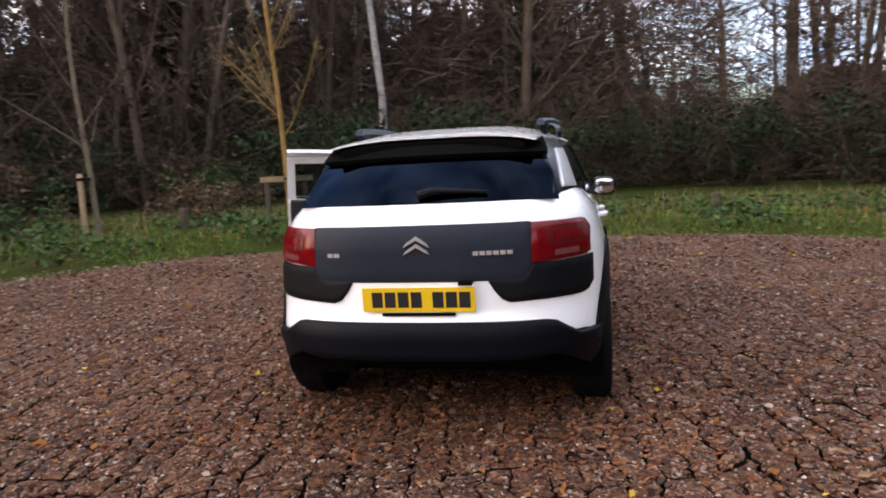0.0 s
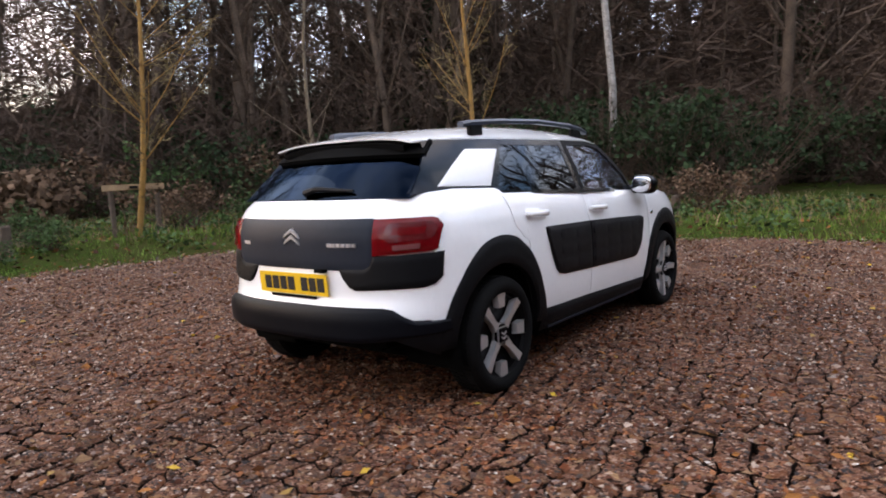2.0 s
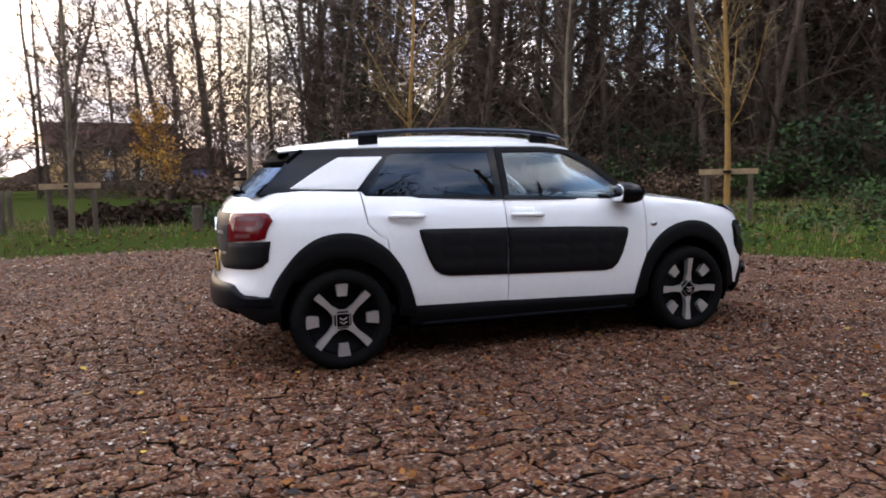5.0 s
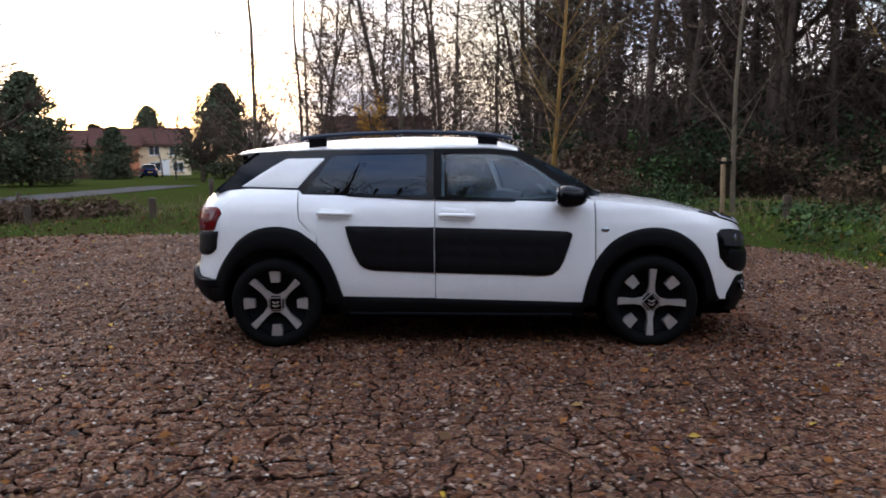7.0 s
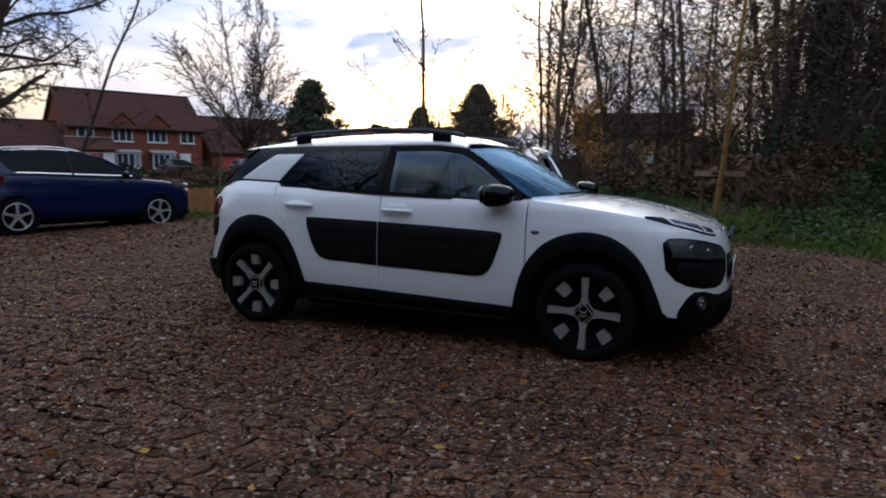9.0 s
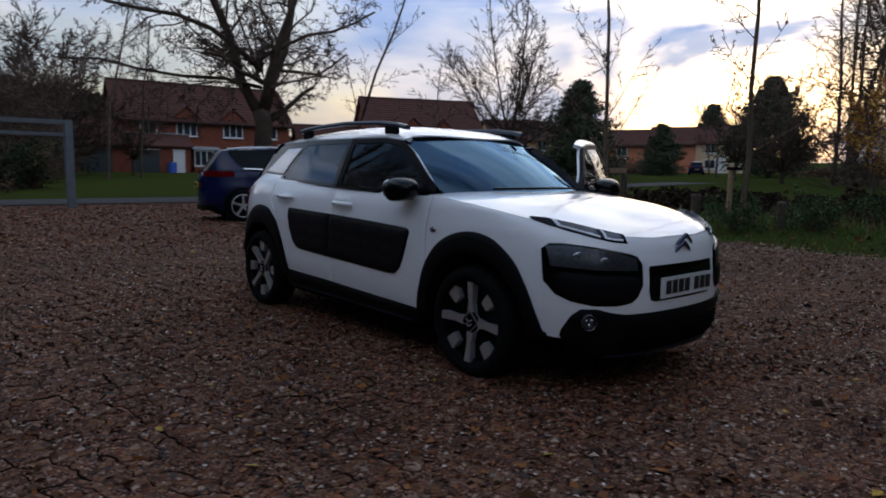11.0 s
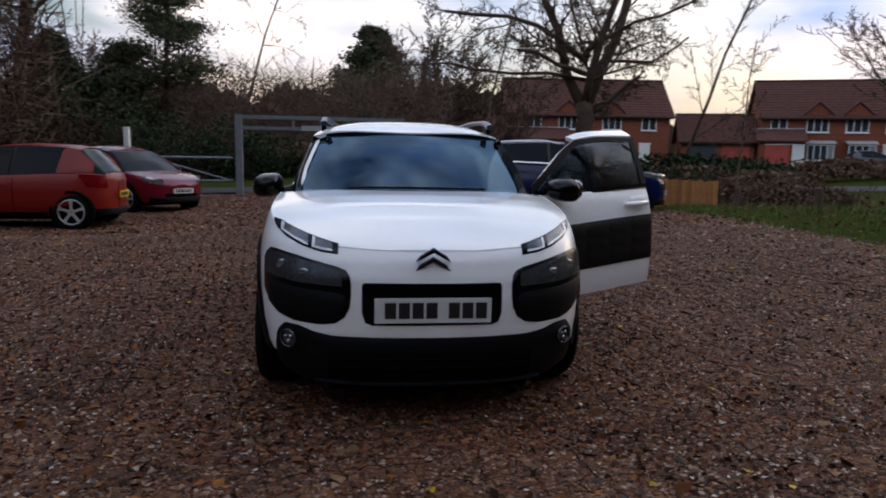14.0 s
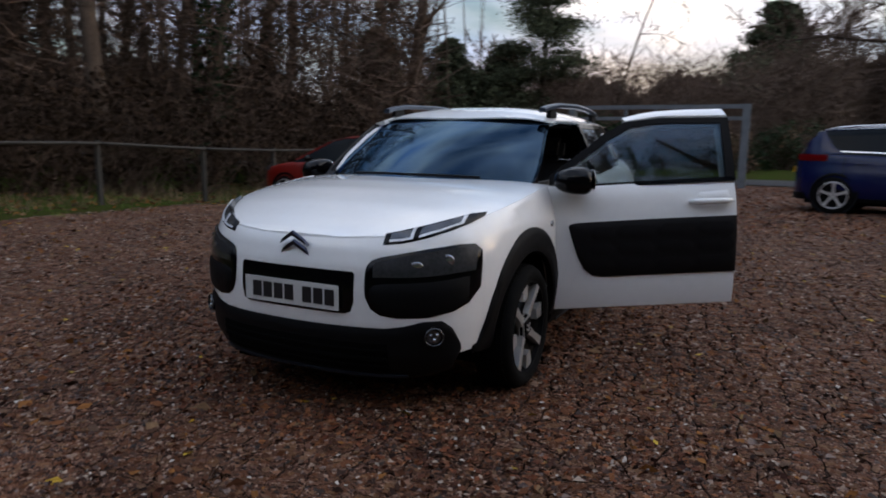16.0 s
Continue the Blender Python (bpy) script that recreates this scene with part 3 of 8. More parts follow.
def nose(x, z):
    w = along(HALF_WIDTH, z)
    return (x, YC + (along(NOSE, z) - YC) * max(1e-6, 1 - min(1.0, abs(x) / w) ** 2.5) ** (1 / 8), z)


def tail(x, z):
    w = along(HALF_WIDTH, z)
    return (x, YC - (YC - along(TAIL, z)) * max(1e-6, 1 - min(1.0, abs(x) / w) ** 2.7) ** (1 / 10), z)


WAIST = [(-0.6, 0.60), (-0.47, 0.635), (-0.3, 0.665), (0.0, 0.705), (0.15, 0.722), (0.6, 0.765), (1.1, 0.785), (1.6, 0.775), (2.0, 0.742), (2.2, 0.70), (2.45, 0.63)]


def cabin(s):
    """The glasshouse's side: leans in towards the roof, with a slight belly."""
    return lambda y, z: (s * (along(WAIST, y) - 0.36 * (z - 1.05) - 0.25 * max(0, z - 1.05) ** 2), y, z)


EDGE = [(2.15, 1.015), (2.3, 1.008), (2.5, 0.985), (2.75, 0.952), (2.9, 0.925), (3.05, 0.895), (3.2, 0.862), (3.3, 0.838), (3.36, 0.822)]
CREST = [(2.0, 1.05), (2.3, 1.042), (2.57, 1.026), (2.79, 0.996), (3.01, 0.944), (3.2, 0.884), (3.3, 0.847), (3.36, 0.822)]


def bonnet(x, y):
    ze, zc = along(EDGE, y), along(CREST, y)
    return (x, y, ze + (zc - ze) * (1 - min(1.0, abs(x) / max(0.05, plan(y, ze))) ** 2.6))


ROOF = [(-0.36, 1.395), (-0.3, 1.41), (0.13, 1.462), (0.55, 1.487), (0.95, 1.494), (1.36, 1.482), (1.58, 1.452), (1.76, 1.398)]
CANT = [(-0.36, 1.368), (-0.15, 1.383), (0.0, 1.385), (0.34, 1.390), (1.5, 1.386), (1.76, 1.352)]


def roof(x, y):
    ze, zc = along(CANT, y), along(ROOF, y)
    return (x, y, ze + (zc - ze) * (1 - min(1.0, abs(x) / cabin(1)(y, ze)[0]) ** 3.6))


def roof_sheet(y, u):
    """The roof by y and share of its half width; its front edge bows back towards the sides."""
    y = y - 0.135 * u * u * min(1.0, max(0.0, (y - 1.30) / 0.46))
    return roof(u * cabin(1)(y, along(CANT, y))[0], y)


def screen(u, v):
    """Windscreen: u from -1 to 1 across, v from the bonnet to the roof."""
    hw = 0.715 + (0.600 - 0.715) * v
    return (u * hw, 2.40 + (1.73 - 2.40) * v - (0.25 - 0.13 * v) * u * u, 1.025 + 0.372 * v + 0.018 * math.sin(math.pi * v) - 0.02 * u * u)


def hatch_glass(u, v):
    hw = 0.632 + (0.548 - 0.632) * v
    return (u * hw, -0.585 + 0.31 * v + 0.10 * u * u, 1.092 + 0.265 * v + 0.012 * math.sin(math.pi * v) - 0.008 * u * u)


def arc(y0, z0, r, a0, a1, n=18, squash=1.0):
    return [(y0 + r * math.cos(math.radians(a0 + (a1 - a0) * i / n)), z0 + squash * r * math.sin(math.radians(a0 + (a1 - a0) * i / n))) for i in range(n + 1)]


WHEEL_R, AXLES, HUB = 0.316, (0.0, 2.595), 0.316
ARCH_REAR = [(-0.475, 0.33), (-0.45, 0.44), (-0.40, 0.56), (-0.33, 0.665), (-0.245, 0.762), (-0.13, 0.832), (0.01, 0.856), (0.15, 0.836), (0.24, 0.785), (0.31, 0.727), (0.38, 0.63), (0.43, 0.52), (0.475, 0.368)]
ARCH_FRONT = [(2.125, 0.315), (2.15, 0.44), (2.19, 0.56), (2.25, 0.66), (2.33, 0.742), (2.45, 0.803), (2.595, 0.828), (2.73, 0.808), (2.83, 0.757), (2.91, 0.685), (2.97, 0.59), (3.02, 0.47), (3.06, 0.345)]

car = thing("car", "white five-door crossover car with dark cladding and one open door", "car", pose(0, 0, 0))


def bend(pts, n=4):
    """A smooth curve through the points."""
    got = []
    for i in range(len(pts) - 1):
        a, b, c, d = pts[max(i - 1, 0)], pts[i], pts[i + 1], pts[min(i + 2, len(pts) - 1)]
        for k in range(n):
            t = k / n
            got.append(tuple(0.5 * (2 * b[q] + (c[q] - a[q]) * t + (2 * a[q] - 5 * b[q] + 4 * c[q] - d[q]) * t * t + (3 * b[q] - a[q] - 3 * c[q] + d[q]) * t ** 3) for q in (0, 1)))
    return got + [pts[-1]]


def lowered(line, d):
    return [(a, b - d) for a, b in line]


def wheel(y, s, turn):
    """Tyre, black barrel, four machined spokes and four blocks between them."""
    x0 = 0.855
    hub = new("wheel")
    hub.parent = car
    hub.matrix_basis = Matrix.Translation((s * x0, y, HUB)) @ (Matrix.Identity(4) if s > 0 else Matrix.Rotation(math.pi, 4, "Z")) @ Matrix.Rotation(math.radians(turn), 4, "X")
    bm = bmesh.new()
    lathe(bm, [(0.222, -0.03), (0.236, -0.006), (0.262, 0.006), (0.288, 0.002), (0.305, -0.012), (0.314, -0.032), (0.316, -0.06), (0.316, -0.15), (0.312, -0.175), (0.295, -0.195), (0.25, -0.20), (0.222, -0.18)], 56)
    part("tyre", bm, M["rubber"], hub, "worn black rubber tyre", smooth=True)
    bm = bmesh.new()
    for k in range(64):
        a = 2 * math.pi * k / 64
        for w in (-0.055, -0.105, -0.155):
            box(bm, w - 0.019, w + 0.019, -0.010, 0.010, 0.314, 0.3195, turn=Matrix.Rotation(a + w, 4, "X"))
    part("tread", bm, M["rubber"], hub)
    bm = bmesh.new()
    lathe(bm, [(0.224, -0.040), (0.237, -0.010), (0.237, -0.19), (0.225, -0.19), (0.222, -0.07), (0.06, -0.075), (0.0005, -0.075), (0.0005, -0.06), (0.06, -0.06), (0.205, -0.055), (0.218, -0.03)], 48)
    part("barrel", bm, M["rim_black"], hub, smooth=True)
    bm = bmesh.new()
    lathe(bm, [(0.228, -0.030), (0.230, -0.010), (0.2345, -0.006), (0.236, -0.02), (0.230, -0.035)], 56)
    part("rim", bm, M["rim_black"], hub, "black wheel rim edge", smooth=True)
    for k in range(4):
        t = Matrix.Rotation(math.radians(45 + 90 * k), 4, "X")
        bm = bmesh.new()
        # spoke: narrow at the hub, forked wide towards the rim
        pts = [(-0.026, 0.06), (0.026, 0.06), (0.016, 0.115), (0.023, 0.229), (-0.023, 0.229), (-0.016, 0.115)]
        front = [bm.verts.new((-0.008 - 0.014 * (0.22 - z) / 0.17, y_, z)) for y_, z in pts]
        rear = [bm.verts.new((-0.05, y_ * 1.15, z)) for y_, z in pts]
        bm.faces.new(front)
        bm.faces.new(rear[::-1])
        for i in range(6):
            bm.faces.new((front[i], rear[i], rear[(i + 1) % 6], front[(i + 1) % 6]))
        bmesh.ops.transform(bm, matrix=t, verts=bm.verts)
        part("spoke", bm, M["alloy"], hub, "machined alloy spoke")
        bm = bmesh.new()
        pts = [(-0.028, 0.150), (0.028, 0.150), (0.040, 0.229), (-0.040, 0.229)]
        front = [bm.verts.new((-0.018, y_, z)) for y_, z in pts]
        rear = [bm.verts.new((-0.052, y_ * 1.1, z)) for y_, z in pts]
        bm.faces.new(front)
        bm.faces.new(rear[::-1])
        for i in range(4):
            bm.faces.new((front[i], rear[i], rear[(i + 1) % 4], front[(i + 1) % 4]))
        bmesh.ops.transform(bm, matrix=Matrix.Rotation(math.radians(90 * k), 4, "X"), verts=bm.verts)
        part("block", bm, M["alloy"], hub, "machined alloy block between the spokes")
    bm = bmesh.new()
    box(bm, -0.06, -0.018, -0.064, 0.064, -0.064, 0.064, bevel=0.02)
    part("hub_ring", bm, M["alloy"], hub, "machined square ring round the hub")
    bm = bmesh.new()
    box(bm, -0.055, -0.012, -0.052, 0.052, -0.052, 0.052, bevel=0.014)
    part("hub_cap", bm, M["rim_black"], hub, "gloss black hub cap")
    bm = bmesh.new()
    for dz in (-0.015, 0.009):
        for q in (-1, 1):
            box(bm, -0.013, -0.008, -0.014, 0.014, -0.0035, 0.0035, turn=Matrix.Translation((0, q * 0.011, dz)) @ Matrix.Rotation(q * math.radians(32), 4, "X"))
    bmesh.ops.transform(bm, matrix=Matrix.Rotation(math.radians(-turn), 4, "X"), verts=bm.verts)
    part("badge", bm, M["chrome"], hub, "small chrome emblem")


for y_, s_, turn_ in ((0.0, 1, 0), (2.595, 1, 43), (0.0, -1, 20), (2.595, -1, 12)):
    wheel(y_, s_, turn_)


def chevrons(parent, at, size, mat, tilt=0.0):
    """Two stacked angled bars."""
    bm = bmesh.new()
    for dz in (0.0, -0.36):
        for q in (-1, 1):
            vs = [(0, 0.46), (0.52 * q, 0.12), (0.66 * q, -0.09), (0, 0.275)]
            f = [bm.verts.new((x * size, -0.004, (z + dz) * size)) for x, z in vs]
            b = [bm.verts.new((x * size, 0.012, (z + dz) * size)) for x, z in vs]
            bm.faces.new(f)
            bm.faces.new(b[::-1])
            for i in range(4):
                bm.faces.new((f[i], b[i], b[(i + 1) % 4], f[(i + 1) % 4]))
    ob = part("emblem", bm, mat, parent, "chrome double chevron emblem")
    ob.matrix_basis = at
    return ob


def number_plate(mat, parent, at, label):
    bm = bmesh.new()
    box(bm, -0.26, 0.26, -0.006, 0.0, -0.0555, 0.0555)
    ob = part("number_plate", bm, mat, parent, label)
    ob.matrix_basis = at
    x = -0.215
    for k, w in enumerate((0.05, 0.05, 0.05, 0.05, 0.028, 0.05, 0.05, 0.05)):
        if k != 4:
            box_part("print_bar", (x, x + w, -0.008, -0.0062, -0.036, 0.036), M["ink"], ob)
        x += w + 0.011
    return ob


# ---- shell: underbody, wheel wells, bulkheads ----
bm = bmesh.new()
box(bm, -0.60, 0.60, -0.25, 3.15, 0.19, 0.25, bevel=0.02)
box(bm, -0.80, 0.80, 0.46, 2.12, 0.20, 0.30, bevel=0.02)
box(bm, -0.50, 0.50, -0.60, -0.2, 0.32, 0.46, bevel=0.03)
box(bm, -0.50, 0.50, 2.9, 3.30, 0.16, 0.60, bevel=0.03)
part("underbody", bm, M["under"], car, "black underbody")
for y_ in AXLES:
    for s_ in (1, -1):
        bm = bmesh.new()
        ring = []
        for k in range(25):
            a = math.radians(-25 + 230 * k / 24)
            ring.append([bm.verts.new((s_ * x, y_ + 0.375 * math.cos(a), 0.36 + 0.375 * math.sin(a))) for x in (0.815, 0.45)])
        for p, q in zip(ring, ring[1:]):
            bm.faces.new((p[0], p[1], q[1], q[0]))
        bm.faces.new([r[1] for r in ring])
        part("wheel_liner", bm, M["under"], car)

# ---- lower body, both sides ----
for s_ in (1, -1):
    S = side(s_)
    quarter_hi = [(-0.50, 1.085), (-0.40, 1.105), (-0.2, 1.118), (0.155, 1.105), (0.165, 1.0), (0.175, 0.9), (0.235, 0.835), (0.30, 0.79)]
    panel("rear_quarter", [(-0.50, 0.49), (-0.485, 0.40)] + lowered(ARCH_REAR, 0.03)[1:10] + [(0.30, 0.75)], quarter_hi, S, M["white"], car, rows=16, step=0.03, soft=0.003)
    panel("fender", [(2.212, 0.56)] + lowered(ARCH_FRONT, 0.03)[3:], [(2.214, 1.016)] + [p for p in EDGE if p[0] < 3.06][1:] + [(3.06, 0.893)], S, M["white"], car, rows=14, step=0.03, soft=0.003)
    panel("rear_door", [(0.162, 1.09), (0.172, 1.0), (0.182, 0.9), (0.240, 0.836), (0.304, 0.785), (0.309, 0.70), (0.38, 0.60), (0.43, 0.49), (0.478, 0.366), (1.117, 0.352)], [(0.162, 1.105), (0.19, 1.075), (1.117, 1.042)], S, M["white"], car, rows=18, step=0.04, soft=0.003)
    panel("wheel_arch", [(-0.475, 0.32), (-0.372, 0.33)] + arc(0, 0.335, 0.372, 180, 0, 24)[1:-1] + [(0.372, 0.31), (0.49, 0.30)], bend(ARCH_REAR) + [(0.49, 0.345)], S, M["clad"], car, "black plastic wheel arch cladding", off=0.016, thick=0.045, rows=6, step=0.025, soft=0.010)
    panel("wheel_arch", [(2.105, 0.27), (2.223, 0.30)] + [(y + 2.595, z) for y, z in arc(0, 0.335, 0.372, 180, 0, 24)][1:-1] + [(2.967, 0.30), (3.08, 0.30)], [(2.105, 0.30)] + bend(ARCH_FRONT) + [(3.08, 0.335)], S, M["clad"], car, "black plastic wheel arch cladding", off=0.016, thick=0.045, rows=6, step=0.025, soft=0.010)
    panel("bumper_side", [(-0.655, 0.42), (-0.56, 0.36), (-0.45, 0.31)], [(-0.655, 0.488), (-0.56, 0.488), (-0.45, 0.46)], S, M["clad"], car, "black plastic bumper corner", off=0.022, thick=0.05, rows=5, step=0.03, soft=0.008)
    panel("sill", [(0.44, 0.235), (2.14, 0.215)], [(0.44, 0.368), (1.12, 0.350), (2.14, 0.315)], S, M["clad"], car, "black plastic sill", off=0.014, thick=0.06, rows=6, step=0.1, soft=0.012)
    panel("sill_strip", [(0.52, 0.246), (2.06, 0.228)], [(0.52, 0.260), (2.06, 0.242)], S, M["grey"], car, "dark grey lower sill strip", off=0.019, thick=0.012, rows=1, step=0.1)


def door_furniture(door, s, y0, y1, frame_front):
    """Pull handle with its recess, on the outside of a door."""
    S = side(s)
    panel("handle_recess", [(y0, 0.925), (y1 - 0.03, 0.915)], [(y0, 0.985), (y1 - 0.03, 0.972)], S, M["white"], door, off=0.004, thick=0.010, soft=0.006, rows=4, step=0.02)
    bm = bmesh.new()
    z = 0.945 if y0 < 0.8 else 0.925
    pts = [(s * (plan(y, z) + d), y, z - 0.03 * (y - y0)) for y, d in ((y0 - 0.005, 0.012), (y0 + 0.03, 0.03), (y0 + 0.11, 0.036), (y0 + 0.19, 0.032), (y0 + 0.235, 0.012))]
    tube(bm, pts, [0.012, 0.016, 0.017, 0.018, 0.012], 10)
    part("handle", bm, M["white"], door, "white door pull handle", smooth=True)


def air_panel(door, s, rear):
    """The padded dark panel on a door with its rows of flat capsules."""
    S = side(s)
    if rear:
        lo = [(0.505, 0.848), (0.52, 0.78), (0.56, 0.665), (0.60, 0.59), (0.64, 0.562), (0.70, 0.548), (1.112, 0.531)]
        hi = [(0.505, 0.852), (0.53, 0.856), (0.62, 0.854), (1.112, 0.842)]
    else:
        lo = [(1.122, 0.531), (1.86, 0.506), (1.92, 0.515), (1.965, 0.55), (2.0, 0.615), (2.035, 0.72), (2.052, 0.782)]
        hi = [(1.122, 0.842), (1.60, 0.826), (1.96, 0.810), (2.02, 0.806), (2.045, 0.798), (2.052, 0.785)]
    pad = panel("side_pad", lo, hi, S, M["bump"], door, "dark brown padded side panel", off=0.017, thick=0.03, rows=10, step=0.03, soft=0.011)
    return pad


def capsules(pad, s, spans):
    for y0, y1, z0, z1 in spans:
        r = min(0.02, (z1 - z0) / 3)
        panel("air_capsule", [(y0, z0 + r), (y0 + r, z0), (y1 - r, z0), (y1, z0 + r)], [(y0, z1 - r), (y0 + r, z1), (y1 - r, z1), (y1, z1 - r)], side(s), M["bump"], pad, off=0.0195, thick=0.01, rows=3, step=0.05, soft=0.002)


for s_ in (1, -1):
    rear_furniture = [o for o in car.children if o.name.startswith("rear_door")][0 if s_ > 0 else 1]
    door_furniture(rear_furniture, s_, 0.315, 0.53, 0)
    pad = air_panel(rear_furniture, s_, True)
    capsules(pad, s_, [(y0, y0 + 0.20, z0 - 0.03 * (y0 - 0.6), z0 + 0.07 - 0.03 * (y0 - 0.6)) for y0 in (0.655, 0.875) for z0 in (0.575, 0.665, 0.755)])


def glazing(name, lo, hi, s, mat, parent, label):
    ob = panel(name, lo, hi, cabin(s), mat, parent, label, thick=0.004, rows=6, step=0.06)
    ob.visible_shadow = False
    return ob


def front_door(s, swing):
    """Skin, padded side, handle, black window frame, pane, mirror and inner lining; swing in degrees about its front hinge."""
    S, C = side(s), cabin(s)
    lo = [(1.122, 0.350), (2.125, 0.316), (2.150, 0.41), (2.19, 0.52), (2.206, 0.56)]
    hi = [(1.122, 1.041), (2.0, 1.004), (2.206, 1.012)]
    d = panel("front_door", lo, hi, S, M["white"], car, "white front passenger door standing open" if swing else "", rows=18, soft=0.003)
    pad = air_panel(d, s, False)
    capsules(pad, s, [(y0, y0 + 0.20, z0 - 0.034 * (y0 - 0.6), z0 + 0.07 - 0.034 * (y0 - 0.6)) for y0 in (1.14, 1.36, 1.58, 1.80) for z0 in (0.575, 0.665, 0.755)][:-3] + [(1.80, 1.93, z0 - 0.034 * 1.2, z0 + 0.07 - 0.034 * 1.2) for z0 in (0.575, 0.665, 0.755)])
    door_furniture(d, s, 1.155, 1.37, 0)
    glazing("window", [(1.16, 1.045), (2.0, 1.002), (2.10, 1.035)], [(1.16, 1.352), (1.5, 1.352), (1.68, 1.332), (1.80, 1.272), (2.0, 1.13), (2.10, 1.045)], s, M["glass"], d, "tinted front side window")
    panel("window_frame", [(1.155, 1.346), (1.5, 1.346), (1.67, 1.326), (1.80, 1.258), (2.0, 1.115), (2.14, 1.0)], [(1.155, 1.376), (1.5, 1.376), (1.70, 1.356), (1.83, 1.285), (2.03, 1.14), (2.14, 1.06)], C, M["clad"], d, off=0.006, thick=0.03, rows=3)
    panel("pillar_trim", [(1.118, 1.035), (1.165, 1.035)], [(1.118, 1.376), (1.165, 1.376)], C, M["clad"], d, off=0.006, thick=0.03)
    panel("belt_trim", [(1.12, 1.028), (2.0, 0.988), (2.12, 1.008)], [(1.12, 1.05), (2.0, 1.01), (2.12, 1.035)], C, M["gloss"], d, off=0.012, thick=0.03, rows=2)
    panel("inner_frame", [(1.15, 1.336), (1.5, 1.336), (1.66, 1.316), (1.80, 1.245), (2.0, 1.10), (2.12, 1.0)], [(1.15, 1.38), (1.5, 1.38), (1.70, 1.358), (1.83, 1.288), (2.03, 1.142), (2.12, 1.06)], C, M["white"], d, "white painted inner window frame", off=-0.026, thick=0.02, rows=3)
    panel("inner_frame", [(1.12, 1.0), (1.185, 1.0)], [(1.12, 1.38), (1.185, 1.38)], C, M["white"], d, "white painted inner window frame", off=-0.026, thick=0.025)
    panel("door_edge", [(1.124, 0.352), (1.135, 0.352)], [(1.124, 1.04), (1.135, 1.04)], lambda y, z: (s * (plan(y, z) - 0.02), y, z), M["white"], d, thick=0.075, rows=8, step=0.005)
    panel("door_top", [(1.122, 0.87), (1.60, 0.87), (1.70, 0.89)], [(1.122, 1.0), (1.70, 1.0)], lambda y, u: roof(s * u * cabin(1)(y, along(CANT, y))[0], y), M["white"], d, "white upper door frame", off=0.006, thick=0.03, rows=6, step=0.06, soft=0.003)
    # wing mirror: shaded gloss shell, silver glass, stalk
    bm = bmesh.new()
    bmesh.ops.create_uvsphere(bm, u_segments=20, v_segments=12, radius=1.0)
    for v in bm.verts:
        x, y, z = v.co
        v.co = (s * (0.895 + 0.092 * (abs(x) ** 0.75) * (1 if x > 0 else -1)), 1.995 + (0.15 if y > 0 else 0.06) * y, 1.045 + 0.074 * (abs(z) ** 0.7) * (1 if z > 0 else -1) - 0.012 * x)
    shell = part("mirror", bm, M["gloss"], d, "gloss black wing mirror", smooth=True)
    bm = bmesh.new()
    bmesh.ops.create_uvsphere(bm, u_segments=20, v_segments=10, radius=1.0)
    for v in bm.verts:
        x, y, z = v.co
        v.co = (s * (0.895 + 0.076 * (abs(x) ** 0.7) * (1 if x > 0 else -1)), 1.936 + 0.006 * y, 1.045 + 0.058 * (abs(z) ** 0.65) * (1 if z > 0 else -1))
    part("mirror_glass", bm, M["mirror"], d, "silvered mirror glass", smooth=True)
    bm = bmesh.new()
    tube(bm, [(s * 0.73, 2.03, 1.02), (s * 0.80, 2.01, 1.005), (s * 0.87, 1.99, 1.01)], [0.035, 0.032, 0.03], 10)
    part("mirror_stalk", bm, M["gloss"], d, smooth=True)
    # lining
    panel("door_lining", [(1.14, 0.37), (2.12, 0.34), (2.17, 0.6)], [(1.14, 1.02), (2.0, 0.985), (2.17, 0.99)], lambda y, z: (s * (plan(y, z) - 0.075), y, z), M["cabin"], d, thick=0.03, rows=6, step=0.1)
    if swing:
        hinge = Matrix.Translation((s * 0.80, 2.17, 0))
        d.matrix_basis = hinge @ Matrix.Rotation(math.radians(swing), 4, "Z") @ Matrix.Rotation(math.radians(-1.4), 4, "X") @ hinge.inverted()
    return d


front_door(1, 0)
front_door(-1, -63)

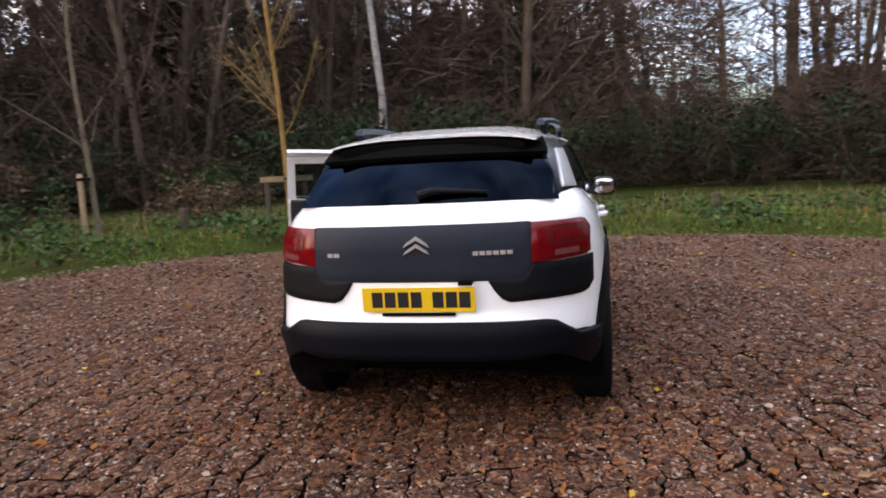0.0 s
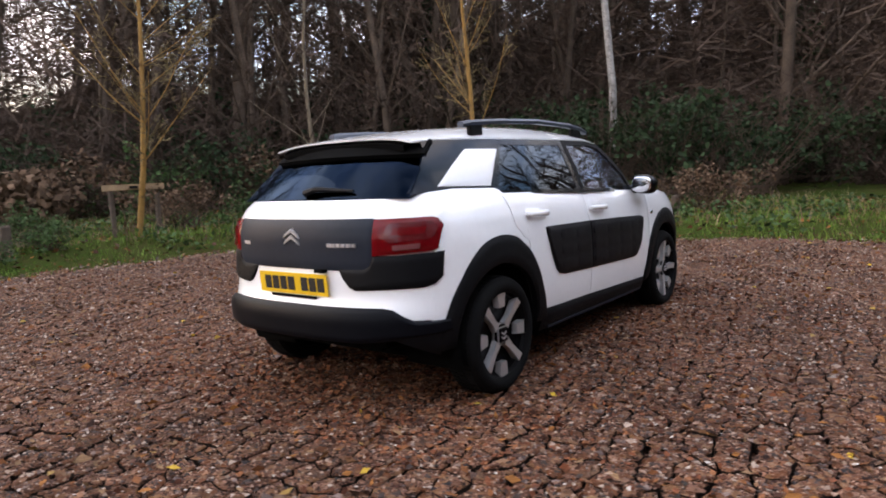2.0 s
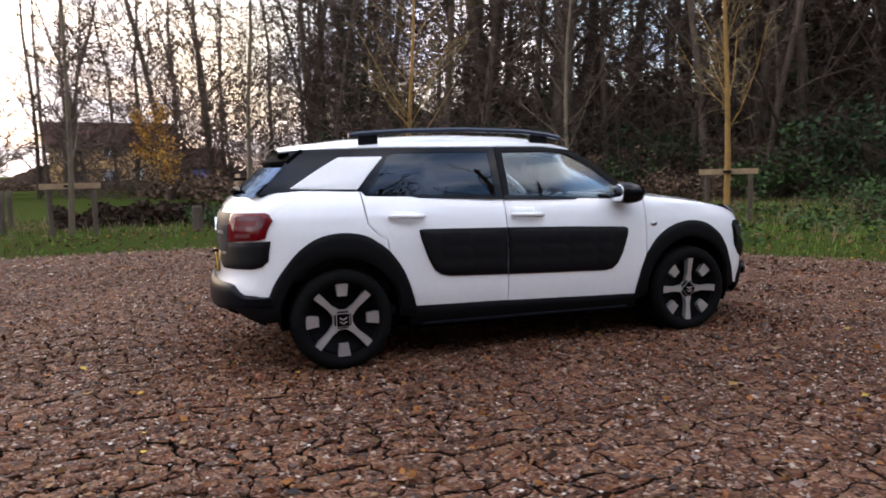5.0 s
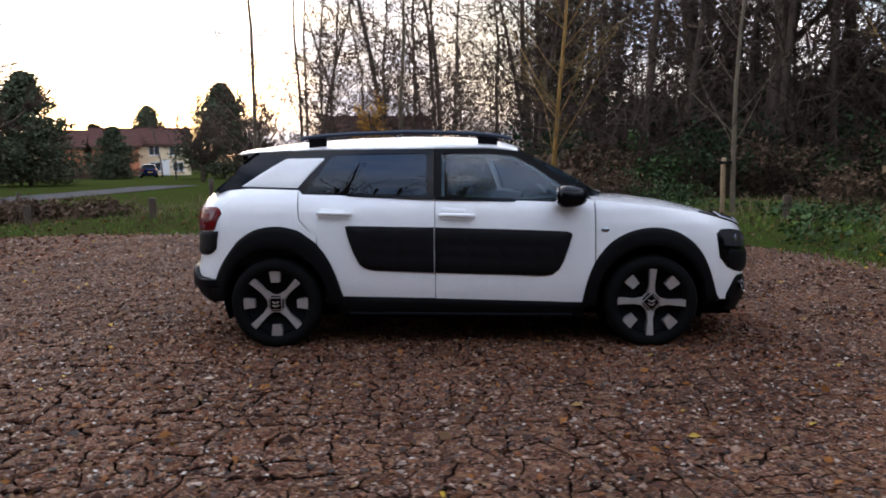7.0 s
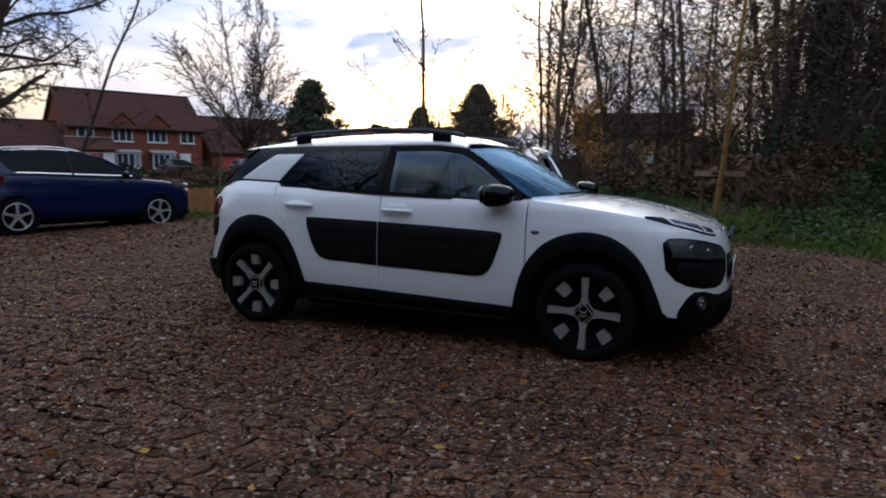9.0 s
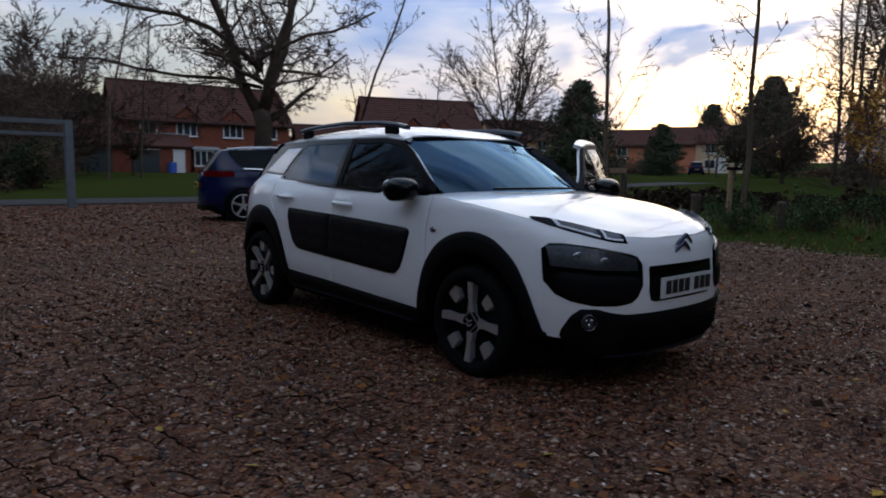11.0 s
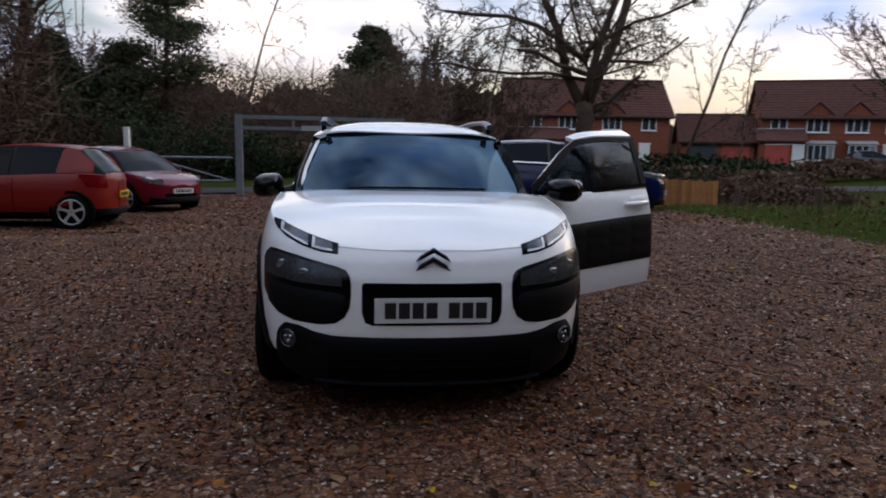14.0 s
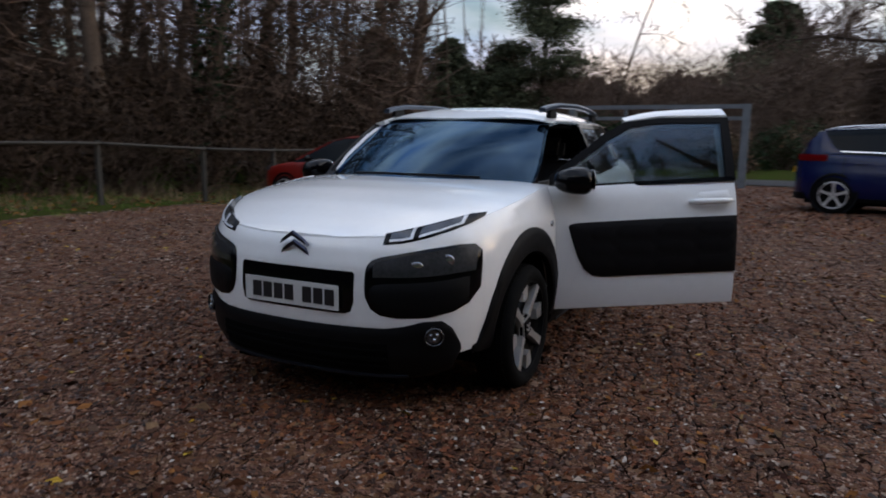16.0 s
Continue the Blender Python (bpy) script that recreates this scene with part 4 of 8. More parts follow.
# ---- glasshouse ----
for s_ in (1, -1):
    C = cabin(s_)
    glazing("rear_side_window", [(0.20, 1.075), (1.07, 1.045)], [(0.20, 1.095), (0.36, 1.325), (0.41, 1.352), (1.07, 1.352)], s_, M["privacy"], car, "dark privacy glass")
    panel("rear_pillar", [(-0.47, 1.098), (-0.2, 1.112), (0.155, 1.10), (0.215, 1.085)], [(-0.47, 1.112), (-0.36, 1.20), (-0.24, 1.335), (-0.2, 1.35), (0.215, 1.365)], C, M["pillar"], car, thick=0.03)
    panel("rear_pillar", [(0.212, 1.085), (0.23, 1.12), (0.37, 1.325), (0.44, 1.35)], [(0.212, 1.366), (0.44, 1.372)], C, M["pillar"], car, thick=0.03, off=0.001)
    panel("pillar_plate", [(-0.262, 1.128), (0.147, 1.116), (0.235, 1.215), (0.330, 1.314)], [(-0.262, 1.133), (-0.10, 1.236), (0.02, 1.305), (0.054, 1.322), (0.330, 1.322)], C, M["white"], car, "white rear pillar panel", off=0.010, thick=0.02, rows=8, step=0.02, soft=0.003)
    panel("window_frame", [(0.40, 1.346), (1.113, 1.346)], [(0.40, 1.378), (1.113, 1.378)], C, M["gloss"], car, off=0.004, thick=0.03, rows=2, step=0.1)
    panel("roof_trim", [(-0.25, 1.338), (0.0, 1.36), (0.34, 1.372), (1.5, 1.372), (1.72, 1.345)], [(-0.25, 1.374), (0.0, 1.387), (0.34, 1.392), (1.5, 1.389), (1.72, 1.36)], C, M["gloss"], car, thick=0.03, rows=2, step=0.1, off=-0.004)
    panel("centre_pillar", [(1.06, 1.036), (1.112, 1.034)], [(1.06, 1.376), (1.112, 1.376)], C, M["gloss"], car, off=0.004, thick=0.05)
    panel("belt_trim", [(0.19, 1.062), (1.112, 1.03)], [(0.19, 1.082), (1.112, 1.052)], C, M["gloss"], car, off=0.012, thick=0.03, rows=2)
    panel("shoulder", [(-0.45, 1.06), (0.2, 1.06), (1.12, 1.02), (2.2, 0.98)], [(-0.45, 1.10), (0.2, 1.10), (1.12, 1.05), (2.2, 1.02)], lambda y, z: (s_ * (along(WAIST, y) - 0.03), y, z), M["cabin"], car, thick=0.03, rows=2, step=0.1)
    front_edge = [(1.70, 1.362), (1.83, 1.291), (2.03, 1.146), (2.15, 1.055), (2.24, 1.005)]
    glass_edge = [screen(s_, v) for v in (0.97, 0.78, 0.40, 0.15, -0.03)]
    ruled("windscreen_pillar", [C(y, z) for y, z in front_edge], glass_edge, M["gloss"], car, "gloss black windscreen pillar", thick=0.05)
ws = panel("windscreen", [(-1, 0.0), (1, 0.0)], [(-1, 1.0), (1, 1.0)], screen, M["screen"], car, "tinted windscreen", thick=0.005, rows=14, step=0.08)
ws.visible_shadow = False
panel("screen_border", [(-1, 0.985), (1, 0.985)], [(-1, 1.02), (1, 1.02)], screen, M["gloss"], car, off=0.002, thick=0.008, rows=2, step=0.1)
panel("cowl", [(-1, -0.09), (1, -0.09)], [(-1, 0.012), (1, 0.012)], screen, M["clad"], car, off=0.001, thick=0.03, rows=3, step=0.1)
for x0, x1 in ((-0.60, 0.06), (-0.02, 0.55)):
    bm = bmesh.new()
    tube(bm, [Vector(screen(x0 + (x1 - x0) * k / 6, 0.045)) + Vector((0, 0.012, 0.012)) for k in range(7)], 0.008, 6)
    part("wiper", bm, M["clad"], car, "black windscreen wiper")
hg = panel("rear_window", [(-1, 0.0), (1, 0.0)], [(-1, 1.0), (1, 1.0)], hatch_glass, M["hatch"], car, "dark rear window", thick=0.005, rows=8, step=0.08)
hg.visible_shadow = False
panel("roof_skin", [(-0.315, -1)] + [(y, -1) for y in (-0.2, 0.0, 0.5, 1.0, 1.5, 1.76)], [(-0.315, 1)] + [(y, 1) for y in (-0.2, 0.0, 0.5, 1.0, 1.5, 1.76)], roof_sheet, M["white"], car, "white roof", thick=0.012, rows=28, step=0.06, soft=0.003)
panel("spoiler", [(-0.313, -0.90), (-0.20, -0.86)], [(-0.313, 0.90), (-0.20, 0.86)], lambda y, u: tuple(Vector(roof(u * cabin(1)(y, along(CANT, y))[0], y)) - Vector((0, 0, 0.027))), M["under"], car, "black spoiler underside", thick=0.035, rows=16, step=0.02, soft=0.005)
panel("spoiler_underside", [(-1, 0.72), (1, 0.72)], [(-1, 1.05), (1, 1.05)], hatch_glass, M["under"], car, off=0.025, thick=0.03, rows=3, step=0.1)
# shark fin of the rear wiper motor and its blade
bm = bmesh.new()
tube(bm, [Vector(hatch_glass(-0.02, 0.10)) + Vector((0, -0.02, 0)), Vector(hatch_glass(0.1, 0.17)) + Vector((0, -0.035, 0.0)), Vector(hatch_glass(0.50, 0.13)) + Vector((0, -0.02, 0))], [0.022, 0.016, 0.008], 8)
part("rear_wiper", bm, M["clad"], car, "black rear wiper")
# roof rails
for s_ in (1, -1):
    rail = new("roof_rail")
    rail.parent = car
    rail["label"] = "dark satin roof rail on two feet"
    bm = bmesh.new()
    line = [(0.14, 1.470), (0.22, 1.482), (0.5, 1.497), (0.92, 1.505), (1.36, 1.492), (1.56, 1.470), (1.66, 1.450)]
    cols_ = []
    for y, z in line:
        x = s_ * (cabin(1)(y, 1.385)[0] - 0.055)
        cols_.append([bm.verts.new((x + dx, y, z + dz)) for dx, dz in ((-0.019, -0.016), (0.019, -0.018), (0.023, 0.0), (0.014, 0.013), (-0.014, 0.013), (-0.022, 0.003))])
    for a, b in zip(cols_, cols_[1:]):
        for k in range(6):
            bm.faces.new((a[k], a[(k + 1) % 6], b[(k + 1) % 6], b[k]))
    bm.faces.new(cols_[0])
    bm.faces.new(cols_[-1][::-1])
    part("rail_bar", bm, M["rail_dark"], rail)
    for y0, y1 in ((0.20, 0.33), (1.42, 1.56)):
        bm = bmesh.new()
        x = s_ * (cabin(1)((y0 + y1) / 2, 1.385)[0] - 0.055)
        top, bot = along(line, (y0 + y1) / 2) - 0.012, 1.395
        box(bm, x - 0.015, x + 0.015, y0, y1, bot, top, bevel=0.006)
        part("rail_foot", bm, M["clad"], rail)
# ---- bonnet and nose ----
def bonnet_panel(y, u):
    return bonnet(u * plan(y, along(EDGE, y)) * 0.992, y)


panel("bonnet", [(2.16, -1), (3.30, -1), (3.345, -1)], [(2.16, 1), (3.30, 1), (3.345, 1)], bonnet_panel, M["white"], car, "white bonnet", thick=0.02, rows=30, step=0.04, soft=0.002)


def nose_top(x):
    """Height at which the nose meets the bonnet at x."""
    ys = [2.2 + 1.16 * k / 60 for k in range(61)]
    xs = [plan(y, along(EDGE, y)) for y in ys]
    return along(EDGE, float(np.interp(-abs(x), [-v for v in xs], ys)))


XF = [-0.786 + 1.572 * k / 52 for k in range(53)]
panel("front_bumper", [(-0.786, 0.33), (-0.70, 0.31), (-0.66, 0.40), (-0.6, 0.44), (-0.5, 0.435), (0.5, 0.435), (0.6, 0.44), (0.66, 0.40), (0.70, 0.31), (0.786, 0.33)], [(x, nose_top(x) - 0.007) for x in XF], nose, M["white"], car, "white front bumper skin", off=0.002, rows=24, step=0.03, soft=0.002)
LB_HI = [(0.0, 0.438), (0.45, 0.440), (0.53, 0.453), (0.60, 0.474), (0.665, 0.474), (0.695, 0.44), (0.715, 0.36)]
LB_LO = [(0.0, 0.208), (0.58, 0.208), (0.67, 0.235), (0.715, 0.33)]
panel("lower_bumper", [(-a, b) for a, b in LB_LO[:0:-1]] + LB_LO, [(-a, b) for a, b in LB_HI[:0:-1]] + LB_HI, nose, M["clad"], car, "black plastic lower bumper", off=0.016, thick=0.05, rows=10, step=0.03, soft=0.01)
panel("air_intake", [(-0.46, 0.245), (0.46, 0.245)], [(-0.46, 0.375), (0.46, 0.375)], nose, M["under"], car, off=0.019, thick=0.03, rows=3, step=0.05)
for z in (0.265, 0.30, 0.335):
    panel("intake_slat", [(-0.455, z), (0.455, z)], [(-0.455, z + 0.012), (0.455, z + 0.012)], nose, M["under"], car, off=0.024, thick=0.012, rows=1, step=0.06)
panel("skid_strip", [(-0.52, 0.215), (0.52, 0.215)], [(-0.52, 0.228), (0.52, 0.228)], nose, M["grey"], car, off=0.022, thick=0.012, rows=1, step=0.06)
for s_ in (1, -1):
    def flip(line):
        return [(s_ * a, b) for a, b in line][::s_]
    pod_lo = [(0.362, 0.62), (0.368, 0.57), (0.39, 0.525), (0.43, 0.498), (0.50, 0.487), (0.62, 0.490), (0.70, 0.512), (0.745, 0.545), (0.775, 0.61)]
    pod_hi = [(0.362, 0.675), (0.368, 0.712), (0.385, 0.735), (0.42, 0.749), (0.50, 0.766), (0.60, 0.787), (0.70, 0.803), (0.745, 0.802), (0.768, 0.775), (0.775, 0.70)]
    pod = panel("lamp_pod", flip(pod_lo), flip(pod_hi), nose, M["gloss"], car, "gloss black headlamp pod", off=0.012, thick=0.03, rows=8, step=0.02, soft=0.009)
    panel("pod_lower_pad", flip([(0.385, 0.565), (0.43, 0.512), (0.50, 0.499), (0.62, 0.501), (0.70, 0.522), (0.745, 0.56)]), flip([(0.385, 0.625), (0.43, 0.640), (0.50, 0.645), (0.62, 0.652), (0.70, 0.662), (0.745, 0.670)]), nose, M["clad"], pod, off=0.019, thick=0.02, rows=5, step=0.02, soft=0.008)
    panel("lamp_cover", flip([(0.40, 0.665), (0.60, 0.672), (0.755, 0.690)]), flip([(0.40, 0.722), (0.50, 0.752), (0.60, 0.773), (0.70, 0.790), (0.755, 0.784)]), nose, M["lamp_dim"], pod, "smoked headlamp cover", off=0.0145, thick=0.01, rows=4, step=0.03)
    for x, z, r in ((0.575, 0.715, 0.030), (0.675, 0.738, 0.036)):
        bm = bmesh.new()
        bmesh.ops.create_uvsphere(bm, u_segments=14, v_segments=8, radius=r, matrix=Matrix.Translation(Vector(nose(s_ * x, z)) + Vector((0, 0.012, 0))) @ Matrix.Rotation(-s_ * 0.5, 4, "Z") @ Matrix.Diagonal((1, 0.16, 0.75, 1)))
        part("headlamp_reflector", bm, M["lamp_clear"], pod, "bright headlamp reflector", smooth=True)
    drl_lo = [(0.420, 0.800), (0.50, 0.808), (0.58, 0.828), (0.66, 0.858), (0.715, 0.890), (0.740, 0.914)]
    drl_hi = [(0.420, 0.846), (0.47, 0.857), (0.55, 0.878), (0.64, 0.906), (0.70, 0.926), (0.740, 0.930)]
    lamp = panel("daytime_lamp", flip(drl_lo), flip(drl_hi), nose, M["gloss"], car, "slim black daytime running lamp", off=0.008, thick=0.025, rows=4, step=0.02, soft=0.004)
    for x0, x1 in ((0.445, 0.535), (0.555, 0.69)):
        lo_ = [(x, along(drl_lo, x) + 0.008) for x in (x0, (x0 + x1) / 2, x1)]
        hi_ = [(x, along(drl_hi, x) - 0.007) for x in (x0, (x0 + x1) / 2, x1)]
        panel("lamp_lens", flip(lo_), flip(hi_), nose, M["lamp_dim"], lamp, off=0.010, thick=0.01, rows=2, step=0.02)
        panel("light_guide", flip(lo_), flip([(a, b + 0.009) for a, b in lo_]), nose, M["lamp_white"], lamp, "white light guide", off=0.013, thick=0.01, rows=1, step=0.02)
        panel("light_guide", flip([(x1 - 0.012, along(lo_, x1 - 0.012)), (x1, lo_[2][1])]), flip([(x1 - 0.012, along(hi_, x1 - 0.012)), (x1, hi_[2][1])]), nose, M["lamp_white"], lamp, "white light guide", off=0.013, thick=0.01, rows=2, step=0.01)
    # fog lamp
    bm = bmesh.new()
    c = Vector(nose(s_ * 0.635, 0.408))
    out_ = (Vector((s_ * 0.5, 0.87, 0))).normalized()
    tube(bm, [c - out_ * 0.02, c + out_ * 0.022, c + out_ * 0.026], [0.048, 0.046, 0.038], 20)
    fog = part("fog_lamp", bm, M["gloss"], car, "round fog lamp in a black surround")
    bm = bmesh.new()
    tube(bm, [c + out_ * 0.012, c + out_ * 0.027], [0.034, 0.030], 20)
    part("fog_lens", bm, M["lamp_dim"], fog, "clear fog lamp lens")
    for du, dv, r in ((-0.013, 0.010, 0.010), (0.014, 0.009, 0.008), (0.0, -0.013, 0.011)):
        bm = bmesh.new()
        bmesh.ops.create_uvsphere(bm, u_segments=10, v_segments=6, radius=r, matrix=Matrix.Translation(c + out_ * 0.026 + out_.cross(Vector((0, 0, 1))) * du + Vector((0, 0, dv))))
        part("fog_reflector", bm, M["lamp_clear"], fog, "bright fog lamp reflector", smooth=True)
    bm = bmesh.new()
    turn_ = out_.to_track_quat("Z", "Y").to_matrix().to_4x4()
    lathe(bm, [(0.036, 0.0), (0.036, 0.010), (0.041, 0.012), (0.043, 0.0)], 24, "z")
    bmesh.ops.transform(bm, matrix=Matrix.Translation(c + out_ * 0.024) @ turn_, verts=bm.verts)
    part("fog_bezel", bm, M["lamp_dim"], fog, "smoked fog lamp ring", smooth=True)
    # side repeater
    bm = bmesh.new()
    bmesh.ops.create_uvsphere(bm, u_segments=12, v_segments=8, radius=1.0, matrix=Matrix.Translation((s_ * plan(2.274, 0.815), 2.274, 0.815)) @ Matrix.Diagonal((0.008, 0.03, 0.017, 1)))
    part("side_repeater", bm, M["lamp_clear"], car, smooth=True)
panel("grille", [(-0.315, 0.55), (-0.30, 0.505), (-0.27, 0.495), (0.27, 0.495), (0.30, 0.505), (0.315, 0.55)], [(-0.315, 0.672), (-0.305, 0.684), (0.305, 0.684), (0.315, 0.672)], nose, M["gloss"], car, "black plate surround", off=0.008, thick=0.02, rows=3, step=0.04, soft=0.005)
number_plate(M["plate_w"], car, pose(0, 3.428, 0.567, 0, 0, 180), "white front number plate with dark bars")
chevrons(car, pose(0, 3.404, 0.790, 12, 0, 180), 0.118, M["chrome_dark"])

# ---- tail ----
XR = [-0.735 + 1.47 * k / 52 for k in range(53)]
panel("tail_skin", [(-0.768, 0.49), (-0.62, 0.50), (0.62, 0.50), (0.768, 0.49)], [(-0.768, 0.90), (-0.735, 1.05), (-0.66, 1.075), (-0.6, 1.085), (0.6, 1.085), (0.66, 1.075), (0.735, 1.05), (0.768, 0.90)], tail, M["white"], car, "white tailgate and bumper skin", off=0.002, rows=26, step=0.03, soft=0.002)
panel("tail_panel", [(-0.512, 0.80), (-0.50, 0.757), (-0.46, 0.738), (0.46, 0.738), (0.50, 0.757), (0.512, 0.80)], [(-0.512, 0.985), (-0.50, 0.992), (0.50, 0.992), (0.512, 0.985)], tail, M["grey"], car, "dark grey plastic tailgate panel", off=0.012, thick=0.02, rows=10, step=0.03, soft=0.006)
for s_ in (1, -1):
    def flip(line):
        return [(s_ * a, b) for a, b in line][::s_]
    panel("corner_pad", flip([(0.318, 0.733), (0.345, 0.69), (0.375, 0.655), (0.41, 0.640), (0.72, 0.652), (0.75, 0.665), (0.772, 0.70)]), flip([(0.318, 0.744), (0.46, 0.748), (0.490, 0.766), (0.504, 0.812), (0.62, 0.812), (0.75, 0.820), (0.772, 0.822)]), tail, M["clad"], car, "black plastic bumper corner pad", off=0.015, thick=0.03, rows=8, step=0.02, soft=0.008)
    lamp = panel("tail_lamp", flip([(0.506, 0.812), (0.62, 0.818), (0.735, 0.826), (0.756, 0.838)]), flip([(0.506, 0.985), (0.72, 0.986), (0.735, 0.978), (0.756, 0.945)]), tail, M["lamp_red"], car, "red tail lamp", off=0.018, thick=0.03, rows=8, step=0.02, soft=0.006)
    panel("lamp_inner", flip([(0.565, 0.895), (0.585, 0.875), (0.72, 0.882), (0.74, 0.90)]), flip([(0.565, 0.945), (0.585, 0.965), (0.72, 0.965), (0.74, 0.945)]), tail, M["lamp_dark_red"], lamp, off=0.0205, thick=0.01, rows=3, step=0.02)
    panel("lamp_core", flip([(0.595, 0.905), (0.71, 0.908)]), flip([(0.595, 0.94), (0.71, 0.942)]), tail, M["lamp_red"], lamp, off=0.023, thick=0.01, rows=2, step=0.02)
    panel("reversing_lens", flip([(0.60, 0.838), (0.70, 0.842)]), flip([(0.60, 0.862), (0.70, 0.866)]), tail, M["lamp_pink"], lamp, off=0.0215, thick=0.01, rows=2, step=0.02)
panel("rear_bumper", [(-0.79, 0.43), (-0.70, 0.42), (-0.6, 0.402), (-0.45, 0.388), (0.45, 0.388), (0.6, 0.402), (0.70, 0.42), (0.79, 0.43)], [(-0.79, 0.485), (-0.70, 0.487), (-0.655, 0.515), (-0.605, 0.548), (-0.56, 0.556), (0.56, 0.556), (0.605, 0.548), (0.655, 0.515), (0.70, 0.487), (0.79, 0.485)], tail, M["satin"], car, "black plastic rear bumper", off=0.03, thick=0.06, rows=10, step=0.03, soft=0.012)
panel("rear_valance", [(-0.56, 0.335), (0.56, 0.335)], [(-0.60, 0.405), (0.60, 0.405)], tail, M["under"], car, "black recessed valance under the bumper", off=-0.045, thick=0.03, rows=2, step=0.05)
panel("plate_recess", [(-0.315, 0.60), (0.315, 0.60)], [(-0.33, 0.742), (0.33, 0.742)], tail, M["white"], car, off=0.004, thick=0.01, rows=2, step=0.05, soft=0.003)
number_plate(M["plate_y"], car, pose(0, -0.712, 0.663, 4, 0, 0), "yellow rear number plate with dark bars")
box_part("dealer_strip", (-0.17, 0.17, -0.717, -0.708, 0.588, 0.602), M["gloss"], car)
box_part("boot_switch", (0.19, 0.25, -0.735, -0.70, 0.728, 0.745), M["under"], car)
chevrons(car, pose(0, -0.706, 0.905, 0, 0, 0), 0.092, M["chrome"])
# model lettering, drawn as plain chrome bars
for x0, widths in ((-0.435, (0.03, 0.032)), (0.255, (0.028,) * 6)):
    x = x0
    for w in widths:
        y_ = tail(x, 0.865)[1]
        box_part("letter_bar", (x, x + w - 0.004, y_ - 0.018, y_ - 0.008, 0.856, 0.874), M["chrome"], car)
        x += w + 0.002
# ---- cabin ----
bm = bmesh.new()
box(bm, -0.70, 0.70, 0.1, 2.2, 0.30, 0.36)
box(bm, -0.66, 0.66, -0.45, 0.12, 0.55, 0.92)
part("cabin_floor", bm, M["cabin"], car)
bm = bmesh.new()
box(bm, -0.68, 0.68, 1.86, 2.28, 0.62, 1.0, bevel=0.06)
box(bm, -0.12, 0.12, 1.3, 1.95, 0.36, 0.62, bevel=0.03)
part("dashboard", bm, M["cabin"], car, "dark dashboard")


def seat(name, x0, x1, y, rests):
    st = new(name)
    st.parent = car
    st["label"] = "dark grey cloth car seat"
    box_part("cushion", (x0, x1, y - 0.02, y + 0.48, 0.40, 0.58), M["cloth"], st, bevel=0.05)
    box_part("backrest", (x0, x1, -0.06, 0.08, 0.0, 0.60), M["cloth"], st, bevel=0.05, turn=Matrix.Translation((0, y - 0.02, 0.52)) @ Matrix.Rotation(math.radians(18), 4, "X"))
    for x in rests:
        box_part("headrest", (x - 0.12, x + 0.12, -0.05, 0.05, 0.62, 0.80), M["cloth"], st, bevel=0.04, turn=Matrix.Translation((0, y - 0.02, 0.52)) @ Matrix.Rotation(math.radians(18), 4, "X"))


seat("front_seat", 0.12, 0.62, 1.12, (0.37,))
seat("front_seat", -0.62, -0.12, 1.12, (-0.37,))
seat("rear_bench", -0.62, 0.62, 0.20, (-0.36, 0.36))
bm = bmesh.new()
ring = []
for k in range(28):
    a = 2 * math.pi * k / 28
    ring.append(Vector((0.37 + 0.185 * math.cos(a), 1.72 + 0.06 * math.sin(a), 0.90 + 0.17 * math.sin(a))))
tube(bm, ring + [ring[0]], 0.016, 8, cap=False)
tube(bm, [(0.37, 1.72, 0.90), (0.37, 1.90, 0.82)], [0.06, 0.04], 10)
tube(bm, [(0.20, 1.72, 0.90), (0.54, 1.72, 0.90)], 0.018, 6)
part("steering_wheel", bm, M["cabin"], car, "black steering wheel", smooth=True)
box_part("interior_mirror", (-0.11, 0.11, 1.72, 1.75, 1.27, 1.335), M["cabin"], car, bevel=0.01)
for s_ in (1, -1):
    bm = bmesh.new()
    tube(bm, [(s_ * 0.655, 1.04, 1.30), (s_ * 0.665, 1.06, 1.0), (s_ * 0.62, 1.10, 0.55)], 0.02, 6)
    part("seat_belt", bm, material("grey_webbing", (0.22, 0.22, 0.22), 0.8) if s_ > 0 else M["cabin"], car, "grey seat belt webbing")
panel("headlining", [(-0.2, -0.9), (1.68, -0.9)], [(-0.2, 0.9), (1.68, 0.9)], lambda y, u: Vector(roof(u * cabin(1)(y, along(CANT, y))[0], y)) - Vector((0, 0, 0.04)), material("pale_headlining", (0.32, 0.31, 0.29), 0.9, vary=0.1, scale=20), car, thick=0.01, rows=6, step=0.2)


# ---- ground ----
EDGE_LINE = [(-5.8, -17), (-6.2, -11), (-6.5, -6), (-6.5, -1), (-6.3, 1.5), (-5.8, 3.2), (-4.8, 4.7), (-3.2, 5.7), (-1.2, 6.4), (0.8, 6.95), (2.6, 6.8), (4.5, 6.0), (6.6, 4.2), (8.2, 1.5), (8.0, -1.5), (7.6, -4.5), (7.8, -9), (8.5, -13), (8.8, -17)]


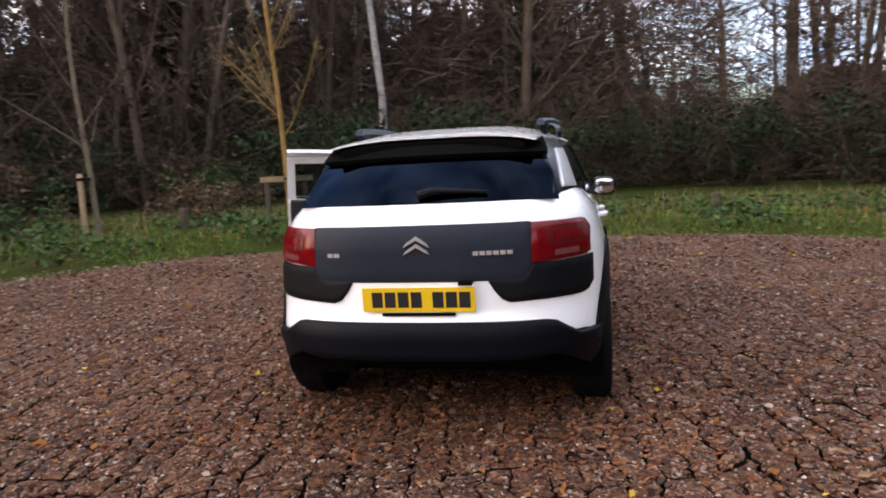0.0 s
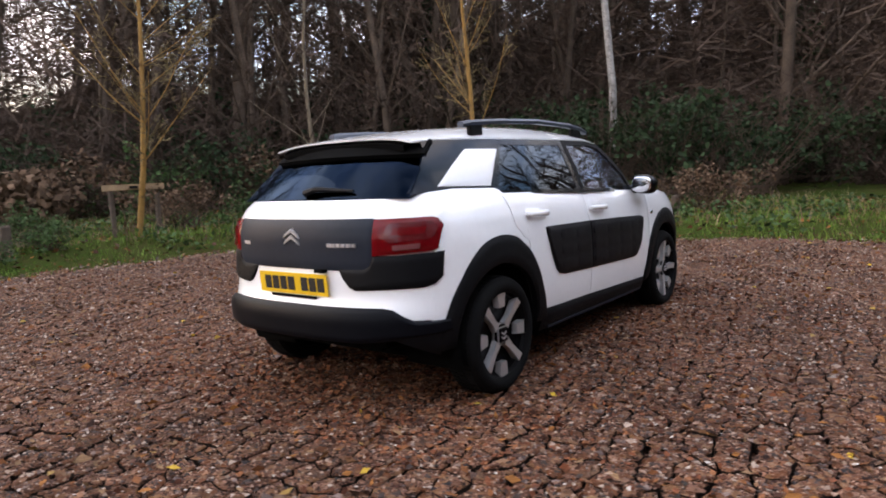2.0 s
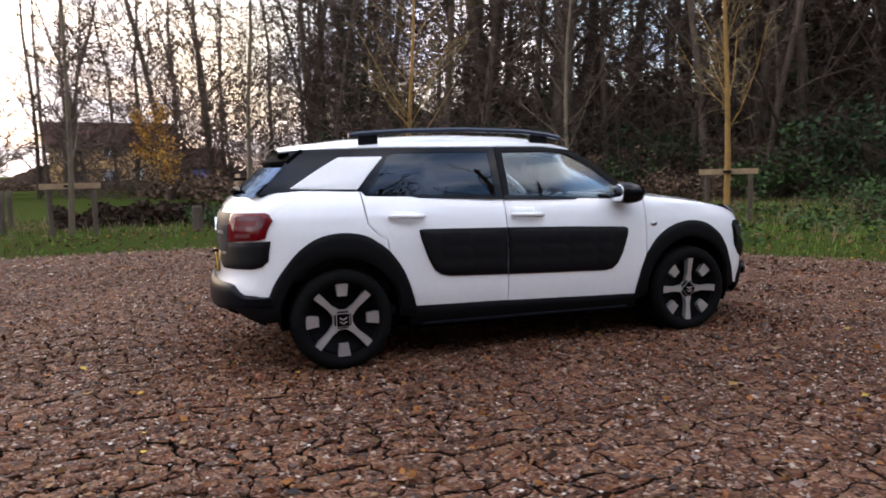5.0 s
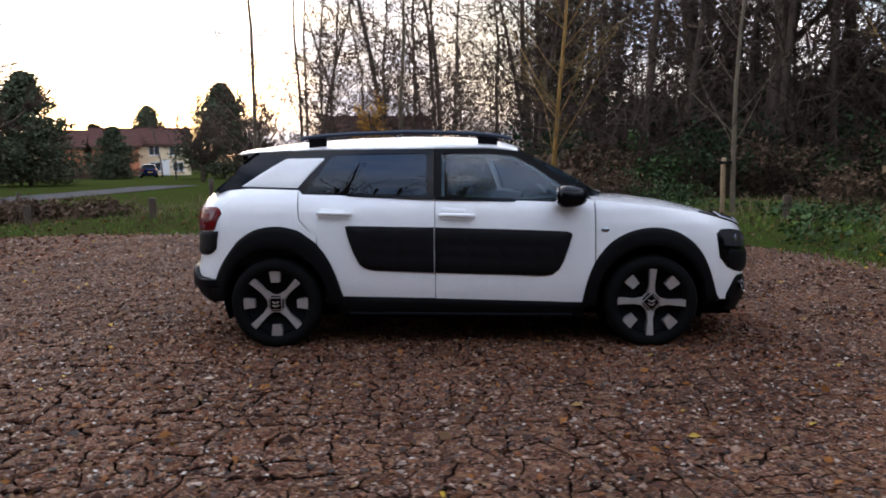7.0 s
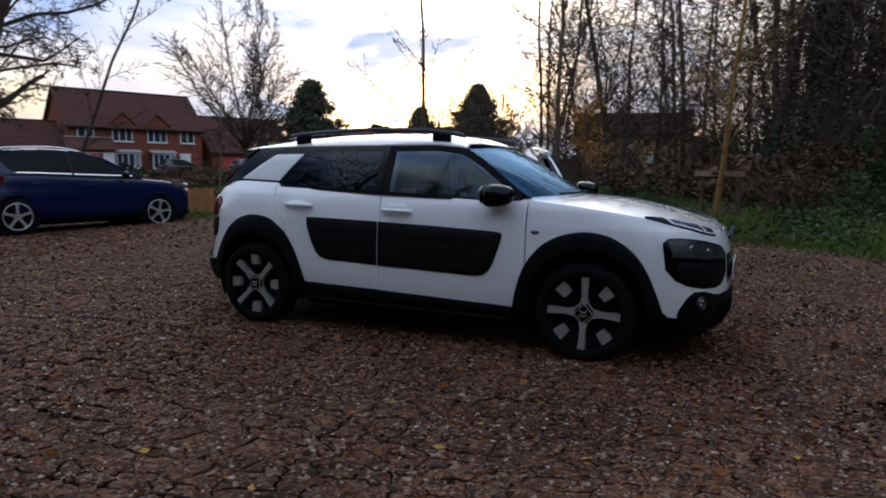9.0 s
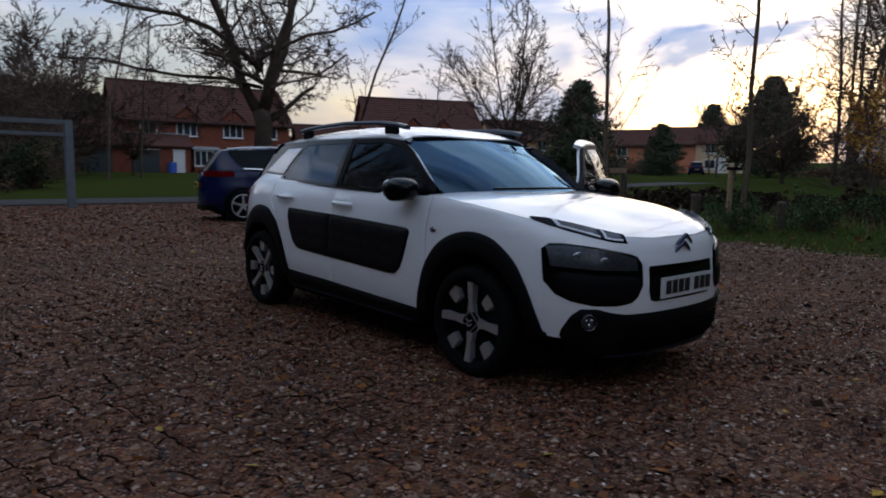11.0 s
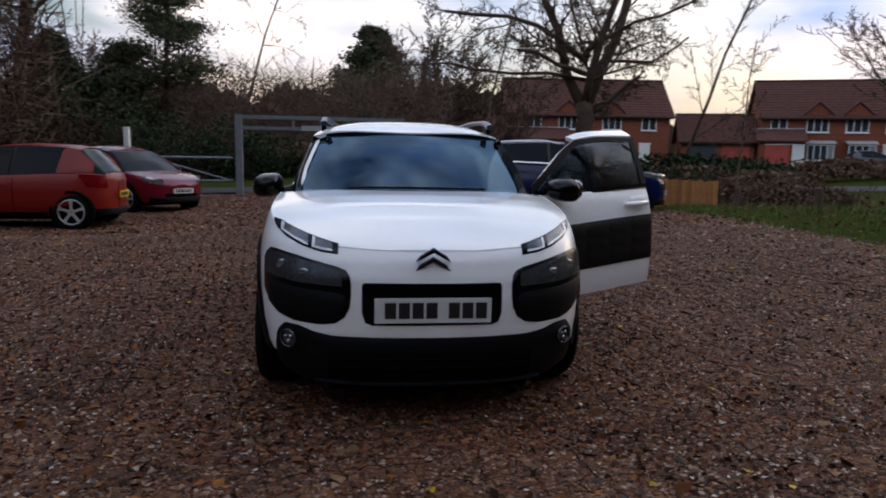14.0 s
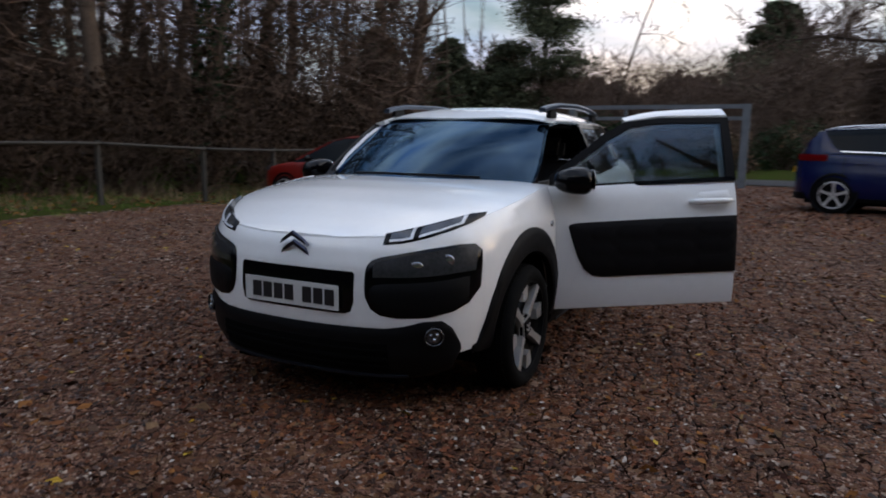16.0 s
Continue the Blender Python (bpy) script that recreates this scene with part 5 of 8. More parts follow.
def outside(x, y):
    """Metres outside the gravel's edge (negative inside)."""
    pts = np.array(EDGE_LINE + EDGE_LINE[:1], float)
    a, b = pts[:-1], pts[1:]
    p = np.array((x, y))
    ab = b - a
    t = np.clip(((p - a) * ab).sum(1) / (ab ** 2).sum(1), 0, 1)
    d = np.sqrt((((a + ab * t[:, None]) - p) ** 2).sum(1)).min()
    c = False
    for (x0, y0), (x1, y1) in zip(a, b):
        if (y0 > y) != (y1 > y) and x < (x1 - x0) * (y - y0) / (y1 - y0) + x0:
            c = not c
    return -d if c else d


def smooth(t):
    t = min(1.0, max(0.0, t))
    return t * t * (3 - 2 * t)


def height(x, y):
    """The ground: level round the car, a rising verge to its left and ahead, and open ground that climbs slowly to the houses."""
    s = outside(x, y)
    left = smooth((-x + 1.0) / 6.0) * smooth((y + 12) / 7.0)
    ahead = smooth((y - 3.0) / 4.0)
    bank = max(left, 0.6 * ahead)
    z = 0.17 * bank * smooth((s + 4.5) / 4.5)
    far = max(0.0, s)
    z += 0.22 * bank * smooth(far / 1.6)
    z += 0.020 * max(0.0, far - 3) * smooth(far / 12)
    z -= 0.17 * smooth((x - 2.5) / 2.5) * smooth((-y - 3.2) / 2.5)
    if far > 0.3:
        z += 0.03 * noise.noise((x * 0.7, y * 0.7, 0)) * smooth((far - 0.3) / 2)
    return z


def spaced(fine, lim, far):
    """Grid lines: fine steps to lim, then ever wider out to far."""
    got, x, st = [0.0], 0.0, fine
    while x < far:
        if x >= lim:
            st *= 1.35
        x += st
        got.append(x)
    return sorted({-g for g in got} | set(got))


def sheet(xs, ys, zf):
    xs, ys = list(xs), list(ys)
    v = [(x, y, zf(x, y)) for x in xs for y in ys]
    m = len(ys)
    f = [(i * m + j, (i + 1) * m + j, (i + 1) * m + j + 1, i * m + j + 1) for i in range(len(xs) - 1) for j in range(m - 1)]
    return np.array(v), np.array(f)


v, f = sheet(spaced(0.6, 14, 900), spaced(0.6, 20, 900), lambda x, y: height(x, y) - 0.10 * smooth((-outside(x, y) - 0.2) / 0.4))
ground = tagged(new("ground", array_mesh("ground", v, f, M["turf"], smooth=True)), "rough turf and woodland floor round the car park", "ground", kind="structure")

xs = np.arange(-7.2, 9.4, 0.22)
ys = np.arange(-17.0, 7.4, 0.22)
v, f = sheet(xs, ys, lambda x, y: height(x, y) + 0.004 - 0.055 * smooth((6.75 - math.hypot(x - 0.6, y - 1.2)) / 0.7) * smooth((-outside(x, y)) / 0.5) + 0.008 * noise.noise((x * 0.9, y * 0.9, 2.0)))
mid = v[f].mean(1)
inside = np.array([outside(x, y) + 0.22 * noise.noise((x * 1.7, y * 1.7, 1.0)) < 0.05 for x, y, _ in mid])
f = f[inside]
used = np.unique(f)
back = np.full(len(v), -1)
back[used] = np.arange(len(used))
gravel = tagged(new("car_park", array_mesh("car_park", v[used], back[f], M["gravel"], smooth=True)), "brown gravel car park strewn with fallen leaves", "gravel", kind="structure")


# ---- the verge: planted saplings, their stakes and frames, posts ----
SAPLING = dict(levels=3, bare=0.34, shoots=(6, 3, 2), spread=0.8, ratio=0.34, thin=0.36, wobble=0.05, lift=0.07, taper=0.85)


def sapling(seed, x, y, tall, r, lichen, label, lean=(0, 0)):
    trunk, crown, _ = tree_meshes("sapling", seed, tall * 0.9, r, SAPLING if lichen else {**SAPLING, "shoots": (4, 2, 2)}, (M["lichen"], M["sap_twig"]) if lichen else (M["pale_bark"], M["twig"]), fine=0.0045)
    return tree("young_tree", (trunk, crown), pose(x, y, height(x, y), lean[0], lean[1], seed * 37), label, "planted verge trees")


def round_bar(name, a, b, r, mat, parent, label="", sides=9):
    bm = bmesh.new()
    n = 5
    pts = [Vector(a).lerp(Vector(b), k / n) for k in range(n + 1)]
    tube(bm, pts, [r * (1 + 0.05 * math.sin(k * 2.3)) for k in range(n + 1)], sides)
    return part(name, bm, mat, parent, label, smooth=True)


def tree_frame(x, y, yaw, top=0.88, half=0.42, dy=0.16):
    """Two posts and a cross rail to which a sapling is tied."""
    z = height(x, y)
    t = thing("tree_support", "weathered wooden two-post frame with a cross rail tied to a sapling", "tree stake", pose(x, y, z, 0, 0, yaw), "tree stake frames")
    for s in (-1, 1):
        round_bar("post", (s * (half - 0.08), dy, -0.2), (s * (half - 0.08) + 0.02 * s, dy, top), 0.042, M["post"], t)
    box_part("cross_rail", (-half - 0.06, half + 0.06, dy - 0.065, dy - 0.035, top - 0.10, top), M["stake"], t, bevel=0.006)
    box_part("tie", (-0.06, 0.06, -0.05, dy - 0.03, top - 0.07, top - 0.03), M["clad"], t, "black rubber tie")


def stake(x, y, tall, yaw=0, lean=0):
    z = height(x, y)
    t = thing("tree_stake", "pale round wooden stake tied to a sapling", "tree stake", pose(x, y, z, lean, 0, yaw), "tree stakes")
    round_bar("post", (0, 0, -0.2), (0, 0, tall), 0.045, M["stake"], t)
    box_part("tie", (-0.055, 0.16, -0.05, 0.05, tall - 0.12, tall - 0.07), M["clad"], t, "black rubber tie")


sapling(11, -4.46, 7.73, 7.2, 0.060, True, "bare young tree with orange lichen on its trunk")
tree_frame(-4.46, 7.73, 40)
sapling(12, -7.26, 6.24, 6.6, 0.055, False, "bare pale young tree tied to a stake")
stake(-7.40, 6.10, 1.05, 45)
sapling(13, -8.08, 2.90, 6.8, 0.058, True, "bare young tree with orange lichen on its trunk", (0, -3))
tree_frame(-8.08, 2.90, 62)
sapling(14, -7.90, -0.05, 6.5, 0.055, False, "bare pale young tree tied to a stake")
stake(-7.78, -0.20, 1.0, 80)
sapling(15, -8.00, -2.95, 7.0, 0.055, False, "bare young tree in a wooden frame")
tree_frame(-8.00, -2.95, 85)
sapling(17, -8.94, -9.38, 4.6, 0.035, False, "bare thin young tree by the car park edge")
for x, y, tall, r, lab in ((-7.97, -5.04, 0.42, 0.075, "short thick wooden bollard post"), (-7.6, 0.75, 0.4, 0.07, "short thick wooden bollard post"), (-5.9, 6.6, 0.38, 0.07, "short thick wooden bollard post"), (-1.2, 9.3, 0.36, 0.08, "short thick wooden bollard post"), (3.0, 9.0, 0.36, 0.08, "short thick wooden bollard post"), (-8.0, -0.92, 0.44, 0.09, "short thick wooden bollard post"), (-7.9, -7.6, 0.42, 0.07, "short thick wooden bollard post")):
    z = height(x, y)
    t = thing("wooden_post", lab + " in rough grass", "post", pose(x, y, z), "verge posts")
    bm = bmesh.new()
    tube(bm, [(0, 0, -0.2), (0, 0, tall * 0.5), (0.01, 0, tall - 0.02), (0.01, 0, tall)], [r, r * 0.97, r, r * 0.85], 12)
    part("post_body", bm, M["post"], t)
for x, y in ((-8.97, -4.2), (-11.2, -4.6), (-10.6, -9.6)):
    z = height(x, y)
    t = thing("fence_post", "thin weathered fence post in rough grass", "post", pose(x, y, z, 0, 0, 20), "field fence posts")
    round_bar("post_body", (0, 0, -0.2), (0.01, 0.0, 0.78), 0.05, M["post"], t)
bm = bmesh.new()
bmesh.ops.create_icosphere(bm, subdivisions=2, radius=0.075)
ball = thing("orange_ball", "small orange ball lying in the verge grass", "ball", pose(-7.5, 0.15, height(-7.5, 0.15) + 0.10))
part("ball_skin", bm, material("orange_plastic", (0.75, 0.16, 0.02), 0.5), ball, smooth=True)

# ---- fence along the right-hand side, barrier, gate ----
fence = thing("rail_fence", "weathered wooden post and rail fence before dark woodland", "fence")
line = [(9.6, 4.5), (9.5, 2.2), (9.3, -0.1), (9.1, -2.4), (8.9, -4.7), (9.0, -7.0), (9.3, -9.3), (9.6, -11.6)]
for a, b in zip(line, line[1:]):
    za, zb = height(*a), height(*b)
    box_part("post", (a[0] - 0.04, a[0] + 0.04, a[1] - 0.04, a[1] + 0.04, za - 0.2, za + 1.18), M["rail"], fence, bevel=0.006)
    for h in (1.12,):
        round_bar("rail", (a[0] - 0.06, a[1], za + h), (b[0] - 0.06, b[1], zb + h), 0.03, M["rail"], fence, sides=7)

M["plate_grey"] = material("dull_grey_plate", (0.30, 0.31, 0.32), 0.6)
barrier = thing("height_barrier", "grey steel height barrier over the car park entrance", "barrier")
zb = height(1.5, -15.3)
for x in (-0.95, 4.05):
    box_part("upright", (x - 0.10, x + 0.10, -15.4, -15.2, zb - 0.1, 2.38), M["steel"], barrier, bevel=0.01)
box_part("top_beam", (-0.85, 3.95, -15.36, -15.24, 2.25, 2.37), M["steel"], barrier, bevel=0.01)
box_part("hanging_beam", (-0.85, 3.95, -15.34, -15.26, 1.93, 2.03), M["steel"], barrier, bevel=0.01)
for x in (0.7, 1.55, 2.4):
    box_part("hanger", (x - 0.04, x + 0.04, -15.33, -15.27, 2.03, 2.25), M["steel"], barrier)
box_part("warning_plate", (0.75, 2.15, -15.26, -15.235, 1.93, 2.08), M["plate_grey"], barrier, "plain pale plate on the beam")
gate = thing("swing_gate", "grey tubular steel swing gate standing open", "gate")
for z in (0.35, 1.05):
    round_bar("gate_bar", (4.25, -15.3, z), (6.6, -14.6, z), 0.035, M["steel"], gate)
round_bar("gate_bar", (4.3, -15.3, 0.35), (6.6, -14.6, 1.05), 0.025, M["steel"], gate)
round_bar("gate_end", (6.6, -14.6, -0.05), (6.6, -14.6, 1.1), 0.04, M["steel"], gate)
wp = thing("marker_post", "white painted marker post beyond the entrance", "post", pose(8.45, -18.7, height(8.45, -18.7)))
box_part("post_body", (-0.09, 0.09, -0.09, 0.09, -0.1, 2.2), M["frame_white"], wp, bevel=0.01)
# lane beyond the barrier
v, f = sheet(np.linspace(-40, 60, 60), np.linspace(-20.5, -16.9, 5), lambda x, y: height(x, y) + 0.03)
tagged(new("lane", array_mesh("lane", v, f, M["asphalt"], smooth=True)), "grey asphalt lane behind the height barrier", "road", kind="structure")
v, f = sheet(np.linspace(-80, -46, 40), np.linspace(-40.5, -38.4, 5), lambda x, y: height(x, y) + 0.05)
tagged(new("estate_road", array_mesh("estate_road", v, f, M["asphalt"], smooth=True)), "grey asphalt road across the green", "road", kind="structure")

# low timber boarding at the gravel's edge
M["boarding"] = material("orange_brown_timber", (0.36, 0.15, 0.045), 0.8, vary=0.3, scale=5, bump=0.4, bump_scale=60, random_tone=0.3)
edging = thing("timber_edging", "low orange-brown upright timber boarding beside the gravel", "fence", pose(-8.12, -8.95, height(-8.12, -8.95), 0, 0, 33))
board = None
for k in range(14):
    if board is None:
        board = box_part("board", (-0.02, 0.02, -0.062, 0.062, -0.2, 0.60), M["boarding"], edging, bevel=0.008)
    else:
        o = new("board", board.data)
        o.parent = edging
        o.location = (0.006 * math.sin(k * 5.1), -0.135 * k, 0.02 * math.sin(k * 2.7))


# ---- woodland ----
wood_rng = np.random.default_rng(21)
TALL = dict(levels=3, bare=0.2, shoots=(4, 2, 2), spread=0.8, ratio=0.30, thin=0.40, wobble=0.07, lift=0.03, taper=0.8)
KINDS = [tree_meshes("forest_tree", 30 + k, h, r, {**TALL, "bare": b * 0.7}, fine=0.014) for k, (h, r, b) in enumerate(((17, 0.20, 0.2), (19, 0.26, 0.35), (15, 0.15, 0.15), (18, 0.22, 0.3), (13, 0.12, 0.1), (20, 0.30, 0.4)))]


def ivy_mesh(seed, tall, r):
    g = np.random.default_rng(seed)
    n = 2600
    z = g.uniform(0.0, tall, n)
    a = g.uniform(0, 2 * np.pi, n)
    rr = r * (1 - 0.5 * z / tall) * g.uniform(0.6, 1.25, n) + 0.12 * g.random(n)
    v, f = flakes(g, np.stack([np.cos(a) * rr, np.sin(a) * rr, z], 1), 0.10)
    return array_mesh("ivy", v, f, M["holly"])


IVY = ivy_mesh(3, 11.0, 0.75)


def from_car(az, d):
    a = math.radians(az)
    return -math.sin(a) * d, 2 + math.cos(a) * d


def forest(count, az0, az1, d0, d1, kinds, ivy=0.12):
    made = 0
    while made < count:
        az, d = wood_rng.uniform(az0, az1), d0 + (d1 - d0) * wood_rng.random() ** 0.8
        x, y = from_car(az, d)
        if -24 < az < -7 and d < 44 and wood_rng.random() < 0.70:
            continue
        if outside(x, y) < 4.5 or (x < -7 and y < 9 and x > -11):
            continue
        k = int(wood_rng.choice(kinds))
        size = wood_rng.uniform(0.8, 1.2)
        m = pose(x, y, height(x, y), wood_rng.normal() * 2.5, wood_rng.normal() * 2.5, wood_rng.uniform(0, 360)) @ Matrix.Diagonal((size, size, wood_rng.uniform(0.85, 1.15), 1))
        has = wood_rng.random() < ivy
        t = tree("tree", KINDS[k], m, "tall bare woodland tree with an ivy-covered trunk" if has else "tall bare brown woodland tree", "woodland trees", [("ivy", IVY)] if has else ())
        made += 1


forest(74, -60, 86, 15, 42, (0, 1, 2, 3, 4, 5))
forest(20, 20, 80, 14, 22, (2, 4, 0), 0.0)
forest(9, -6, 16, 16, 40, (0, 1, 3), 0.2)
forest(20, -14, 44, 19, 46, (0, 1, 3, 5), 0.1)
forest(6, 32, 62, 17, 36, (0, 1, 3, 5), 0.3)
forest(22, 84, 107, 20, 46, (2, 4), 0.05)
forest(24, -110, -60, 13, 34, (0, 1, 2, 3, 5))
forest(20, -156, -110, 14, 34, (0, 1, 2, 3, 5), 0.05)

# the birch with its white trunk
bt, bc, _ = tree_meshes("birch", 77, 15, 0.135, {**TALL, "bare": 0.45, "spread": 0.9}, (M["birch"], M["twig"]), fine=0.010)
tree("birch_tree", (bt, bc), pose(-5.06, 15.73, height(-5.06, 15.73)), "bare birch with a white peeling trunk")
tree("birch_tree", (bt, bc), pose(-7.9, 22.5, height(-7.9, 22.5), 0, 2, 140) @ Matrix.Scale(0.8, 4), "slender bare birch with a pale trunk")


# the murk of thin stems and twigs behind the first trees
def thicket(seed, n, az0, az1, d0, d1, z1, long_, r0, r1, upright):
    g = np.random.default_rng(seed)
    az = np.radians(g.uniform(az0, az1, n))
    d = g.uniform(d0, d1, n)
    x, y = -np.sin(az) * d, 2 + np.cos(az) * d
    z = 0.4 + z1 * g.random(n) ** 1.25
    dirs = g.normal(size=(n, 3))
    dirs[:, 2] = np.abs(dirs[:, 2]) * upright
    dirs /= np.linalg.norm(dirs, axis=1, keepdims=True)
    ln = long_ * g.uniform(0.4, 1.5, n)
    a = np.stack([x, y, z], 1)
    b = a + dirs * ln[:, None]
    r = g.uniform(r0, r1, n)
    return ribbons(np.concatenate([a, b, r[:, None], r[:, None] * 0.5], 1))


for args in ((8, 32000, -14, 44, 22, 48, 15, 1.3, 0.012, 0.030, 0.7), (1, 44000, -6, 84, 17, 44, 15, 1.3, 0.012, 0.030, 0.7), (6, 24000, -75, -6, 17, 44, 10, 1.3, 0.010, 0.026, 0.7), (2, 20000, -110, -75, 17, 36, 13, 1.3, 0.010, 0.024, 0.7), (7, 36000, -152, -110, 17, 38, 15, 1.3, 0.009, 0.022, 0.8), (3, 15000, 82, 106, 26, 48, 10, 1.3, 0.008, 0.018, 1.0), (4, 16000, -70, 84, 14, 24, 2.6, 1.2, 0.006, 0.014, 1.2), (9, 5000, 26, 66, 18, 40, 17, 1.3, 0.010, 0.024, 0.8), (10, 12000, 64, 92, 20, 46, 14, 1.2, 0.006, 0.014, 0.9), (5, 24000, 172, 204, 34, 50, 5.5, 1.0, 0.007, 0.016, 1.1)):
    v, f = thicket(*args)
    tagged(new("thicket", array_mesh("thicket", v, f, M["twig"])), "tangle of bare brown twigs and thin stems in the wood", "thicket", kind="stuff")
g = np.random.default_rng(9)
n = 420
az, d = np.radians(g.uniform(-158, 86, n)), g.uniform(20, 50, n)
x, y = -np.sin(az) * d, 2 + np.cos(az) * d
stems = np.stack([x, y, 0 * x, x + g.normal(0, 0.7, n), y + g.normal(0, 0.7, n), g.uniform(7, 16, n), g.uniform(0.04, 0.13, n), 0.02 + 0 * x], 1)
v, f = prisms(stems, 5)
tagged(new("far_stems", array_mesh("far_stems", v, f, M["bark"])), "massed thin bare trunks deep in the wood", "woodland", kind="stuff")


def far_bank(name, az0, az1, d, tall, seed):
    """A far dark mass of trees with a ragged top."""
    g = np.random.default_rng(seed)
    n = int(abs(az1 - az0) * 4.5)
    vs, fs = [], []
    for i in range(n + 1):
        az = az0 + (az1 - az0) * i / n
        ends = smooth(min(az - az0, az1 - az) / 12.0)
        h = tall * (0.05 + 0.95 * ends) * (0.75 + 0.35 * noise.noise((az * 0.13, seed, 0)) + 0.13 * g.random())
        for j, (dd, zz) in enumerate(((-1.5, 0), (-0.8 + g.normal() * 0.5, 0.35 * h), (g.normal() * 0.6, 0.7 * h), (1.2, h), (4.0, 0))):
            x, y = from_car(az, d + dd)
            vs.append((x, y, height(x, y) - 0.3 + zz))
    for i in range(n):
        for j in range(4):
            fs.append((i * 5 + j, i * 5 + j + 1, i * 5 + j + 6, i * 5 + j + 5))
    return tagged(new(name, array_mesh(name, np.array(vs), np.array(fs), M["haze"], smooth=True)), "dark mass of distant bare woodland", "woodland", kind="stuff")


far_bank("far_woodland", -12, 85, 52, 9.0, 4)
far_bank("far_woodland", -12, 56, 57, 15.0, 14)
far_bank("far_woodland", -150, -8, 50, 7.5, 8)
far_bank("far_woodland", -192, -140, 56, 7.0, 9)
far_bank("far_woodland", 85, 108, 120, 9.0, 5)
far_bank("far_woodland", 108, 165, 150, 8.0, 6)
far_bank("far_woodland", 158, 196, 66, 9.0, 7)


# ---- shrubs and undergrowth ----
def bush_mesh(seed, n, wide, tall, leaf, mat):
    g = np.random.default_rng(seed)
    c = g.normal(size=(26, 3)) * (wide * 0.33, wide * 0.33, tall * 0.22) + (0, 0, tall * 0.5)
    k = g.integers(0, 26, n)
    p = c[k] + g.normal(size=(n, 3)) * 0.17
    p[:, 2] = np.abs(p[:, 2])
    v, f = flakes(g, p, leaf)
    return array_mesh("foliage", v, f, mat)


def bush_stems(seed, wide, tall):
    g = np.random.default_rng(seed)
    n = 60
    a = g.normal(size=(n, 3)) * (wide * 0.12, wide * 0.12, 0)
    b = g.normal(size=(n, 3)) * (wide * 0.4, wide * 0.4, 0.15) + (0, 0, tall * 0.75)
    v, f = prisms(np.concatenate([a, b, np.full((n, 1), 0.012), np.full((n, 1), 0.004)], 1), 4)
    return array_mesh("branchwork", v, f, M["twig"])


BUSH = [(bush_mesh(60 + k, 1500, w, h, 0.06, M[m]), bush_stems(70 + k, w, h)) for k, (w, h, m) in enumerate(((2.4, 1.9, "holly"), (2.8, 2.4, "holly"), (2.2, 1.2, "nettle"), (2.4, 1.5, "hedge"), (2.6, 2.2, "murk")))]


def bush(x, y, k, size, label):
    t = thing("bush", label, "bush", pose(x, y, height(x, y), 0, 0, wood_rng.uniform(0, 360)) @ Matrix.Scale(size, 4), "undergrowth bushes")
    for nm, me in zip(("foliage", "branchwork"), BUSH[k]):
        o = new(nm, me)
        o.parent = t


BUSH_ROWS = [(az, 16.6 + 1.1 * math.sin(az * 1.7), k % 2, 1.15 + 0.1 * math.sin(az * 3.1)) for k, az in enumerate(np.arange(-30.0, 32.0, 5.2))]
BUSH_ROWS += [(az, 15.4 + 0.9 * math.sin(az * 1.3), (2, 3, 0)[k % 3], 1.05) for k, az in enumerate(np.arange(38.0, 85.0, 5.6))]
BUSH_ROWS += [(az, 20.5, 1, 1.7) for az in np.arange(36.0, 72.0, 11.0)]
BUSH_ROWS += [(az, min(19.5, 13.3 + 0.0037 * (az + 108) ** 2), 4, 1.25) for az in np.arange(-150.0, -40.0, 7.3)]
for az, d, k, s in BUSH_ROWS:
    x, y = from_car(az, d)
    bush(x, y, k, s, ("dark evergreen bush at the wood's edge", "dark evergreen bush at the wood's edge", "low green bramble bush on the verge", "brown leafless bush on the verge", "dark brown bush at the wood's edge")[k])
for x, y, k, s in ((-9.7, -7.2, 3, 0.35), (-9.4, -8.6, 3, 0.4), (-9.2, -10.2, 3, 0.5), (-9.0, -11.6, 0, 0.5), (-8.6, -13.0, 0, 0.5), (-8.2, -14.5, 3, 0.55), (-9.6, 0.4, 2, 0.36), (-9.3, 1.6, 2, 0.4), (-7.6, 1.3, 2, 0.34), (-7.3, 0.2, 2, 0.34), (-8.8, 4.3, 3, 0.6), (-8.0, 5.2, 2, 0.5), (-6.4, 8.0, 3, 0.6), (-3.0, 9.6, 2, 0.6), (-1.0, 10.3, 3, 0.6), (-8.7, -0.6, 2, 0.36)):
    bush(x, y, k, s, "low green bramble clump on the verge" if k == 2 else "brown scrubby bush on the verge")
for x, y, k, s in ((-4.5, 14.2, 1, 1.25), (-3.0, 14.7, 0, 1.35), (-6.2, 14.0, 0, 1.3), (-1.2, 15.0, 1, 1.05)):
    bush(x, y, k, s, "tall dark evergreen bush before the white birch")
for x, y, k, s in ((5.5, -27, 0, 1.3), (3.0, -28, 3, 1.2), (0.5, -27, 3, 1.3), (-2, -28, 0, 1.1), (8, -26, 1, 1.3), (11, -27, 1, 1.4), (14, -26, 1, 1.4), (17, -25, 0, 1.4), (20, -23, 1, 1.5)):
    bush(x, y, k, s, "dark rounded shrub beyond the lane")


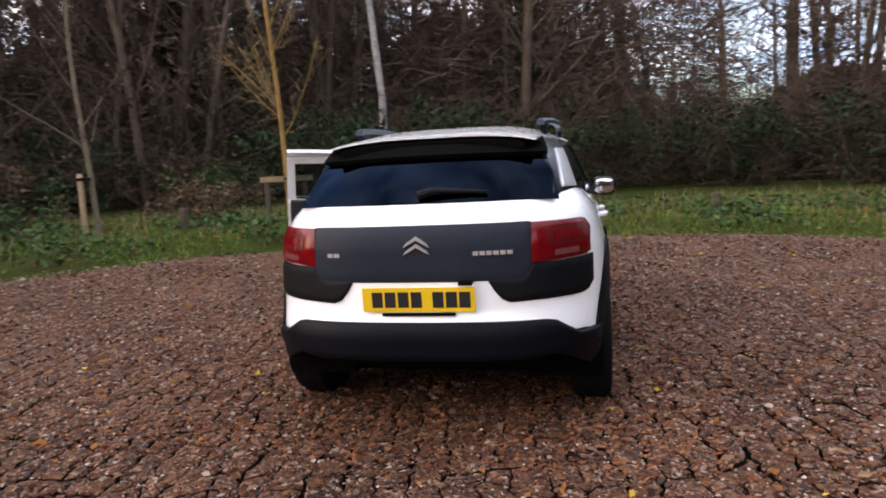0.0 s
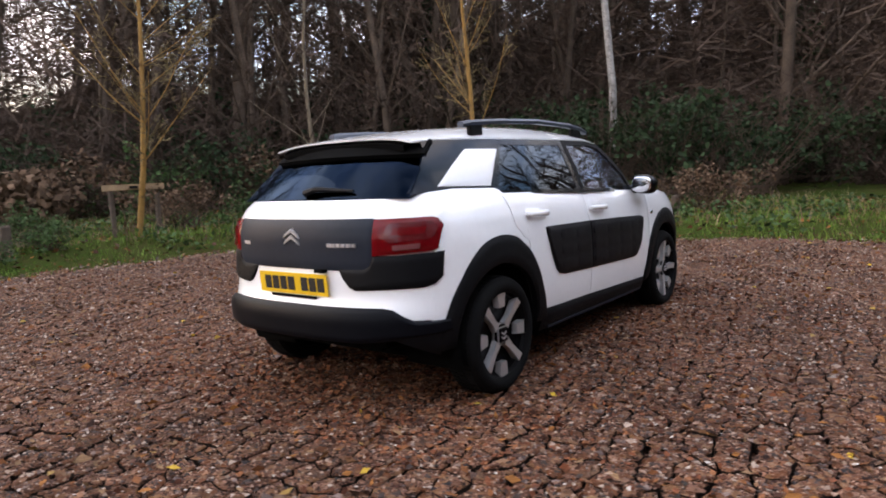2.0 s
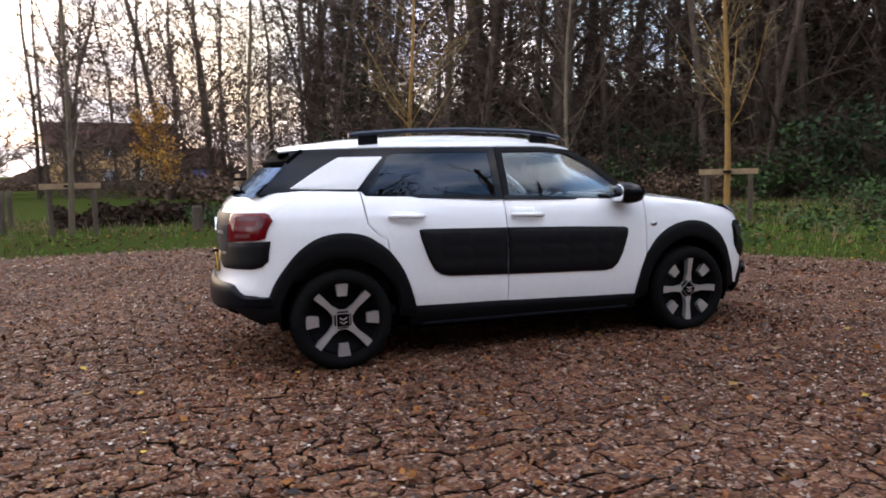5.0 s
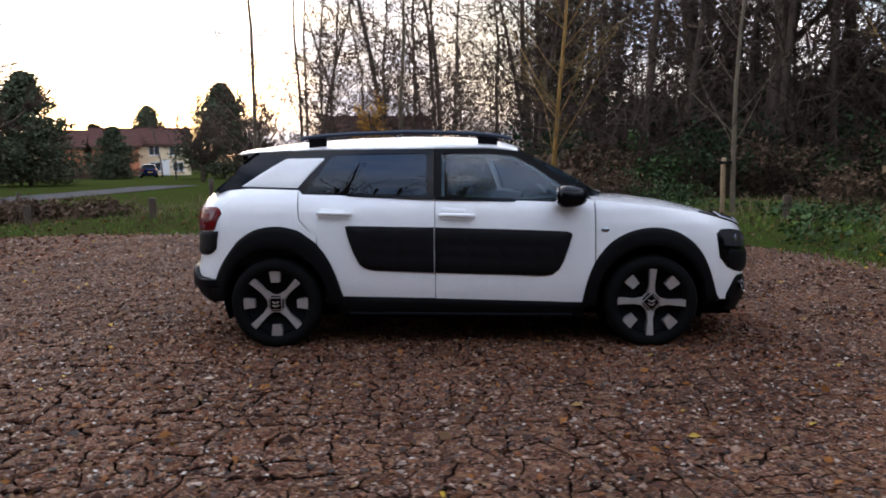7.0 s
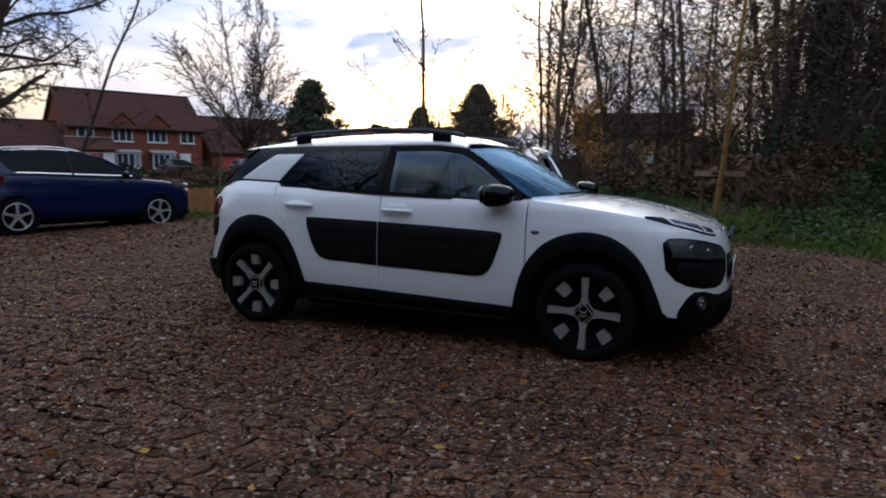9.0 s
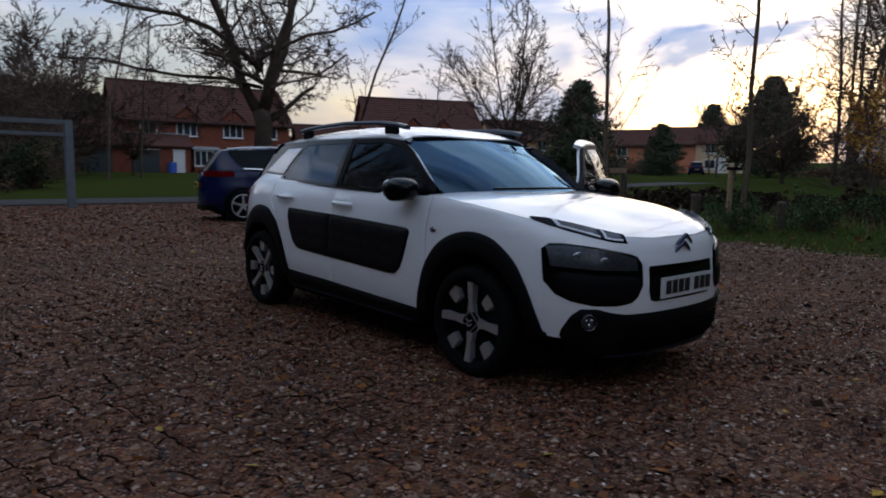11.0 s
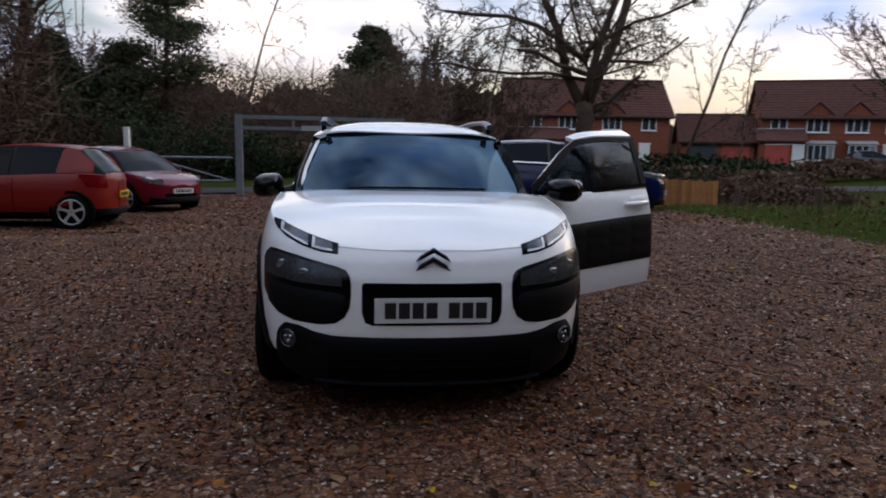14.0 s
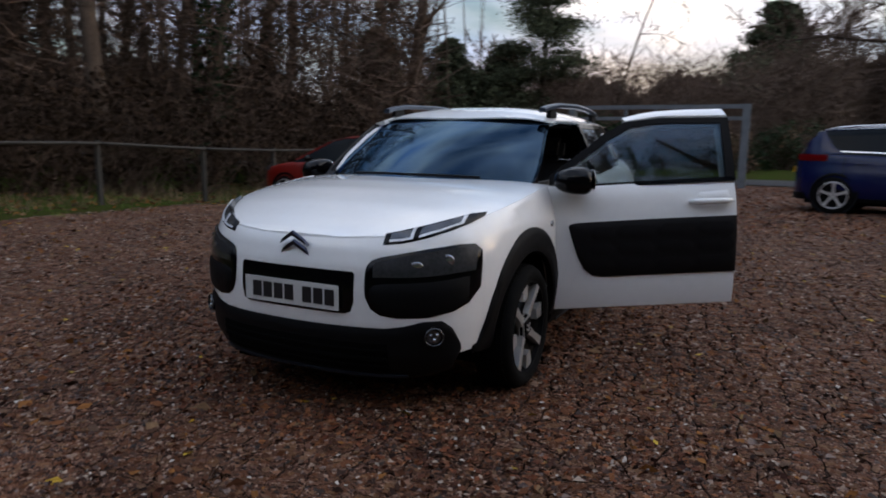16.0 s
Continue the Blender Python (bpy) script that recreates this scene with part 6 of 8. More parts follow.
# ---- single trees beyond the car park ----
def forked_tree(seed, trunk, limbs, opt, fine, mats=None, apart=False):
    """A short trunk that parts into heavy limbs, each with gnarled side boughs and fine twigs. limbs: start height, direction, length, radius."""
    rng = np.random.default_rng(seed)
    tall, r0, r1 = trunk
    o = dict(wobble=0.12, lift=0.02, taper=0.7, levels=4, bare=0, shoots=(2, 2, 3, 3), spread=0.8, ratio=0.5, thin=0.5)
    o.update(opt)
    segs, p = [], np.array((0.0, 0.0, -0.2))
    for k in range(6):
        q = np.array((rng.normal() * 0.03 * tall / 3, rng.normal() * 0.03 * tall / 3, tall * (k + 1) / 6))
        segs.append((*p, *q, r0 * (1.25 if k == 0 else 1) + (r1 - r0) * k / 6, r0 + (r1 - r0) * (k + 1) / 6, 0))
        p = q
    for z, d, ln, r in limbs:
        d = np.array(d, float)
        bough(rng, segs, (0, 0, z), d / np.linalg.norm(d), ln, r, 1, o)
    segs = np.array(segs)
    segs[:, 6:8] = np.maximum(segs[:, 6:8], fine)
    wood, fine_ = mats or (M["bark"], M["twig"])
    bm = bmesh.new()
    limbs_ = []
    run = []
    for row in list(segs[segs[:, 8] <= 1]) + [None]:
        if run and (row is None or row[8] != run[-1][8] or np.abs(row[:3] - run[-1][3:6]).max() > 1e-4):
            pts, radii = [tuple(run[0][:3])] + [tuple(q[3:6]) for q in run], [run[0][6]] + [q[7] for q in run]
            if apart and run[0][8] == 1:
                lm = bmesh.new()
                tube(lm, pts, radii, 8)
                me = bpy.data.meshes.new("limb")
                lm.to_mesh(me)
                lm.free()
                me.materials.append(wood)
                me.polygons.foreach_set("use_smooth", [True] * len(me.polygons))
                limbs_.append(("limb", me))
            else:
                tube(bm, pts, radii, 8)
            run = []
        if row is not None:
            run.append(row)
    stem = bpy.data.meshes.new("trunk")
    bm.to_mesh(stem)
    bm.free()
    stem.materials.append(wood)
    stem.polygons.foreach_set("use_smooth", [True] * len(stem.polygons))
    v, f = prisms(segs[segs[:, 8] == 2], 4)
    v2, f2 = ribbons(segs[segs[:, 8] > 2])
    return stem, array_mesh("crown", np.concatenate([v, v2]), np.concatenate([f, f2 + len(v)]), fine_), limbs_


# the heavy-limbed tree behind the blue car: a long level limb to one side, three rising limbs and one low stub
LV = np.array((0.96, -0.28, 0.0))
AH = np.array((-0.28, -0.96, 0.0))
UP = np.array((0.0, 0.0, 1.0))
oak = forked_tree(102, (3.2, 0.38, 0.30), [
    (2.9, LV * 0.50 + UP, 7.5, 0.21), (3.0, UP - LV * 0.12 + AH * 0.1, 8.0, 0.24), (3.0, UP - LV * 0.45 - AH * 0.3, 6.5, 0.17), (2.7, UP * 0.62 - LV, 2.4, 0.13),
    (4.0, LV + UP * 0.10, 6.8, 0.070), (4.6, LV * 0.8 + UP * 0.5 - AH * 0.5, 5.5, 0.11), (4.8, UP * 0.6 + AH - LV * 0.2, 5.0, 0.12), (5.0, UP * 0.6 - LV - AH * 0.4, 4.6, 0.075), (4.2, UP * 0.3 + LV * 0.5 - AH, 4.5, 0.10)],
    dict(levels=5, shoots=(2, 2, 3, 3, 2), spread=0.85, ratio=0.52, thin=0.44, wobble=0.13, lift=0.015), 0.008, apart=True)
tree("bare_oak", oak, pose(-7.6, -17.4, height(-7.6, -17.4)), "large spreading bare tree with dark crooked limbs", "", oak[2])


def fan(seed, fork, limbs, tilt, ln, r, opt, fine):
    """Limbs that spread from one low fork into a rounded crown."""
    g = np.random.default_rng(seed)
    rows = []
    for k in range(limbs):
        a = 2 * np.pi * (k + g.uniform(-0.2, 0.2)) / limbs * 1.618
        t = tilt * (0.15 + 0.85 * ((k + 0.5) / limbs)) * g.uniform(0.85, 1.15)
        rows.append((fork * g.uniform(0.75, 1.0), (math.sin(t) * math.cos(a), math.sin(t) * math.sin(a), math.cos(t)), ln * (1.08 - 0.45 * t), r * g.uniform(0.7, 1.1)))
    return forked_tree(seed, (fork, r * 2.1, r * 1.7), rows, opt, fine)


WIDE = dict(levels=4, shoots=(2, 3, 3, 3), spread=0.55, ratio=0.46, thin=0.46, wobble=0.06, lift=0.03, taper=0.8)
fan_big = fan(120, 2.4, 9, 1.2, 9.6, 0.085, dict(WIDE, thin=0.46, shoots=(2, 3, 3, 3)), 0.0125)
fan_small = fan(121, 1.6, 9, 1.0, 7.0, 0.075, dict(WIDE, spread=0.7, shoots=(2, 2, 3, 3)), 0.012)
fan_brown = fan(122, 0.9, 11, 1.05, 6.6, 0.07, dict(WIDE, spread=0.6, shoots=(2, 3, 3, 3)), 0.015)
SLIM = dict(levels=3, bare=0.3, shoots=(2, 2, 3), spread=0.62, ratio=0.36, thin=0.42, wobble=0.05, lift=0.02, taper=0.85)
slim = tree_meshes("slim_tree", 131, 10.0, 0.10, SLIM, fine=0.007)
open_ = tree_meshes("open_tree", 133, 10.5, 0.12, dict(SLIM, bare=0.45, spread=1.0, ratio=0.42, wobble=0.10), fine=0.009)
for x, y, me, sz, lean, turn, lab in (
        (-30.2, -26.9, fan_big, 1.05, (0, 0), 20, "rounded bare tree with a fan of fine branches"), (-67.3, -32.0, slim, 0.95, (0, 0), 200, "slender bare tree on the green"),
        (-12.7, -20.5, slim, 0.95, (0, 0), 0, "slender pale bare tree leaning over"), (-58.7, -26.8, slim, 1.1, (0, 0), 90, "slender bare tree on the green"),
        (7.8, -35.2, open_, 1.05, (0, 0), 40, "slender bare tree with a few long open branches"), (-44, -14.5, fan_brown, 0.95, (0, 0), 10, "dense brown bushy bare tree on the green"), (-49.5, -20.5, fan_small, 0.9, (0, 0), 10, "rounded bare tree on the green"),
        (-3.5, -45.1, fan_brown, 1.25, (0, 0), 0, "dense brown bushy bare tree beyond the lane"), (-1.5, -48.0, fan_brown, 0.8, (0, 0), 90, "dense brown bushy bare tree beyond the lane"), (-7.0, -44.0, fan_brown, 0.8, (0, 0), 200, "dense brown bushy bare tree beyond the lane"),
        (-6.5, -47.5, fan_brown, 1.4, (0, 0), 30, "dense brown bushy bare tree beyond the lane"), (-10.5, -41.0, slim, 1.0, (0, 0), 10, "slender bare tree beyond the lane"), (-8.0, -39.0, slim, 1.15, (0, 0), 130, "slender bare tree beyond the lane"),
        (-11.5, -46.0, fan_small, 0.7, (0, 0), 70, "brown bushy bare tree beyond the lane"), (5.5, -44.0, fan_brown, 0.7, (0, 0), 140, "dense brown bushy bare tree beyond the lane"), (9.5, -46.5, fan_brown, 0.75, (0, 0), 300, "dense brown bushy bare tree beyond the lane"), (13.5, -45.0, fan_brown, 0.8, (0, 0), 250, "dense brown bushy bare tree beyond the lane"), (17.0, -42.0, fan_brown, 1.1, (0, 0), 30, "dense brown bushy bare tree beyond the lane")):
    m = pose(x, y, height(x, y), lean[0], lean[1], turn) @ Matrix.Scale(sz, 4)
    if "leaning" in lab:
        m = pose(x, y, height(x, y)) @ Matrix.Rotation(math.radians(13), 4, (0.48, 0.87, 0)).inverted() @ Matrix.Scale(sz, 4)
    tree("bare_tree", me, m, lab)


# a small tree that still holds its orange leaves
bt, bc, ends_ = tree_meshes("autumn_tree", 151, 4.6, 0.07, dict(TALL, bare=0.3, shoots=(4, 3, 2), ratio=0.42), fine=0.006)
g = np.random.default_rng(152)
v, f = flakes(g, ends_[::2, 3:6] + g.normal(size=(len(ends_[::2]), 3)) * 0.10, 0.06)
M["autumn"] = chips("orange_autumn_leaf", ((0.46, 0.21, 0.03), (0.36, 0.15, 0.03), (0.52, 0.30, 0.05), (0.28, 0.14, 0.04)), 0.7)
tree("autumn_tree", (bt, bc), pose(-20.9, -2.0, height(-20.9, -2.0)) @ Matrix.Scale(0.72, 4), "small tree still holding orange autumn leaves", "", (("foliage", array_mesh("foliage", v, f, M["autumn"])),))


def conifer_mesh(seed, tall, wide, n, shape=0.75, low=0.06, leaf=0.20):
    """Needle clumps along drooping boughs, ragged in outline."""
    g = np.random.default_rng(seed)
    pts, segs = [], [(0, 0, -0.2, 0, 0, tall * 0.97, 0.02 * tall, 0.02)]
    tiers = 24
    for k in range(tiers):
        z = tall * (low + (0.97 - low) * k / tiers)
        f_ = k / tiers
        reach = wide * min(1.0, 0.55 + 2.2 * f_) * (1.0 - f_) ** shape * g.uniform(0.8, 1.15) + 0.12 * wide * (1 - f_)
        for b in range(8):
            a = g.uniform(0, 2 * np.pi)
            ln = reach * g.uniform(0.55, 1.15)
            e = np.array((math.cos(a) * ln, math.sin(a) * ln, z + g.uniform(-0.16, 0.14) * ln))
            segs.append((0, 0, z, *e, 0.03, 0.01))
            m = n // (tiers * 8)
            u = g.random(m) ** 0.5
            spread = 0.16 + 0.08 * ln
            pts.append(np.array((0, 0, z)) + (e - (0, 0, z)) * u[:, None] + g.normal(size=(m, 3)) * (spread, spread, spread * 0.7))
    v, f = flakes(g, np.concatenate(pts), leaf, ratio=0.4)
    tv, tf = prisms(segs, 5)
    return array_mesh("trunk", tv, tf, M["bark"]), array_mesh("crown", v, f, M["needle"])


def pine_mesh(seed, tall, n):
    """A bare leaning stem that carries flat clouds of needles."""
    g = np.random.default_rng(seed)
    segs, pts = [(0, 0, -0.2, 0.1, 0, tall * 0.55, 0.2, 0.15), (0.1, 0, tall * 0.55, -0.1, 0.1, tall * 0.97, 0.15, 0.05)], []
    for k in range(30):
        f_ = g.uniform(0, 1)
        z = tall * (0.40 + 0.57 * f_)
        a = g.uniform(0, 2 * np.pi)
        ln = tall * 0.29 * g.uniform(0.3, 1.0) * (1.05 - 0.7 * f_)
        c = np.array((math.cos(a) * ln, math.sin(a) * ln, z + 0.12 * ln))
        segs.append((0, 0, z - 0.25 * ln, *c, 0.05, 0.02))
        pts.append(c + g.normal(size=(n // 30, 3)) * (0.66, 0.66, 0.17))
    v, f = flakes(g, np.concatenate(pts), 0.09, ratio=0.35)
    tv, tf = prisms(segs, 6)
    return array_mesh("trunk", tv, tf, M["bark"]), array_mesh("crown", v, f, M["needle"])


CON, CON2, PINE = conifer_mesh(41, 13.6, 7.2, 22000, 0.7, 0.05, 0.26), conifer_mesh(42, 7.9, 4.0, 20000, 0.72, 0.08, 0.14), pine_mesh(43, 9.8, 24000)
for x, y, me, sz, lab in ((-0.9, -61.7, CON, 0.97, "dark green conifer beyond the lane"), (-41.4, -29.7, CON2, 1.04, "broad dark evergreen tree on the green"), (10.6, -32.2, PINE, 1.0, "tall pine with flat dark crown clouds"), (12.6, -31.0, CON2, 0.85, "dark evergreen beside the pine"), (15.5, -30.0, CON2, 0.9, "dark evergreen beside the pine"), (19.0, -27.5, CON2, 0.95, "dark evergreen beside the pine"), (-61.0, -34.0, CON, 0.40, "dark green conifer near the houses"), (-60.3, -22.6, CON2, 1.2, "broad dark evergreen tree on the green"), (-93.9, -46.0, CON2, 1.3, "dark evergreen behind the houses"), (-90.0, -52.0, CON, 0.55, "dark evergreen behind the houses")):
    tree("conifer", me, pose(x, y, height(x, y), 0, 0, x * 41) @ Matrix.Scale(sz, 4), lab)


# ---- the other parked cars ----
def parked_car(name, label, at, paint, spec, lamp_front="lamp_clear"):
    """A complete small car from a table of heights along its length: body, glasshouse, roof, doors, lamps, wheels. y ahead, rear axle at 0."""
    c = thing(name, label, "car", at, "parked cars")
    w, wb, y0, y1 = spec["half"], spec["base"], spec["rear"], spec["front"]
    top, roof_l, bottom = spec["top"], spec["roof"], 0.24
    yc = (y0 + y1) / 2

    def wide(y, z):
        t = abs(y - yc) / ((y1 - y0) / 2)
        v = w * max(1e-4, 1 - min(1, t) ** 7) ** (1 / 2.6)
        return v * (1 - 0.10 * smooth((0.45 - z) / 0.25) - 0.06 * smooth((z - 0.65) / 0.35))

    ys = sorted({y0 + 0.004, y1 - 0.004} | {yc + (y1 - y0) / 2 * math.sin(math.pi / 2 * k / 16) for k in range(-15, 16)})
    vs, fs, m = [], [], 21
    for y in ys:
        zt = along(top, y)
        half = []
        for j in range(8):
            z = bottom + (zt - 0.07 - bottom) * j / 7
            half.append((wide(y, z), z))
        e = wide(y, zt - 0.07)
        half += [(e * 0.975, zt - 0.03), (e * 0.90, zt - 0.008)]
        prof = [(-a, b) for a, b in half] + [(0, zt + 0.012)] + [(a, b) for a, b in half[::-1]]
        vs += [(a, y, b) for a, b in prof]
    n = len(ys)
    for i in range(n - 1):
        for j in range(m - 1):
            fs.append((i * m + j, i * m + j + 1, (i + 1) * m + j + 1, (i + 1) * m + j))
    fs.append(tuple(range(m)))
    fs.append(tuple(range((n - 1) * m, n * m))[::-1])
    mesh_object("body", vs, fs, paint, c, smooth=[True] * (len(fs) - 2) + [False, False])
    r0, r1 = roof_l[0][0], roof_l[-1][0]

    def house(s):
        def g(y, z):
            zb = along(top, y)
            return (s * (wide(y, zb - 0.07) * 0.95 - spec["lean"] * (z - zb)), y, z)
        return g

    # glasshouse: dark glass all round under a painted roof
    vs, fs = [], []
    gy = sorted({p[0] for p in roof_l} | {r0 + (r1 - r0) * k / 24 for k in range(25)})
    for y in gy:
        zb, zr = along(top, y) - 0.03, along(roof_l, y)
        zr = max(zr, zb + 0.002)
        a = [house(-1)(y, zb + (zr - 0.035 - zb) * k / 4) for k in range(5)]
        b = [house(1)(y, zb + (zr - 0.035 - zb) * k / 4) for k in range(4, -1, -1)]
        x = b[0][0]
        vs += a + [(-x * 0.85, y, zr - 0.008), (0, y, zr + 0.008), (x * 0.85, y, zr - 0.008)] + b
    m = 13
    for i in range(len(gy) - 1):
        for j in range(m - 1):
            fs.append((i * m + j, i * m + j + 1, (i + 1) * m + j + 1, (i + 1) * m + j))
    mesh_object("glasshouse", vs, fs, M["car_glass"], c, "dark car windows")
    # painted roof and pillars laid over it
    t0, t1 = spec["roof_span"]

    def roof_f(y, u):
        zr = along(roof_l, y)
        x = house(1)(y, zr - 0.035)[0]
        return (u * x, y, zr + 0.008 - 0.045 * abs(u) ** 3)
    panel("roof", [(t0, -1), (t1, -1)], [(t0, 1), (t1, 1)], roof_f, paint, c, off=0.012, thick=0.02, rows=10, step=0.1, centre=(0, yc, 0.7))
    for s in (1, -1):
        g = house(s)
        for (ya, za), (yb, zb), wd, *dark in spec["pillars"]:
            ruled("pillar", [g(ya - wd / 2, za), g((ya + yb) / 2 - wd / 2, (za + zb) / 2), g(yb - wd / 2, zb)], [g(ya + wd / 2, za), g((ya + yb) / 2 + wd / 2, (za + zb) / 2), g(yb + wd / 2, zb)], M["gloss"] if dark else paint, c, thick=0.03, centre=(0, yc, 0.7)).location.x = s * 0.012
        side_f = lambda y, z: (s * wide(y, z), y, z)
        panel("rear_pillar", *spec["cpillar"], g, paint, c, off=0.014, thick=0.03, rows=6, step=0.04, centre=(0, yc, 0.7), soft=0.004)
        for yd in spec["seams"]:
            panel("door_seam", [(yd, 0.34), (yd + 0.012, 0.34)], [(yd, along(top, yd) - 0.08), (yd + 0.012, along(top, yd) - 0.08)], side_f, M["under"], c, off=0.003, thick=0.006, rows=6, step=0.006, centre=(0, yc, 0.7))
        for yh in spec["handles"]:
            panel("door_handle", [(yh, along(top, yh) - 0.19), (yh + 0.18, along(top, yh) - 0.19)], [(yh, along(top, yh) - 0.16), (yh + 0.18, along(top, yh) - 0.16)], side_f, spec.get("trim", paint), c, off=0.03, thick=0.03, rows=2, step=0.05, centre=(0, yc, 0.7), soft=0.008)
        panel("sill", [(0.40, 0.235), (wb - 0.4, 0.235)], [(0.40, 0.31), (wb - 0.4, 0.31)], side_f, M["clad"], c, off=0.012, thick=0.03, rows=3, step=0.2, centre=(0, yc, 0.7))
        if "line" in spec:
            panel("window_strip", spec["line"][0], spec["line"][1], g, M["chrome"], c, "chrome window strip", off=0.012, thick=0.015, rows=1, step=0.1, centre=(0, yc, 0.7))
        bm = bmesh.new()
        ym = spec["mirror"]
        bmesh.ops.create_uvsphere(bm, u_segments=12, v_segments=8, radius=1, matrix=Matrix.Translation((s * (w + 0.05), ym, along(top, ym) + 0.06)) @ Matrix.Diagonal((0.11, 0.07, 0.075, 1)))
        part("mirror", bm, spec.get("mirror_paint", paint), c, smooth=True)
        for y in (0, wb):
            # arch ring and wheel
            bm = bmesh.new()
            R = spec["wheel"]
            lathe(bm, [(R + 0.005, -0.12), (R + 0.005, 0.012), (R + 0.055, 0.006), (R + 0.055, -0.12)], 36, at=(0, 0, 0))
            arch = part("wheel_arch", bm, spec.get("arch", M["under"]), c, smooth=True)
            arch.matrix_basis = Matrix.Translation((s * (wide(y, 0.5) - 0.002), y, R + 0.01)) @ (Matrix.Identity(4) if s > 0 else Matrix.Rotation(math.pi, 4, "Z"))
            hub = new("wheel")
            hub.parent = c
            hub.matrix_basis = Matrix.Translation((s * (wide(y, 0.4) + 0.022), y, R)) @ (Matrix.Identity(4) if s > 0 else Matrix.Rotation(math.pi, 4, "Z")) @ Matrix.Rotation(y * 0.4, 4, "X")
            bm = bmesh.new()
            lathe(bm, [(R * 0.68, -0.02), (R * 0.74, 0.0), (R * 0.9, 0.004), (R * 0.985, -0.025), (R, -0.06), (R, -0.17), (R * 0.7, -0.19)], 36)
            part("tyre", bm, M["rubber"], hub, smooth=True)
            bm = bmesh.new()
            lathe(bm, [(0.001, -0.012), (R * 0.62, -0.012), (R * 0.70, -0.002), (R * 0.70, -0.10), (0.001, -0.10)], 30)
            part("barrel", bm, M["rim_black"], hub)
            bm = bmesh.new()
            lathe(bm, [(R * 0.66, -0.004), (R * 0.69, 0.006), (R * 0.73, 0.004), (R * 0.73, -0.02), (R * 0.66, -0.02)], 36)
            part("rim", bm, M["alloy"], hub, smooth=True)
            for k in range(5):
                bm = bmesh.new()
                pts = [(-0.030, 0.01), (0.030, 0.01), (0.022, R * 0.40), (0.032, R * 0.69), (-0.032, R * 0.69), (-0.022, R * 0.40)]
                a = [bm.verts.new((0.004 - 0.008 * (1 - z / R), q, z)) for q, z in pts]
                b = [bm.verts.new((-0.05, q, z)) for q, z in pts]
                bm.faces.new(a)
                bm.faces.new(b[::-1])
                for q in range(6):
                    bm.faces.new((a[q], b[q], b[(q + 1) % 6], a[(q + 1) % 6]))
                bmesh.ops.transform(bm, matrix=Matrix.Rotation(2 * math.pi * k / 5, 4, "X"), verts=bm.verts)
                part("spoke", bm, M["alloy"], hub)

    def end(front):
        def g(x, z):
            t = max(1e-5, 1 - min(1, abs(x) / (wide(yc, z) + 1e-6)) ** 2.6) ** (1 / 7)
            return (x, yc + (1 if front else -1) * (y1 - y0) / 2 * t, z)
        return g
    for s in (1, -1):
        for nm, front, key, mat in (("headlamp", True, "head", M[lamp_front]), ("tail_lamp", False, "tail", M["lamp_red"])):
            x0, x1, za, zb, rise = spec[key]
            lo, hi = [(x0, za), (x1, za + rise)], [(x0, zb), (x1, zb + rise)]
            if s < 0:
                lo, hi = [(-a, b) for a, b in lo][::-1], [(-a, b) for a, b in hi][::-1]
            panel(nm, lo, hi, end(front), mat, c, off=0.012, thick=0.03, rows=4, step=0.03, centre=(0, yc, 0.7), soft=0.006)
    for front in (True, False):
        f_ = end(front)
        panel("lower_bumper", [(-w * 0.8, 0.235), (w * 0.8, 0.235)], [(-w * 0.8, 0.36), (w * 0.8, 0.36)], f_, M["clad"], c, off=0.02, thick=0.04, rows=4, step=0.06, centre=(0, yc, 0.7), soft=0.01)
        z = 0.50 if front else spec["plate"]
        p = f_(0, z)
        bm = bmesh.new()
        box(bm, -0.26, 0.26, -0.02, 0.0, -0.055, 0.055)
        pl = part("number_plate", bm, M["plate_w"] if front else M["plate_y"], c, "plain number plate with dark bars")
        pl.matrix_basis = pose(0, p[1] + (0.02 if front else -0.02), z, 0, 0, 180 if front else 0)
        for k in range(7):
            xx = -0.22 + 0.063 * k
            box_part("print_bar", (xx, xx + 0.045, -0.024, -0.021, -0.035, 0.035), M["ink"], pl)
    if spec.get("grille"):
        za, zb, gx = spec["grille"]
        panel("grille", [(-gx, za), (gx, za)], [(-gx, zb), (gx, zb)], end(True), M["gloss"], c, off=0.010, thick=0.03, rows=3, step=0.06, centre=(0, yc, 0.7), soft=0.006)
    bm = bmesh.new()
    box(bm, -w * 0.8, w * 0.8, y0 + 0.3, y1 - 0.3, 0.17, 0.27)
    part("underbody", bm, M["under"], c)
    if spec.get("rails"):
        for s in (1, -1):
            bm = bmesh.new()
            tube(bm, [Vector(roof_f(t0 + 0.12 + (t1 - t0 - 0.4) * k / 6, s * 0.86)) + Vector((0, 0, 0.01 + 0.045 * math.sin(math.pi * min(1, max(0, k / 6))) ** 0.3)) for k in range(7)], 0.016, 8)
            part("roof_rail", bm, M["chrome"], c, "silver roof rail", smooth=True)
    return c


M["car_glass"] = material("dark_car_window", (0.012, 0.015, 0.018), 0.08, spec=0.05)
RED = material("orange_red_car_paint", (0.17, 0.008, 0.005), 0.35, coat=0.2, spec=0.22, vary=0.05, scale=3)
CRIMSON = material("dark_crimson_car_paint", (0.13, 0.004, 0.013), 0.25, coat=0.4, spec=0.3, vary=0.05, scale=3)
BLUE = material("deep_blue_car_paint", (0.003, 0.007, 0.050), 0.2, coat=0.2, spec=0.3, vary=0.08, scale=3)

